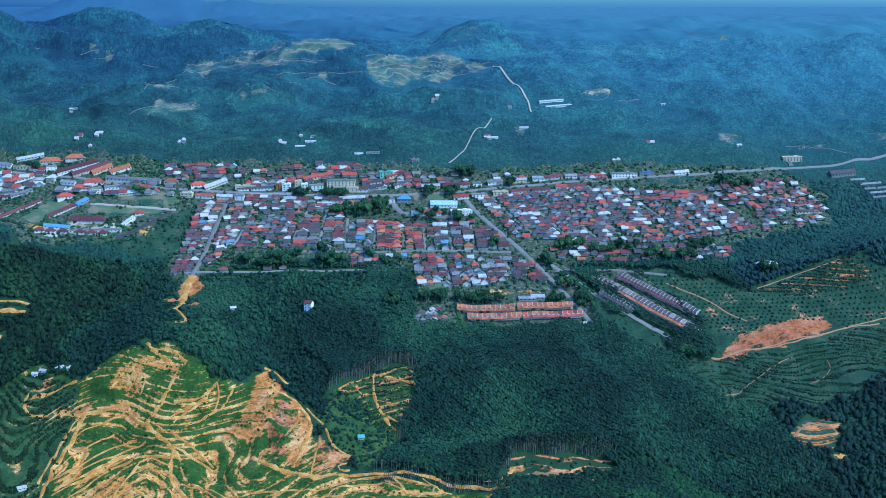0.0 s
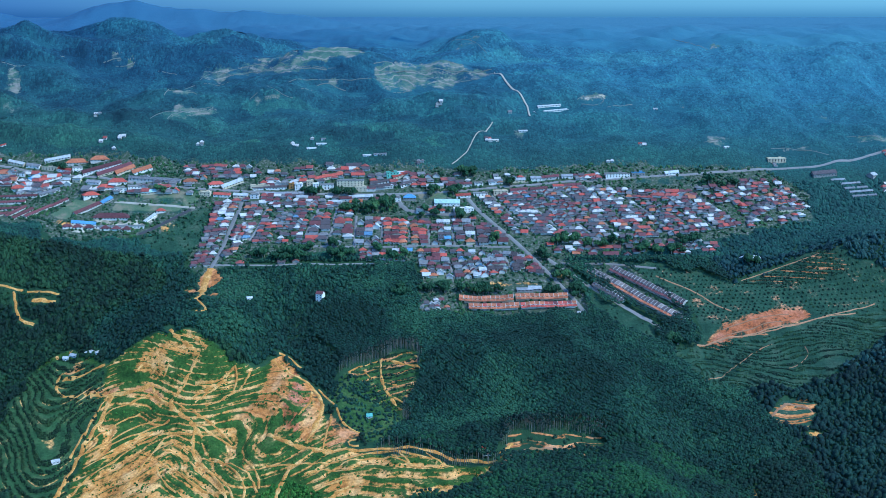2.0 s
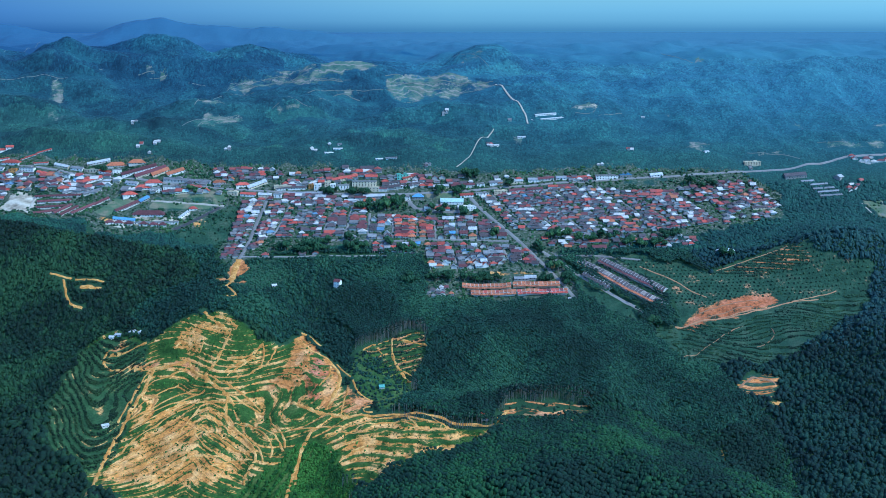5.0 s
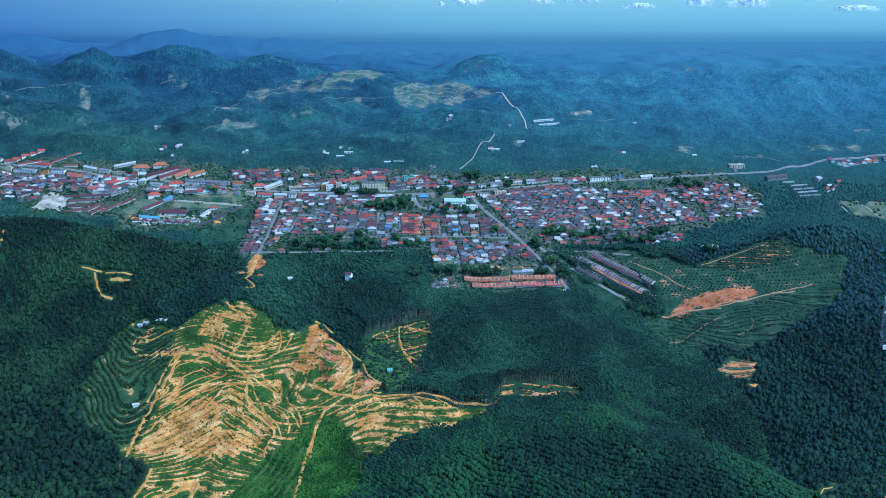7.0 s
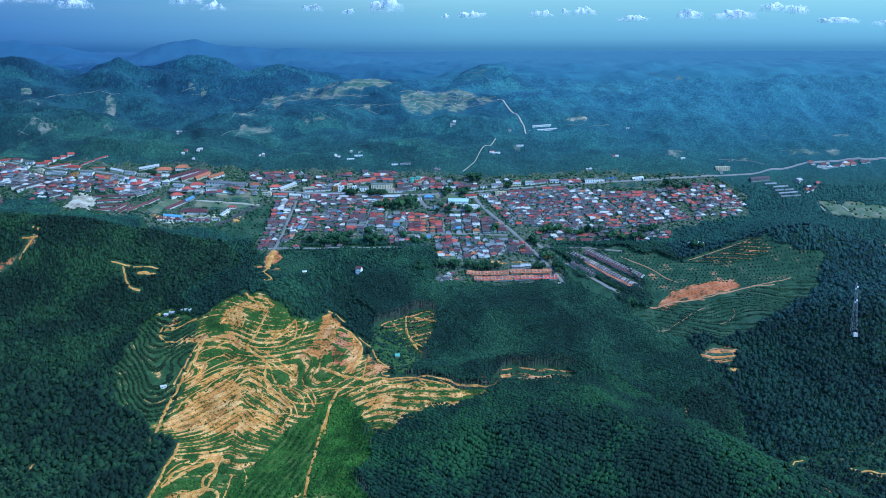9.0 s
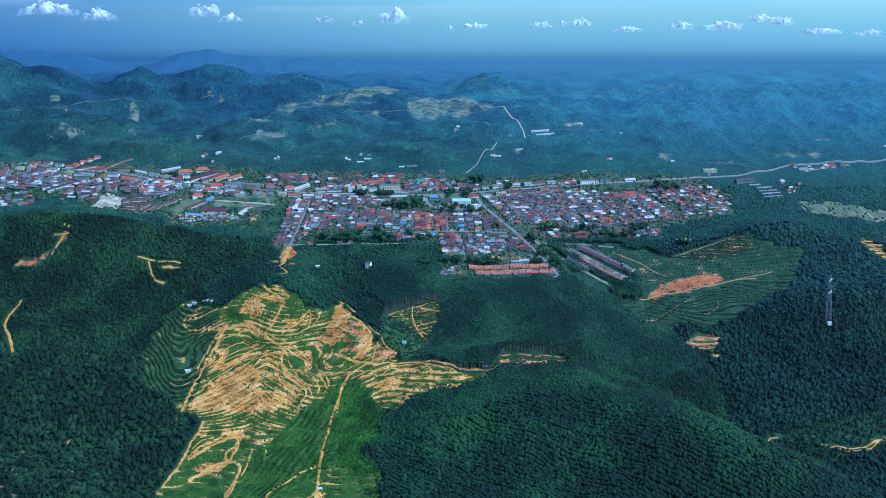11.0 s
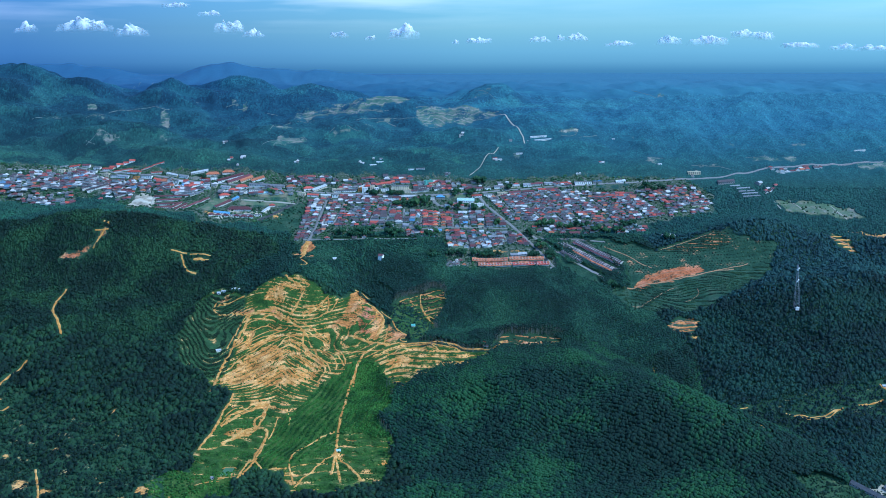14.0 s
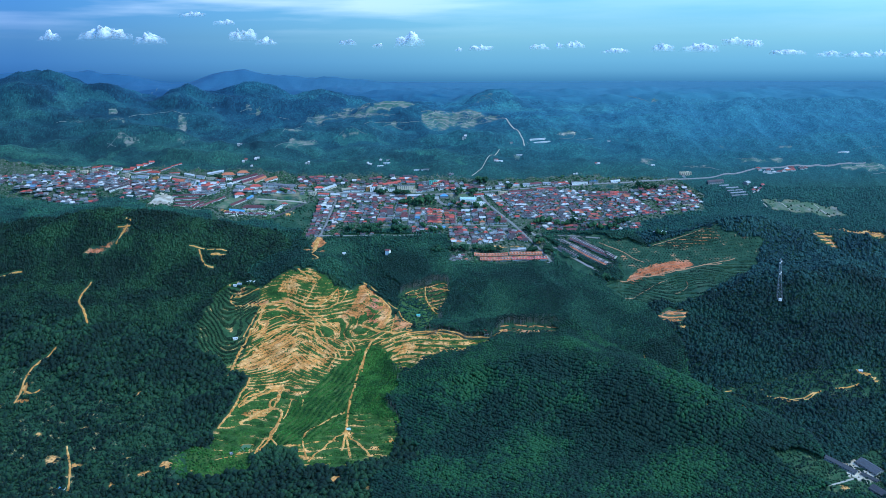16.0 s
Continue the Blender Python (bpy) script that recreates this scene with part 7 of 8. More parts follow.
building('market_hall', 'market hall with a cream roof by the road', (-172.3, 875.4), (-157.5, 884.6), 6, 3, 'gable', R_WHITE, M_CREAM, 1)
building('shop_row', 'cream flat-roofed shops beside the road', (-151.0, 875.8), (-136.3, 877.7), 5, 4, 'flat', M_CREAM, M_CREAM, 1)
building('shop_hall', 'hall with a red hip roof', (-183.3, 877.2), (-172.1, 881.2), 6, 3.4, 'hip', R_RED, M_WHITE, 1)
building('shop_hall', 'hall with an orange hip roof', (-203.7, 881.0), (-193.4, 883.9), 6, 3.4, 'hip', R_BRICK, M_WALL, 1)
building('barracks', 'long quarters under a dark maroon roof', (-351.8, 863.8), (-314.0, 868.1), 3.6, 2.6, 'gable', R_MAROON, M_WALL, 1)
building('barracks', 'long quarters under a dark maroon roof', (-347.2, 855.7), (-320.3, 859.8), 3.6, 2.6, 'gable', R_MAROON, M_WALL, 1)
building('barracks', 'long quarters under a dark maroon roof', (-345.6, 845.3), (-322.3, 851.6), 3.6, 2.6, 'gable', R_MAROON, M_WALL, 1)
building('barracks', 'long quarters under a dark maroon roof', (-341.3, 829.8), (-327.5, 844.0), 3.6, 2.6, 'gable', R_MAROON, M_WALL, 1)
building('barracks', 'long quarters under a dark maroon roof', (-326.5, 836.9), (-316.8, 854.7), 3.6, 2.6, 'gable', R_MAROON, M_WALL, 1)
building('barracks', 'long quarters under a dark maroon roof', (-320.6, 834.4), (-311.2, 853.2), 3.6, 2.6, 'gable', R_MAROON, M_WALL, 1)
building('barracks', 'long quarters under a dark maroon roof', (-312.4, 836.7), (-298.2, 856.1), 3.6, 2.6, 'gable', R_MAROON, M_WALL, 1)
building('barracks', 'long quarters under a dark maroon roof', (-299.0, 855.0), (-288.2, 865.1), 3.6, 2.6, 'gable', R_MAROON, M_WALL, 1)
building('shop_row', 'grey-roofed row of flats', (-329.2, 869.0), (-315.4, 877.6), 4, 3, 'gable', R_GREY, M_WALL, 1)
building('shop_row', 'grey-roofed row of flats', (-321.9, 869.5), (-307.8, 877.2), 4, 3, 'gable', R_GREY, M_WALL, 1)
building('shop_row', 'grey-roofed row of flats', (-312.2, 869.2), (-297.5, 875.0), 4, 3, 'gable', R_GREY, M_WALL, 1)
building('shop_hall', 'house with a broad red hip roof', (-334.3, 872.1), (-321.8, 877.6), 6, 3.4, 'hip', R_RED, M_WHITE, 1)
building('shop_hall', 'long shop hall with a maroon roof', (-351.7, 878.6), (-338.1, 882.1), 5, 3, 'gable', R_MAROON, M_WALL, 1)
building('shop_hall', 'shop hall with a long red roof', (-315.7, 883.0), (-300.8, 890.6), 6, 3.4, 'gable', R_RED, M_WHITE, 1)
building('shed', 'depot with a pale blue sheet roof', (-323.6, 884.4), (-316.6, 890.8), 6, 3, 'gable', R_BLUE, M_CONC, 1)
building('market_hall', 'market hall with a faded red roof', (-394.6, 907.2), (-379.2, 905.5), 7, 3.6, 'hip', R_RED, M_WHITE, 1)
building('shop_row', 'row of shops with a long red roof', (-425.5, 913.8), (-413.2, 913.5), 5, 3.4, 'gable', R_RED, M_WHITE, 1)
building('shop_row', 'row of shops with a long red roof', (-417.6, 916.6), (-409.2, 918.5), 5, 3.4, 'gable', R_RED, M_WHITE, 1)
building('shop_row', 'row of shops with a long red roof', (-409.6, 917.9), (-402.1, 920.9), 5, 3.4, 'gable', R_RED, M_WHITE, 1)
building('shop_row', 'row of shops with a long red roof', (-402.1, 920.9), (-396.3, 923.8), 5, 3.4, 'gable', R_RED, M_WHITE, 1)
building('shop_row', 'row of shops with a long red roof', (-396.3, 923.8), (-389.8, 924.7), 5, 3.4, 'gable', R_RED, M_WHITE, 1)
building('shop_row', 'dark grey-roofed row of flats', (-432.2, 875.2), (-410.5, 887.7), 4.5, 3, 'gable', R_BROWN, M_WALL, 1)
building('shop_row', 'dark grey-roofed row of flats', (-438.7, 878.4), (-415.8, 890.7), 4.5, 3, 'gable', R_BROWN, M_WALL, 1)
building('shop_row', 'dark grey-roofed row of flats', (-397.6, 868.1), (-385.6, 872.7), 4.5, 3, 'gable', R_BROWN, M_WALL, 1)
building('shop_row', 'tall orange-fronted shop row beside the road', (-384.0, 894.4), (-377.3, 894.1), 5, 4.5, 'flat', M_ORANGE, M_ORANGE, 2)
building('shop_row', 'row of shops with a pale sheet roof', (-319.1, 907.2), (-299.9, 912.0), 5, 3, 'gable', R_WHITE, M_WALL, 1)
building('shop_row', 'row of shophouses beside the main road', (-247.7, 885.6), (-206.8, 881.8), 5, 4, 'gable', R_GREY, M_WALL, 2)
# centre of the town
building('community_hall', 'long hall with a pale grey roof among trees', (-74.2, 865.2), (-56.1, 866.2), 5, 4, 'gable', R_WHITE, M_CONC, 1)
building('annexe', 'annexe with an orange tile roof', (-73.4, 861.0), (-63.8, 861.8), 5, 3, 'gable', R_BRICK, M_WALL, 1)
building('bus_shelter', 'open hall with a bright blue roof by the square', (-32.7, 865.2), (-23.3, 865.5), 7, 4, 'hip', R_BLUE, M_CONC, 1)
building('sports_hall', 'sports hall with a pale green sheet roof', (-9.0, 859.5), (10.1, 859.5), 8, 4, 'gable', R_PALE, M_WHITE, 1)
building('clinic', 'white flat-roofed clinic block', (6.4, 850.4), (20.9, 853.4), 6, 5, 'flat', M_WHITE, M_WHITE, 2)
building('clinic', 'small white flat-roofed block', (-22.4, 851.8), (-15.7, 851.9), 5, 4, 'flat', M_WHITE, M_WHITE, 1)
building('clinic', 'white block with a red roof', (-14.3, 852.0), (-1.3, 851.8), 5, 3.5, 'hip', R_RED, M_WHITE, 1)
building('shop_tower', 'pale green commercial block by the road', (-46.5, 887.7), (-36.9, 889.1), 6, 6, 'flat', M_MINT, M_MINT, 3)
building('shop_row', 'row of shops with a long red roof', (-40.9, 886.3), (-29.6, 890.9), 5, 4, 'gable', R_RED, M_CREAM, 2)
building('office_tower', 'three-storey cream office building', (-84.8, 879.8), (-64.2, 879.8), 6, 6.5, 'flat', M_CONC, M_CREAM, 3)
building('shop_row', 'cream shop row with a red roof', (-101.7, 884.2), (-80.6, 890.5), 5, 4, 'gable', R_RED, M_CREAM, 2)
building('shop_house', 'small shop with an orange hip roof', (-76.7, 895.9), (-68.8, 895.2), 5, 3, 'hip', R_BRICK, M_CREAM, 1)
building('shop_row', 'row of shophouses with brown roofs', (-58.8, 875.2), (-38.4, 878.4), 5, 4.5, 'gable', R_BROWN, M_WALL, 2)
building('shop_row', 'row of shophouses with brown roofs', (-57.2, 880.0), (-42.6, 883.6), 4, 4, 'gable', R_BROWN, M_WALL, 2)
building('shop_row', 'row of shophouses with brown roofs', (-35.0, 877.9), (-25.6, 881.9), 4, 4, 'gable', R_BROWN, M_WHITE, 2)
building('shop_house', 'narrow orange shophouse of three storeys', (-121.7, 877.2), (-117.8, 876.9), 5, 5.5, 'flat', M_ORANGE, M_ORANGE, 3)
building('shop_house', 'tall white shophouse of three storeys', (-116.8, 875.3), (-110.9, 875.5), 5, 6.5, 'flat', M_WHITE, M_WHITE, 3)
building('shop_house', 'cream shophouse of two storeys', (-108.1, 879.3), (-102.8, 879.9), 5, 5, 'flat', M_CREAM, M_CREAM, 2)
building('shop_house', 'white shophouse of three storeys', (-102.9, 876.2), (-98.2, 876.8), 5, 5.5, 'flat', M_WHITE, M_WHITE, 3)
building('shop_row', 'white row of three-storey shophouses', (-97.3, 875.3), (-86.9, 876.5), 5, 5.5, 'flat', M_CONC, M_WHITE, 3)
building('shop_row', 'low long row with grey roof', (-138.9, 869.4), (-109.3, 870.2), 4, 3, 'gable', R_GREY, M_WALL, 1)
building('shop_row', 'low long row with grey roof', (-148.8, 875.5), (-123.2, 876.7), 4, 3.4, 'gable', R_BROWN, M_WHITE, 1)
building('pavilion', 'small white pavilion on a lawn', (-89.8, 861.7), (-79.5, 862.4), 3, 2.4, 'gable', R_WHITE, M_WHITE, 1)
# north of the road
building('shop_row', 'white two-storey shop row', (124.3, 888.2), (143.4, 890.9), 5, 4.5, 'flat', M_CONC, M_WHITE, 2)
building('shop_row', 'row with a long red roof', (103.6, 888.8), (118.4, 890.9), 4, 3, 'gable', R_RED, M_WALL, 1)
building('petrol_station', 'canopy with a blue roof by the road', (145.1, 891.4), (155.2, 892.1), 5, 3.2, 'flat', R_BLUE, M_CONC, 1)
building('shop_house', 'white-roofed hall beside the main road', (171.4, 891.5), (182.2, 893.6), 5, 3, 'gable', R_WHITE, M_WHITE, 1)
building('apartment_block', 'ochre apartment block at the forest edge', (254.7, 905.8), (268.8, 906.6), 4, 5, 'flat', M_CREAM, M_CREAM, 3)
building('mill', 'dark brown mill building beside sheds', (286.3, 889.1), (304.7, 890.7), 7, 5, 'gable', R_BROWN, M_CONC, 1)
building('factory_shed', 'long factory shed with a pale grey roof', (299.0, 884.2), (309.5, 885.0), 3, 2.4, 'gable', R_GREY, M_CONC, 1)
building('factory_shed', 'long factory shed with a pale grey roof', (305.1, 879.6), (320.1, 881.1), 3, 2.4, 'gable', R_GREY, M_CONC, 1)
building('factory_shed', 'long factory shed with a pale grey roof', (306.7, 874.9), (324.4, 876.4), 3, 2.4, 'gable', R_GREY, M_CONC, 1)
building('factory_shed', 'long factory shed with a pale grey roof', (309.6, 870.8), (327.4, 872.8), 3, 2.4, 'gable', R_GREY, M_CONC, 1)
building('factory_shed', 'long factory shed with a pale grey roof', (310.3, 866.5), (329.1, 868.5), 3, 2.4, 'gable', R_GREY, M_CONC, 1)
building('shop_row', 'cream row with a brown roof at the town edge', (250.8, 853.2), (269.8, 854.7), 4, 3, 'gable', R_BROWN, M_CREAM, 1)
building('shed', 'pale roofed shed by the far junction', (331.6, 886.2), (337.5, 892.7), 6, 2.5, 'gable', R_WHITE, M_CONC, 1)
building('farm_building', 'lone building with a sheet roof in the woods', (73.0, 962.3), (101.9, 968.3), 2.2, 1.7, 'gable', R_WHITE, M_WHITE, 1)
building('farm_building', 'lone building with a sheet roof in the woods', (76.3, 966.3), (95.6, 970.4), 2.2, 1.7, 'gable', R_WHITE, M_WHITE, 1)
building('farm_building', 'lone building with a sheet roof in the woods', (35.6, 922.7), (41.9, 924.7), 2.2, 1.7, 'gable', R_WHITE, M_WHITE, 1)
building('farm_building', 'lone building with a sheet roof in the woods', (59.0, 939.1), (66.0, 939.9), 2.2, 1.7, 'gable', R_WHITE, M_WHITE, 1)
building('farm_building', 'lone building with a sheet roof in the woods', (-104.5, 921.6), (-96.5, 922.4), 2.2, 1.7, 'gable', R_WHITE, M_WHITE, 1)
building('farm_building', 'lone building with a sheet roof in the woods', (-111.7, 918.1), (-104.4, 919.8), 2.2, 1.7, 'gable', R_WHITE, M_WHITE, 1)
building('farm_building', 'lone building with a sheet roof in the woods', (-101.0, 924.7), (-97.3, 924.9), 2.2, 1.7, 'gable', R_GREY, M_WHITE, 1)
building('farm_building', 'lone building with a sheet roof in the woods', (-66.2, 907.8), (-60.0, 907.6), 2.2, 1.7, 'gable', R_WHITE, M_WHITE, 1)
building('farm_building', 'lone building with a sheet roof in the woods', (-57.5, 907.2), (-47.6, 906.2), 2.2, 1.7, 'gable', R_GREY, M_WHITE, 1)
building('farm_building', 'lone building with a sheet roof in the woods', (174.0, 973.7), (177.2, 973.8), 2.2, 1.7, 'gable', R_WHITE, M_WHITE, 1)
building('farm_building', 'lone building with a sheet roof in the woods', (454.6, 947.7), (468.7, 952.9), 2.2, 1.7, 'gable', R_WHITE, M_WHITE, 1)
building('farm_building', 'lone building with a sheet roof in the woods', (222.0, 915.3), (226.0, 917.4), 2.2, 1.7, 'gable', R_WHITE, M_WHITE, 1)
building('farm_building', 'lone building with a sheet roof in the woods', (-477.9, 921.6), (-469.8, 925.9), 2.2, 1.7, 'gable', R_GREY, M_WHITE, 1)
building('farm_building', 'lone building with a sheet roof in the woods', (-380.3, 913.2), (-365.6, 917.2), 2.2, 1.7, 'gable', R_RED, M_WHITE, 1)
building('farm_building', 'lone building with a sheet roof in the woods', (-410.9, 909.9), (-389.7, 913.0), 2.2, 1.7, 'gable', R_RED, M_WHITE, 1)
building('farm_building', 'lone building with a sheet roof in the woods', (-366.2, 917.2), (-353.7, 920.5), 2.2, 1.7, 'gable', R_RED, M_WHITE, 1)
building('farm_building', 'lone building with a sheet roof in the woods', (-365.7, 905.5), (-353.5, 906.9), 2.2, 1.7, 'gable', R_RED, M_WHITE, 1)
# shops that line the main road
SHOP_KINDS = (("flat", M_CONC, M_WHITE, "white flat-roofed shophouses facing the main road"), ("gable", R_GREY, M_WHITE, "white shop row under grey sheet roofing"), ("gable", R_WHITE, M_CREAM, "cream shop row with a pale sheet roof"),
              ("flat", M_CREAM, M_CREAM, "cream flat-roofed shophouses facing the main road"), ("gable", R_MAROON, M_WALL, "plastered shop row with a maroon roof"), ("gable", R_RED, M_WHITE, "white shop row with a red roof"))
road_line = ROADS[0][0]
lot_rng = random.Random(41)
for side in (1, -1):
    run = 60.0
    while run < 640:
        k = min(range(len(road_line)), key=lambda j: abs(j * 2.2 - run))
        wide = lot_rng.uniform(6, 14)
        run += wide + lot_rng.uniform(0.6, 5)
        kind, roof, wall, words = lot_rng.choice(SHOP_KINDS)
        if k + 8 >= len(road_line):
            break
        p, q = road_line[k], road_line[min(len(road_line) - 1, k + max(2, round(wide / 2.2)))]
        t = (q - p) / max(1e-6, float(np.linalg.norm(q - p)))
        n = np.array([-t[1], t[0]])
        back = 3.2 if side > 0 else -3.2 - 4.6
        p, q = p + n * back, q + n * back
        mid = (p + q) / 2 + n * 2.3
        if any((mid[0] - ax) ** 2 + (mid[1] - ay) ** 2 < (wide * 0.5 + 3.4) ** 2 for ax, ay, _ in BUILT) or inside("north_lawn", *mid) or inside("east_pitch", *mid) or inside("pitch", *mid):
            continue
        building("shop_row", words, (float(p[0]), float(p[1])), (float(q[0]), float(q[1])), 4.6, lot_rng.uniform(3, 5), kind, roof, wall, 2 if kind == "flat" else 1)
# south-eastern edge and lone buildings
building('shed', 'shed with a pale grey-blue roof', (49.5, 773.3), (60.6, 773.3), 4, 3, 'gable', R_GREY, M_CONC, 1)
building('shed', 'shed with a curved pale roof', (57.7, 774.3), (66.6, 774.3), 5, 3.4, 'gable', R_WHITE, M_CONC, 1)
building('shed', 'small white-roofed shed beside the lane', (90.1, 754.6), (95.5, 754.1), 4, 2, 'gable', R_WHITE, M_WALL, 1)
building('poultry_shed', 'long dark steel shed beside a lawn', (303.6, 419.1), (326.0, 402.8), 6, 3, 'gable', R_STEEL, M_CONC, 1)
building('barn', 'broad dark steel barn in a yard', (330.2, 420.8), (343.2, 405.3), 13, 3.4, 'gable', R_STEEL, M_CONC, 1)
building('barn', 'broad dark steel barn beside the yard', (331.7, 387.5), (345.6, 368.7), 10, 3.2, 'gable', R_STEEL, M_CONC, 1)
building('shed', 'low steel lean-to beside the barn', (330.3, 404.9), (341.5, 396.3), 4, 2.4, 'gable', R_STEEL, M_CONC, 1)
building('tower_house', 'lone white three-storey house with a maroon roof', (-88.8, 754.2), (-84.3, 752.8), 5, 5.2, 'gable', R_MAROON, M_WHITE, 3)
building('hut', 'white hut on the hill terrace', (-246.3, 699.6), (-242.7, 699.7), 3, 2.6, 'gable', R_WHITE, M_WHITE, 1)
building('hut', 'white hut on the hill terrace', (-242.5, 701.8), (-237.9, 700.1), 3, 2.6, 'gable', R_WHITE, M_WHITE, 1)
building('farmhouse', 'white farmhouse with a red-brown roof on the hill', (-231.5, 698.6), (-222.2, 697.8), 4, 3, 'hip', R_WHITE, M_WHITE, 1)
building('hut', 'small pale hut beside the plantation track', (-231.1, 622.9), (-227.1, 625.4), 3, 2.4, 'gable', R_WHITE, M_WALL, 1)
building('hut', 'grey-roofed hut by the pond', (-194.3, 428.3), (-189.1, 429.0), 3, 2.4, 'gable', R_GREY, M_WALL, 1)
building('hut', 'red-roofed hut at the track bend', (21.9, 617.2), (26.2, 618.1), 4, 2.4, 'gable', R_RED, M_WHITE, 1)
building('hut', 'red-roofed hut at the track bend', (21.7, 621.5), (23.9, 621.9), 3, 2.2, 'gable', R_RED, M_CREAM, 1)
building('hut', 'pale green hut in the meadow hollow', (-47.7, 651.0), (-44.3, 651.5), 4, 2.2, 'gable', R_GREEN, M_WALL, 1)
building('hut', 'white hut in the scrub', (375.2, 567.5), (378.7, 567.2), 3, 2.2, 'gable', R_WHITE, M_WALL, 1)
building('hut', 'blue-roofed hut in the scrub', (-325.3, 378.0), (-320.5, 377.7), 3, 2.2, 'gable', R_BLUE, M_WALL, 1)
building('hut', 'small white hut on the ridge', (-135.7, 754.8), (-132.3, 755.7), 3, 2, 'gable', R_WHITE, M_WALL, 1)
building('hut', 'small pale hut at the fork of tracks', (-99.4, 474.9), (-96.5, 475.9), 3, 2, 'gable', R_PALE, M_WALL, 1)
# terraced rows
terrace_row('terrace of small houses with orange tile roofs', (8.8, 764.6), (46.8, 764.3), 12, 5, (R_BRICK,), R_BRICK, M_CREAM)
terrace_row('terrace of small houses with orange tile roofs', (48.3, 764.8), (84.5, 768.1), 11, 5, (R_BRICK,), R_BRICK, M_CREAM)
terrace_row('terrace of houses with red and orange roofs', (15.6, 756.6), (50.4, 757.2), 11, 5, (R_BRICK, R_BRICK, R_RED,), R_BRICK, M_WHITE)
terrace_row('terrace of houses with red and orange roofs', (51.5, 756.7), (90.0, 760.6), 12, 5, (R_BRICK, R_RED, R_MAROON,), R_RED, M_WHITE)
terrace_row('long terrace with weathered grey roofs and white party walls', (98.7, 792.6), (161.3, 746.2), 30, 8.5, (R_BROWN, R_BROWN, R_GREYBROWN,), R_BRICK, M_WHITE)
terrace_row('long terrace with dark brown roofs', (116.4, 794.1), (162.8, 761.9), 24, 8, (R_BROWN,), R_MAROON, M_WALL)
terrace_row('terrace of shops with a white gable end and pale ribs', (102.8, 780.6), (121.9, 764.8), 11, 6, (R_BROWN,), R_BROWN, M_WHITE)

# ---- lone structures ----
MAST_AT = (320.7, 661.6)
TANK_AT = (218.6, 804.8)
POND = [(-187.7, 452.0), (-180.3, 452.4), (-179.6, 432.0), (-188.4, 432.2)]
ORANGE_POND = [(47.4, 625.5), (50.9, 631.5), (58.1, 627.7), (56.5, 623.6)]


def bar(bm, a, b, thick):
    """A square bar from a to b."""
    a, b = Vector(a), Vector(b)
    m = Matrix.Translation((a + b) / 2) @ (b - a).to_track_quat("Z", "Y").to_matrix().to_4x4()
    bmesh.ops.create_cube(bm, size=1, matrix=m @ Matrix.Diagonal((thick, thick, (b - a).length, 1)))
    return bm


def lattice_mast(x, y, high=42, wide=2.5):
    ob = empty_at("lattice_mast", pose(x, y, float(ground_z(x, y)) + 2))
    corner = lambda k, t: ((wide * (1 - t) + 0.45 * t) * (1 if k in (0, 3) else -1), (wide * (1 - t) + 0.45 * t) * (1 if k < 2 else -1), high * t)
    for k in range(4):
        part("leg", bar(bmesh.new(), corner(k, 0), corner(k, 1), 0.15), M_STEEL, ob)
    levels = [1 - (1 - j / 11) ** 1.0 for j in range(12)]
    for t0, t1 in zip(levels, levels[1:]):
        for k in range(4):
            k1 = (k + 1) % 4
            part("brace", bar(bmesh.new(), corner(k, t0), corner(k1, t1), 0.07), M_STEEL, ob)
            part("brace", bar(bmesh.new(), corner(k1, t0), corner(k, t1), 0.07), M_STEEL, ob)
            part("strut", bar(bmesh.new(), corner(k, t1), corner(k1, t1), 0.07), M_STEEL, ob)
    for zz, side in ((26, -1), (27.5, 1), (37, -1), (38.5, 1)):
        bm = bmesh.new()
        bmesh.ops.create_cone(bm, cap_ends=True, segments=14, radius1=0.9, radius2=0.75, depth=0.5, matrix=pose(0, 0, 0, 90, 0, 20 * side))
        part("dish", bm, M_WHITE, ob, "white microwave dish").location = (side * 0.7, -1.2, zz)
    part("cabin", box_bm(-1.6, 1.6, -4.6, -2.6, -1.5, 1.6), M_WHITE, ob, "white equipment cabin")
    return tagged(ob, "tall galvanised lattice mast with dishes above the forest", "mast")


lattice_mast(*MAST_AT)
bm = bmesh.new()
bmesh.ops.create_uvsphere(bm, u_segments=28, v_segments=12, radius=1)
for v in list(bm.verts):
    v.co = Vector((v.co.x * 8.5, v.co.y * 4.2, max(v.co.z, -0.3) * 3.0)) * (1 + 0.03 * noise.noise(v.co * 3))
tent = part("canopy", bm, R_WHITE, empty_at("covered_store", pose(*TANK_AT, float(ground_z(*TANK_AT)) + 0.8)))
for sx in (-6, 6):
    part("post", box_bm(sx - 0.2, sx + 0.2, -0.2, 0.2, -2.4, 0), M_CONC, tent.parent)
tagged(tent.parent, "white domed store roof standing among trees", "building")


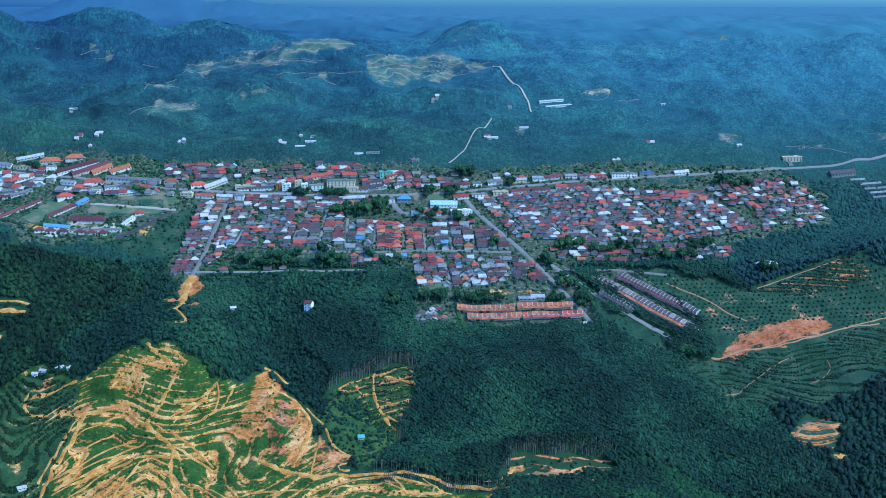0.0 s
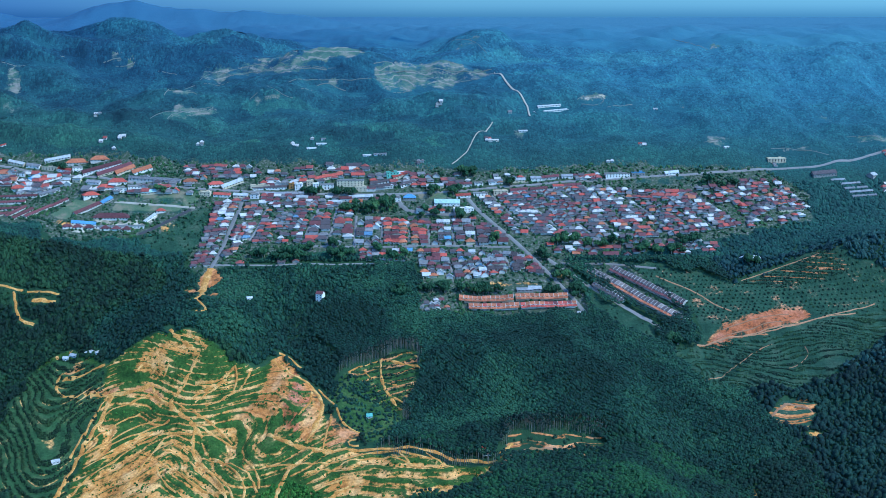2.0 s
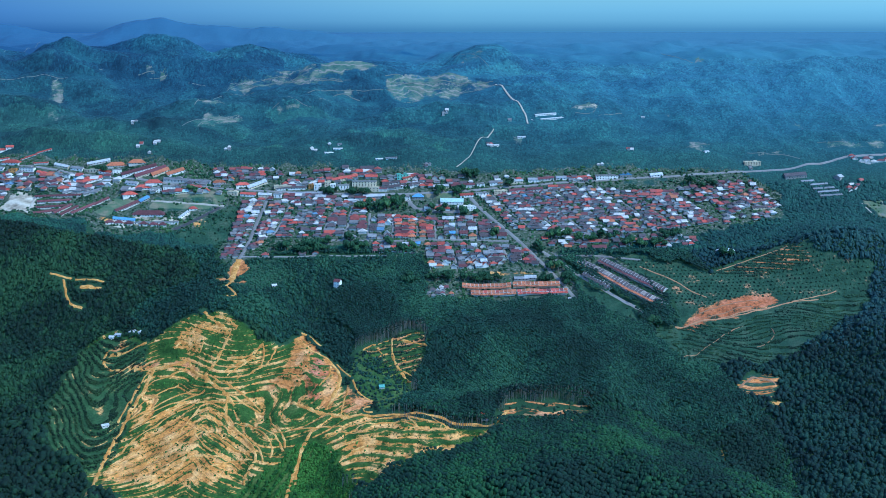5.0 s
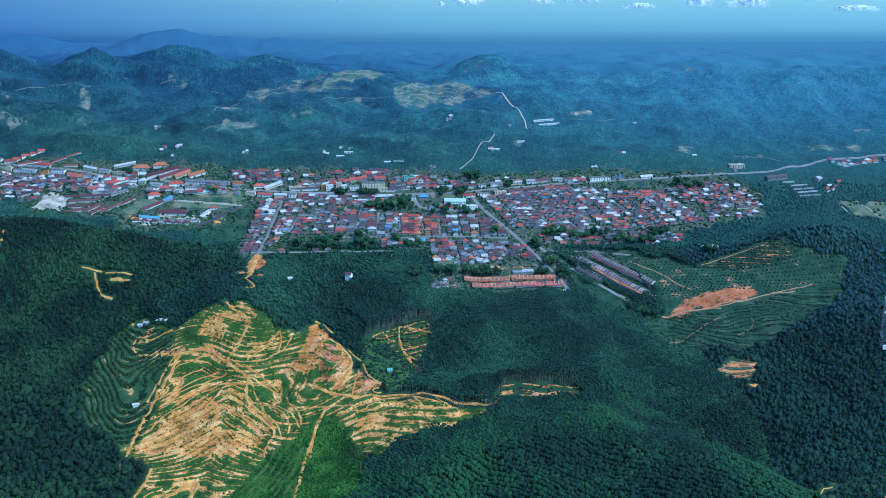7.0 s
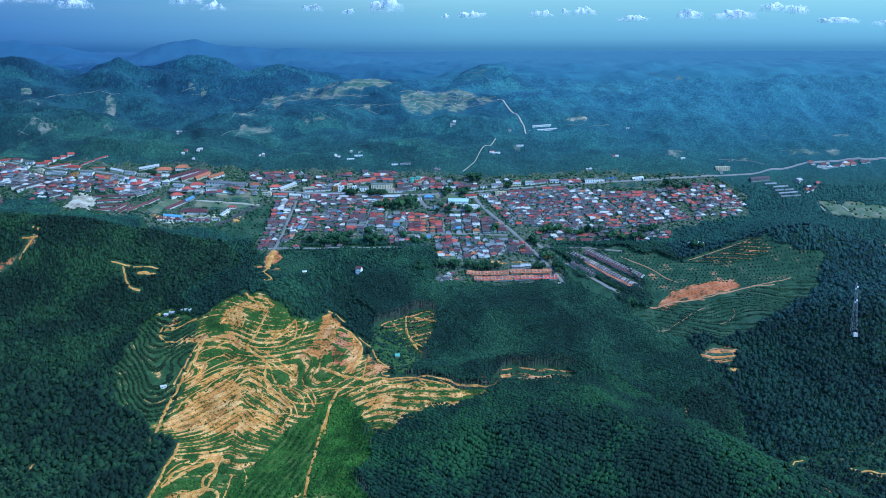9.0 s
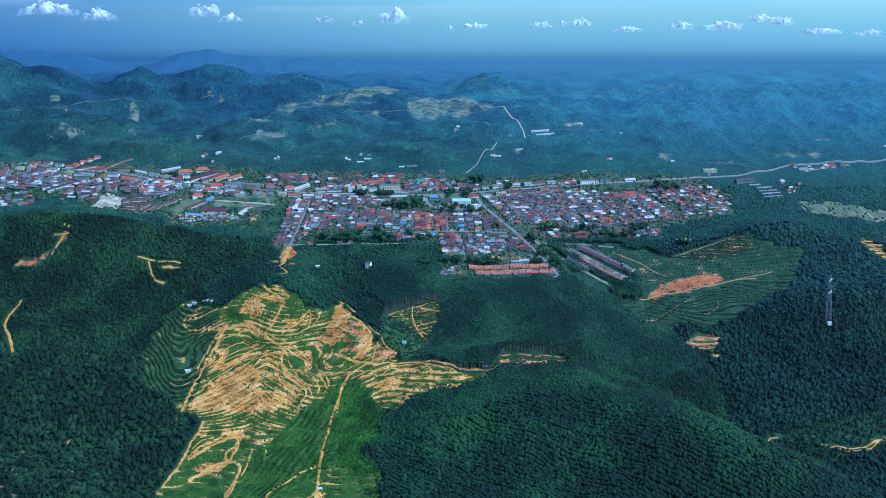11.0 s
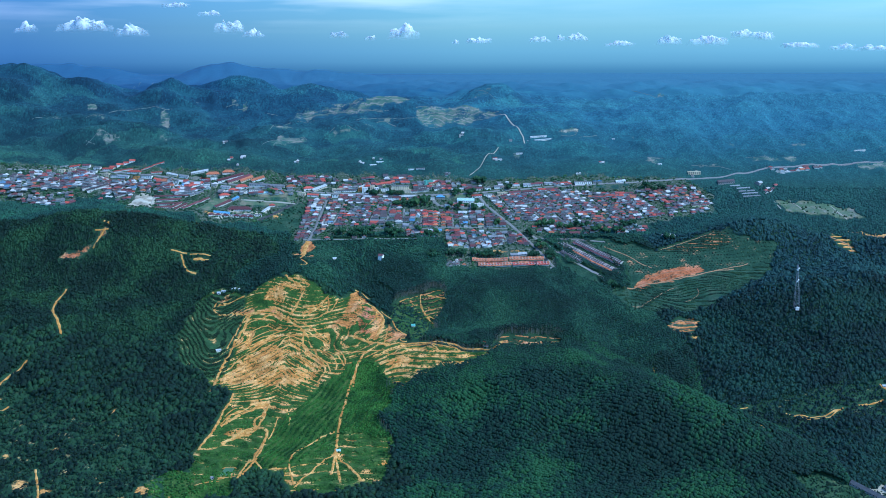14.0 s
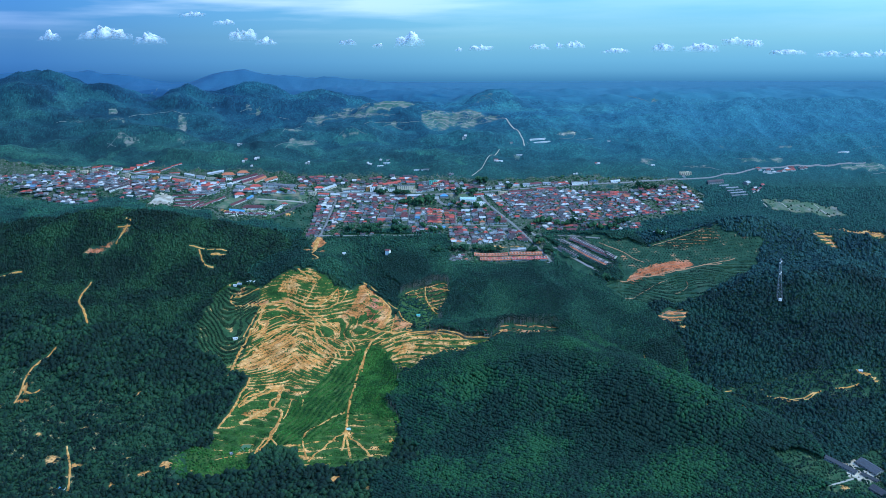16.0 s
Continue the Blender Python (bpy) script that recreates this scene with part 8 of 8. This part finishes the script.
def pond(name, pts, colour, label):
    """Still water in a shallow hollow."""
    m, n, l, b = material(name + "_water")
    silt = noise_node(n, l, 0.3, 3)
    l.new(ramp_node(n, l, silt.outputs["Fac"], [(0.3, tuple(c * 0.8 for c in colour)), (0.7, colour)]).outputs[0], b.inputs["Base Color"])
    b.inputs["Roughness"].default_value = 0.35
    bm = bmesh.new()
    z = max(float(terraced(np.array([p[0]]), np.array([p[1]]))[0]) for p in pts) + 0.3
    top = [bm.verts.new((*p, z)) for p in pts]
    bm.faces.new(top)
    low = bmesh.ops.extrude_face_region(bm, geom=bm.faces[:])
    bmesh.ops.translate(bm, verts=[v for v in low["geom"] if isinstance(v, bmesh.types.BMVert)], vec=(0, 0, -8))
    me = bpy.data.meshes.new("pond")
    bm.to_mesh(me)
    bm.free()
    me.materials.append(m)
    tagged(new("pond", me), label, "pond", kind="structure")


pond("green", POND, (0.09, 0.2, 0.085), "small green fish pond below the plantation")
pond("muddy", ORANGE_POND, (0.34, 0.19, 0.07), "muddy orange pond beside the track")

# ---- trees of the town ----
def tree_kind(seed, wide, high):
    r = random.Random(seed)
    ob = empty_at("tree")
    bm = bmesh.new()
    bmesh.ops.create_cone(bm, cap_ends=True, segments=7, radius1=0.3, radius2=0.14, depth=high * 0.8, matrix=pose(0, 0, high * 0.3))
    for k in range(4):
        a = k * 1.6 + seed
        bar(bm, (0, 0, high * 0.42), (wide * 0.45 * math.cos(a), wide * 0.45 * math.sin(a), high * 0.72), 0.14)
    part("trunk", bm, M_BARK, ob)
    v, f = CLUMP
    vs, fs = [], []
    for k in range(34):
        d = Vector((r.gauss(0, 1), r.gauss(0, 1), r.gauss(0.2, 0.8))).normalized() * r.uniform(0.55, 1.0)
        s = r.uniform(0.22, 0.42) * wide
        c = Vector((d.x * wide * 0.8, d.y * wide * 0.8, high * 0.75 + d.z * high * 0.3))
        fs.append(f + len(v) * k)
        vs.append(np.array(c) + v * s * np.array([[r.uniform(0.7, 1.25)] for _ in v]))
    me = sheet_mesh("crown", np.vstack(vs), np.vstack(fs), [M_TOWNLEAF], False)
    crown = new("crown", me)
    crown.parent = ob
    return tagged(ob, "broad dark green shade tree between the houses", "tree", "trees of the town")


M_TOWNLEAF = leaf_material("town_leaves", (0.012, 0.05, 0.022), (0.022, 0.075, 0.032), (0.05, 0.12, 0.04), 0.05)
TREES = [tree_kind(3, 2.6, 5.5), tree_kind(11, 2.0, 5.0), tree_kind(23, 3.1, 6.4)]
FIRST = [True, True, True]


def grove_at(x, y, a, b, count):
    for _ in range(count):
        u, w = random.uniform(0, 6.28), math.sqrt(random.random())
        px, py = x + a * w * math.cos(u), y + b * w * math.sin(u)
        k = random.randrange(3)
        m = pose(px, py, float(ground_z(px, py)) - 0.2, 0, 0, random.uniform(0, 360)) @ Matrix.Scale(random.uniform(0.75, 1.25), 4)
        if FIRST[k]:
            TREES[k].matrix_basis, FIRST[k] = m, False
        else:
            copy_thing(TREES[k], m @ Matrix.Scale(1 / TREES[k].scale[0], 4))


grove_at(-8.8, 771.6, 11, 3, 16)
grove_at(24.4, 774.7, 17, 3, 20)
grove_at(-30.7, 766, 7, 5, 10)
grove_at(74.3, 773.6, 5, 3, 5)
grove_at(-70.7, 809.5, 6, 3, 6)
grove_at(-101.8, 813.2, 5, 3, 5)
grove_at(126.8, 821.8, 8, 3, 6)
grove_at(177.3, 821.3, 10, 3, 7)
grove_at(50, 881.2, 5, 3, 4)
grove_at(-9.8, 872.9, 4, 3, 4)
grove_at(-75.5, 853, 7, 3, 6)
grove_at(-57.8, 855.1, 15, 6, 26)
grove_at(-43.5, 862.3, 6, 4, 8)
grove_at(-11, 870.1, 3, 3, 4)
grove_at(7, 872.6, 7, 3, 7)
grove_at(-100.4, 871.5, 11, 3, 8)
grove_at(14.7, 846.9, 9, 3, 9)
grove_at(-18.7, 849.8, 3, 3, 3)
grove_at(-112.4, 805.2, 15, 4, 22)
grove_at(-78.1, 806.2, 7, 4, 10)
grove_at(-32.1, 806.1, 9, 3, 10)
grove_at(84.1, 822.9, 12, 3, 14)
grove_at(152.6, 812.5, 23, 3, 14)
grove_at(106.9, 817.9, 9, 3, 7)
grove_at(18.3, 891.1, 8, 3, 8)
grove_at(69.3, 806.5, 4, 4, 8)
grove_at(81.1, 788.7, 4, 6, 8)
grove_at(90.3, 774.6, 3, 6, 8)
grove_at(213.2, 881.8, 12, 4, 9)
grove_at(-79.3, 870.2, 10, 3, 8)
grove_at(-135.4, 805.8, 6, 3, 5)
grove_at(-86.8, 817.5, 8, 3, 4)
grove_at(37.4, 822.9, 6, 3, 5)
grove_at(-5.6, 851.2, 8, 3, 5)
grove_at(-304.5, 900, 5, 3, 6)
grove_at(-218.5, 872, 6, 3, 4)
grove_at(219.2, 800.7, 4, 3, 5)
grove_at(149.9, 730.4, 6, 4, 9)
grove_at(-47.9, 814.2, 5, 3, 3)

# shrubs and small trees in yards, past counting
x, y = spread(-640, 300, 745, 930, 2.5, 0.45)
keep = (inside("town", x, y) | inside("brown_row", x, y)) & outside(x, y, "school_field", "school_lawn", "north_lawn", "pitch", "east_pitch", "small_lawn", "corner_lawn", "pit") & clear_of_roads(x, y, 0.8)
for sx, sy, r in SITES:
    keep &= (x - sx) ** 2 + (y - sy) ** 2 > (0.62 * min(r, 6)) ** 2
patchy = np.sin(x / 19 + 1.5 * np.sin(y / 23)) * np.sin(y / 15 + 1.2 * np.sin(x / 27))
keep &= rng.random(len(x)) < np.where(patchy > 0.05, 0.8, 0.42)
canopy("yard_trees", "shrubs and small trees filling the yards", CLUMP, x[keep], y[keep], rng.uniform(0.6, 1.5, keep.sum()), 0.5, M_TOWNLEAF, 0.5, 0.7)

# ---- plantings on the cleared slopes ----
def along_steps(areas, step, jitter, share, sharp, close=1.0):
    """Places on the terrace treads."""
    xs, ys = [], []
    for area in areas:
        pts = np.array(AREAS[area])
        u, w = spread(pts[:, 0].min(), pts[:, 0].max(), pts[:, 1].min(), pts[:, 1].max(), step, jitter)
        k = inside(area, u, w) & (np.cos(step_height(u, w) * STEP * close + 4.5) > sharp) & (rng.random(len(u)) < share)
        xs.append(u[k])
        ys.append(w[k])
    x, y = np.concatenate(xs), np.concatenate(ys)
    k = clear_of_roads(x, y, 0.8)
    return x[k], y[k]


x, y = along_steps(("palm_slope",), 0.95, 0.3, 0.95, 0.45)
canopy("oil_palms", "rows of dark oil palms on narrow terraces", CLUMP, x, y, rng.uniform(0.45, 0.85, len(x)), 0.4, M_OILPALM, 0.45)
x, y = along_steps(("terraces", "upper_terraces", "small_clearing"), 0.95, 0.3, 0.9, 0.35, 1.9)
canopy("young_palms", "young palms along the curved terraces", CLUMP, x, y, rng.uniform(0.4, 0.75, len(x)), 0.3, M_PALM, 0.45)
pts = np.array(AREAS["lush_valley"])
x, y = spread(pts[:, 0].min(), pts[:, 0].max(), pts[:, 1].min(), pts[:, 1].max(), 1.2, 0.4)
lane = (x * 0.921 + y * -0.389) + 1.5 * np.sin(y / 21)
k = inside("lush_valley", x, y) & clear_of_roads(x, y, 0.8) & (np.sin(lane * 1.25) > np.where(x < -101, 0.3, -0.75))
x, y = x[k], y[k]
canopy("bushes", "bright green bushes in dense rows", CLUMP, x, y, rng.uniform(0.6, 1.1, len(x)), 0.7, M_BUSH, 0.4)
x, y = along_steps(("clearing",), 1.5, 0.45, 0.3, -0.6)
k = outside(x, y, "palm_slope", "lush_valley", "pond_bed")
canopy("scrub", "scattered low scrub on bare terraces", TUFT, x[k], y[k], 0.25 + 0.7 * rng.random(k.sum()) ** 2.5, 0.1, M_BUSH, 0.45)
x, y = along_steps(("low_field", "fork_field"), 1.5, 0.45, 0.6, 0.0)
k = outside(x, y, "pond_bed")
x, y = x[k], y[k]
canopy("bushes", "bright green bushes strewn over the lower field", CLUMP, x, y, rng.uniform(0.3, 0.8, len(x)), 0.2, M_BUSH, 0.4)
pts = np.array(AREAS["grove"])
x, y = spread(pts[:, 0].min(), pts[:, 0].max(), pts[:, 1].min(), pts[:, 1].max(), 3.4, 0.14)
k = inside("grove", x, y) & clear_of_roads(x, y, 1)
canopy("orchard", "young trees planted in straight lines on grass", CLUMP, x[k], y[k], rng.uniform(0.5, 0.95, k.sum()), 0.4, M_PALM, 0.45)
for area in ("green_gap", "low_meadow", "waste_ground", "meadow_west", "verge", "scar_ground", "meadow_right", "yard_right"):
    pts = np.array(AREAS[area])
    x, y = spread(pts[:, 0].min(), pts[:, 0].max(), pts[:, 1].min(), pts[:, 1].max(), 1.7 if area in ("waste_ground", "green_gap", "low_meadow", "yard_right") else 4.0, 0.48)
    k = inside(area, x, y) & clear_of_roads(x, y, 1) & (rng.random(len(x)) < (0.8 if area == "waste_ground" else 0.45))
    k &= off_patches(x, y, SCARS)
    if k.any():
        canopy("bushes", "scattered bushes on rough grass", CLUMP, x[k], y[k], rng.uniform(0.5, 1.4, k.sum()), 0.4, M_SUNLIT if area == "waste_ground" else M_BUSH if area == "low_meadow" else M_SUNLIT if area == "green_gap" else M_PALM, 0.4)

# ---- clouds ----
M_CLOUD, cn, cl, cb = material("cloud")
cb.inputs["Base Color"].default_value, cb.inputs["Roughness"].default_value = (0.96, 0.96, 0.96, 1), 1.0
cb.inputs["Specular IOR Level"].default_value = 0.0
c_noise = noise_node(cn, cl, 0.12, 6)
c_thin = ramp_node(cn, cl, c_noise.outputs["Fac"], [(0.32, (0.05, 0.05, 0.05)), (0.64, (0.95, 0.95, 0.95))])
c_thick = cn.new("ShaderNodeAttribute")
c_thick.attribute_name = "thick"
cl.new(math_node(cn, cl, "MULTIPLY", c_thin.outputs[0], c_thick.outputs["Fac"]), cb.inputs["Alpha"])


def cloud_at(x, y, z, wide, high):
    """A small cumulus with a frayed edge and a flat base."""
    wide, high = wide * 1.08, high * 1.3
    bm = bmesh.new()
    bmesh.ops.create_icosphere(bm, subdivisions=5, radius=1)
    thick = []
    lumps = [(u, random.uniform(-0.5, 0.5), random.uniform(0.2, 0.46), random.uniform(0.55, 1.0) * (1 - 0.55 * abs(u))) for u in (random.uniform(-0.8, 0.8) for _ in range(11))]
    for v in bm.verts:
        d = v.co.copy()
        top = max(h * math.sqrt(max(0.0, 1 - ((d.x - u) / w) ** 2 - ((d.y - s) / w) ** 2)) for u, s, w, h in lumps)
        q = Vector((d.x * wide, d.y * wide * 0.5, z)) / high
        fray = 1 + 0.3 * noise.noise(q * 1.5) + 0.16 * noise.noise(q * 4)
        v.co = Vector((d.x * wide * fray, d.y * wide * 0.5 * fray, high * (1.5 * top * fray + 0.1 * d.z if d.z > 0 else 0.12 * d.z * fray)))
        thick.append(min(1.0, 0.1 + 1.9 * top * (1 - d.x * d.x)) * min(1.0, 0.1 + 4 * d.z) if d.z > 0 else 0.06)
    for f in bm.faces:
        f.smooth = True
    me = bpy.data.meshes.new("cloud")
    bm.to_mesh(me)
    bm.free()
    me.materials.append(M_CLOUD)
    me.attributes.new("thick", "FLOAT", "POINT").data.foreach_set("value", np.array(thick, np.float32))
    ob = new("cloud", me)
    ob.location = (x, y, z)
    tagged(ob, "small white fair-weather cloud over the horizon", "cloud", "clouds")


cloud_at(-580, 1100, 425, 15.5, 7.0)
cloud_at(-502, 1100, 426, 34.8, 9.3)
cloud_at(-439, 1100, 420, 21.6, 7.7)
cloud_at(-311, 1100, 424, 20.0, 10.0)
cloud_at(-280, 1100, 418, 13.9, 5.4)
cloud_at(-168, 1100, 417, 12.3, 4.6)
cloud_at(-127, 1100, 413, 6.9, 3.8)
cloud_at(-85, 1100, 415, 20.7, 10.7)
cloud_at(-17, 1100, 408, 4.6, 3.1)
cloud_at(12, 1100, 409, 15.3, 4.6)
cloud_at(92, 1100, 410, 13.7, 4.6)
cloud_at(118, 1100, 412, 6.1, 3.8)
cloud_at(140, 1100, 412, 13.7, 5.3)
cloud_at(194, 1100, 405, 16.8, 3.8)
cloud_at(257, 1100, 407, 16.7, 6.8)
cloud_at(308, 1100, 406, 25.8, 6.8)
cloud_at(357, 1100, 415, 19.7, 6.8)
cloud_at(380, 1100, 412, 12.1, 6.1)
cloud_at(425, 1100, 402, 22.7, 4.5)
cloud_at(478, 1100, 399, 15.1, 5.3)
cloud_at(517, 1100, 398, 19.7, 4.5)
cloud_at(549, 1100, 399, 12.1, 4.5)
cloud_at(-380, 1100, 456, 16.9, 3.8)
cloud_at(-334, 1100, 445, 13.8, 4.6)
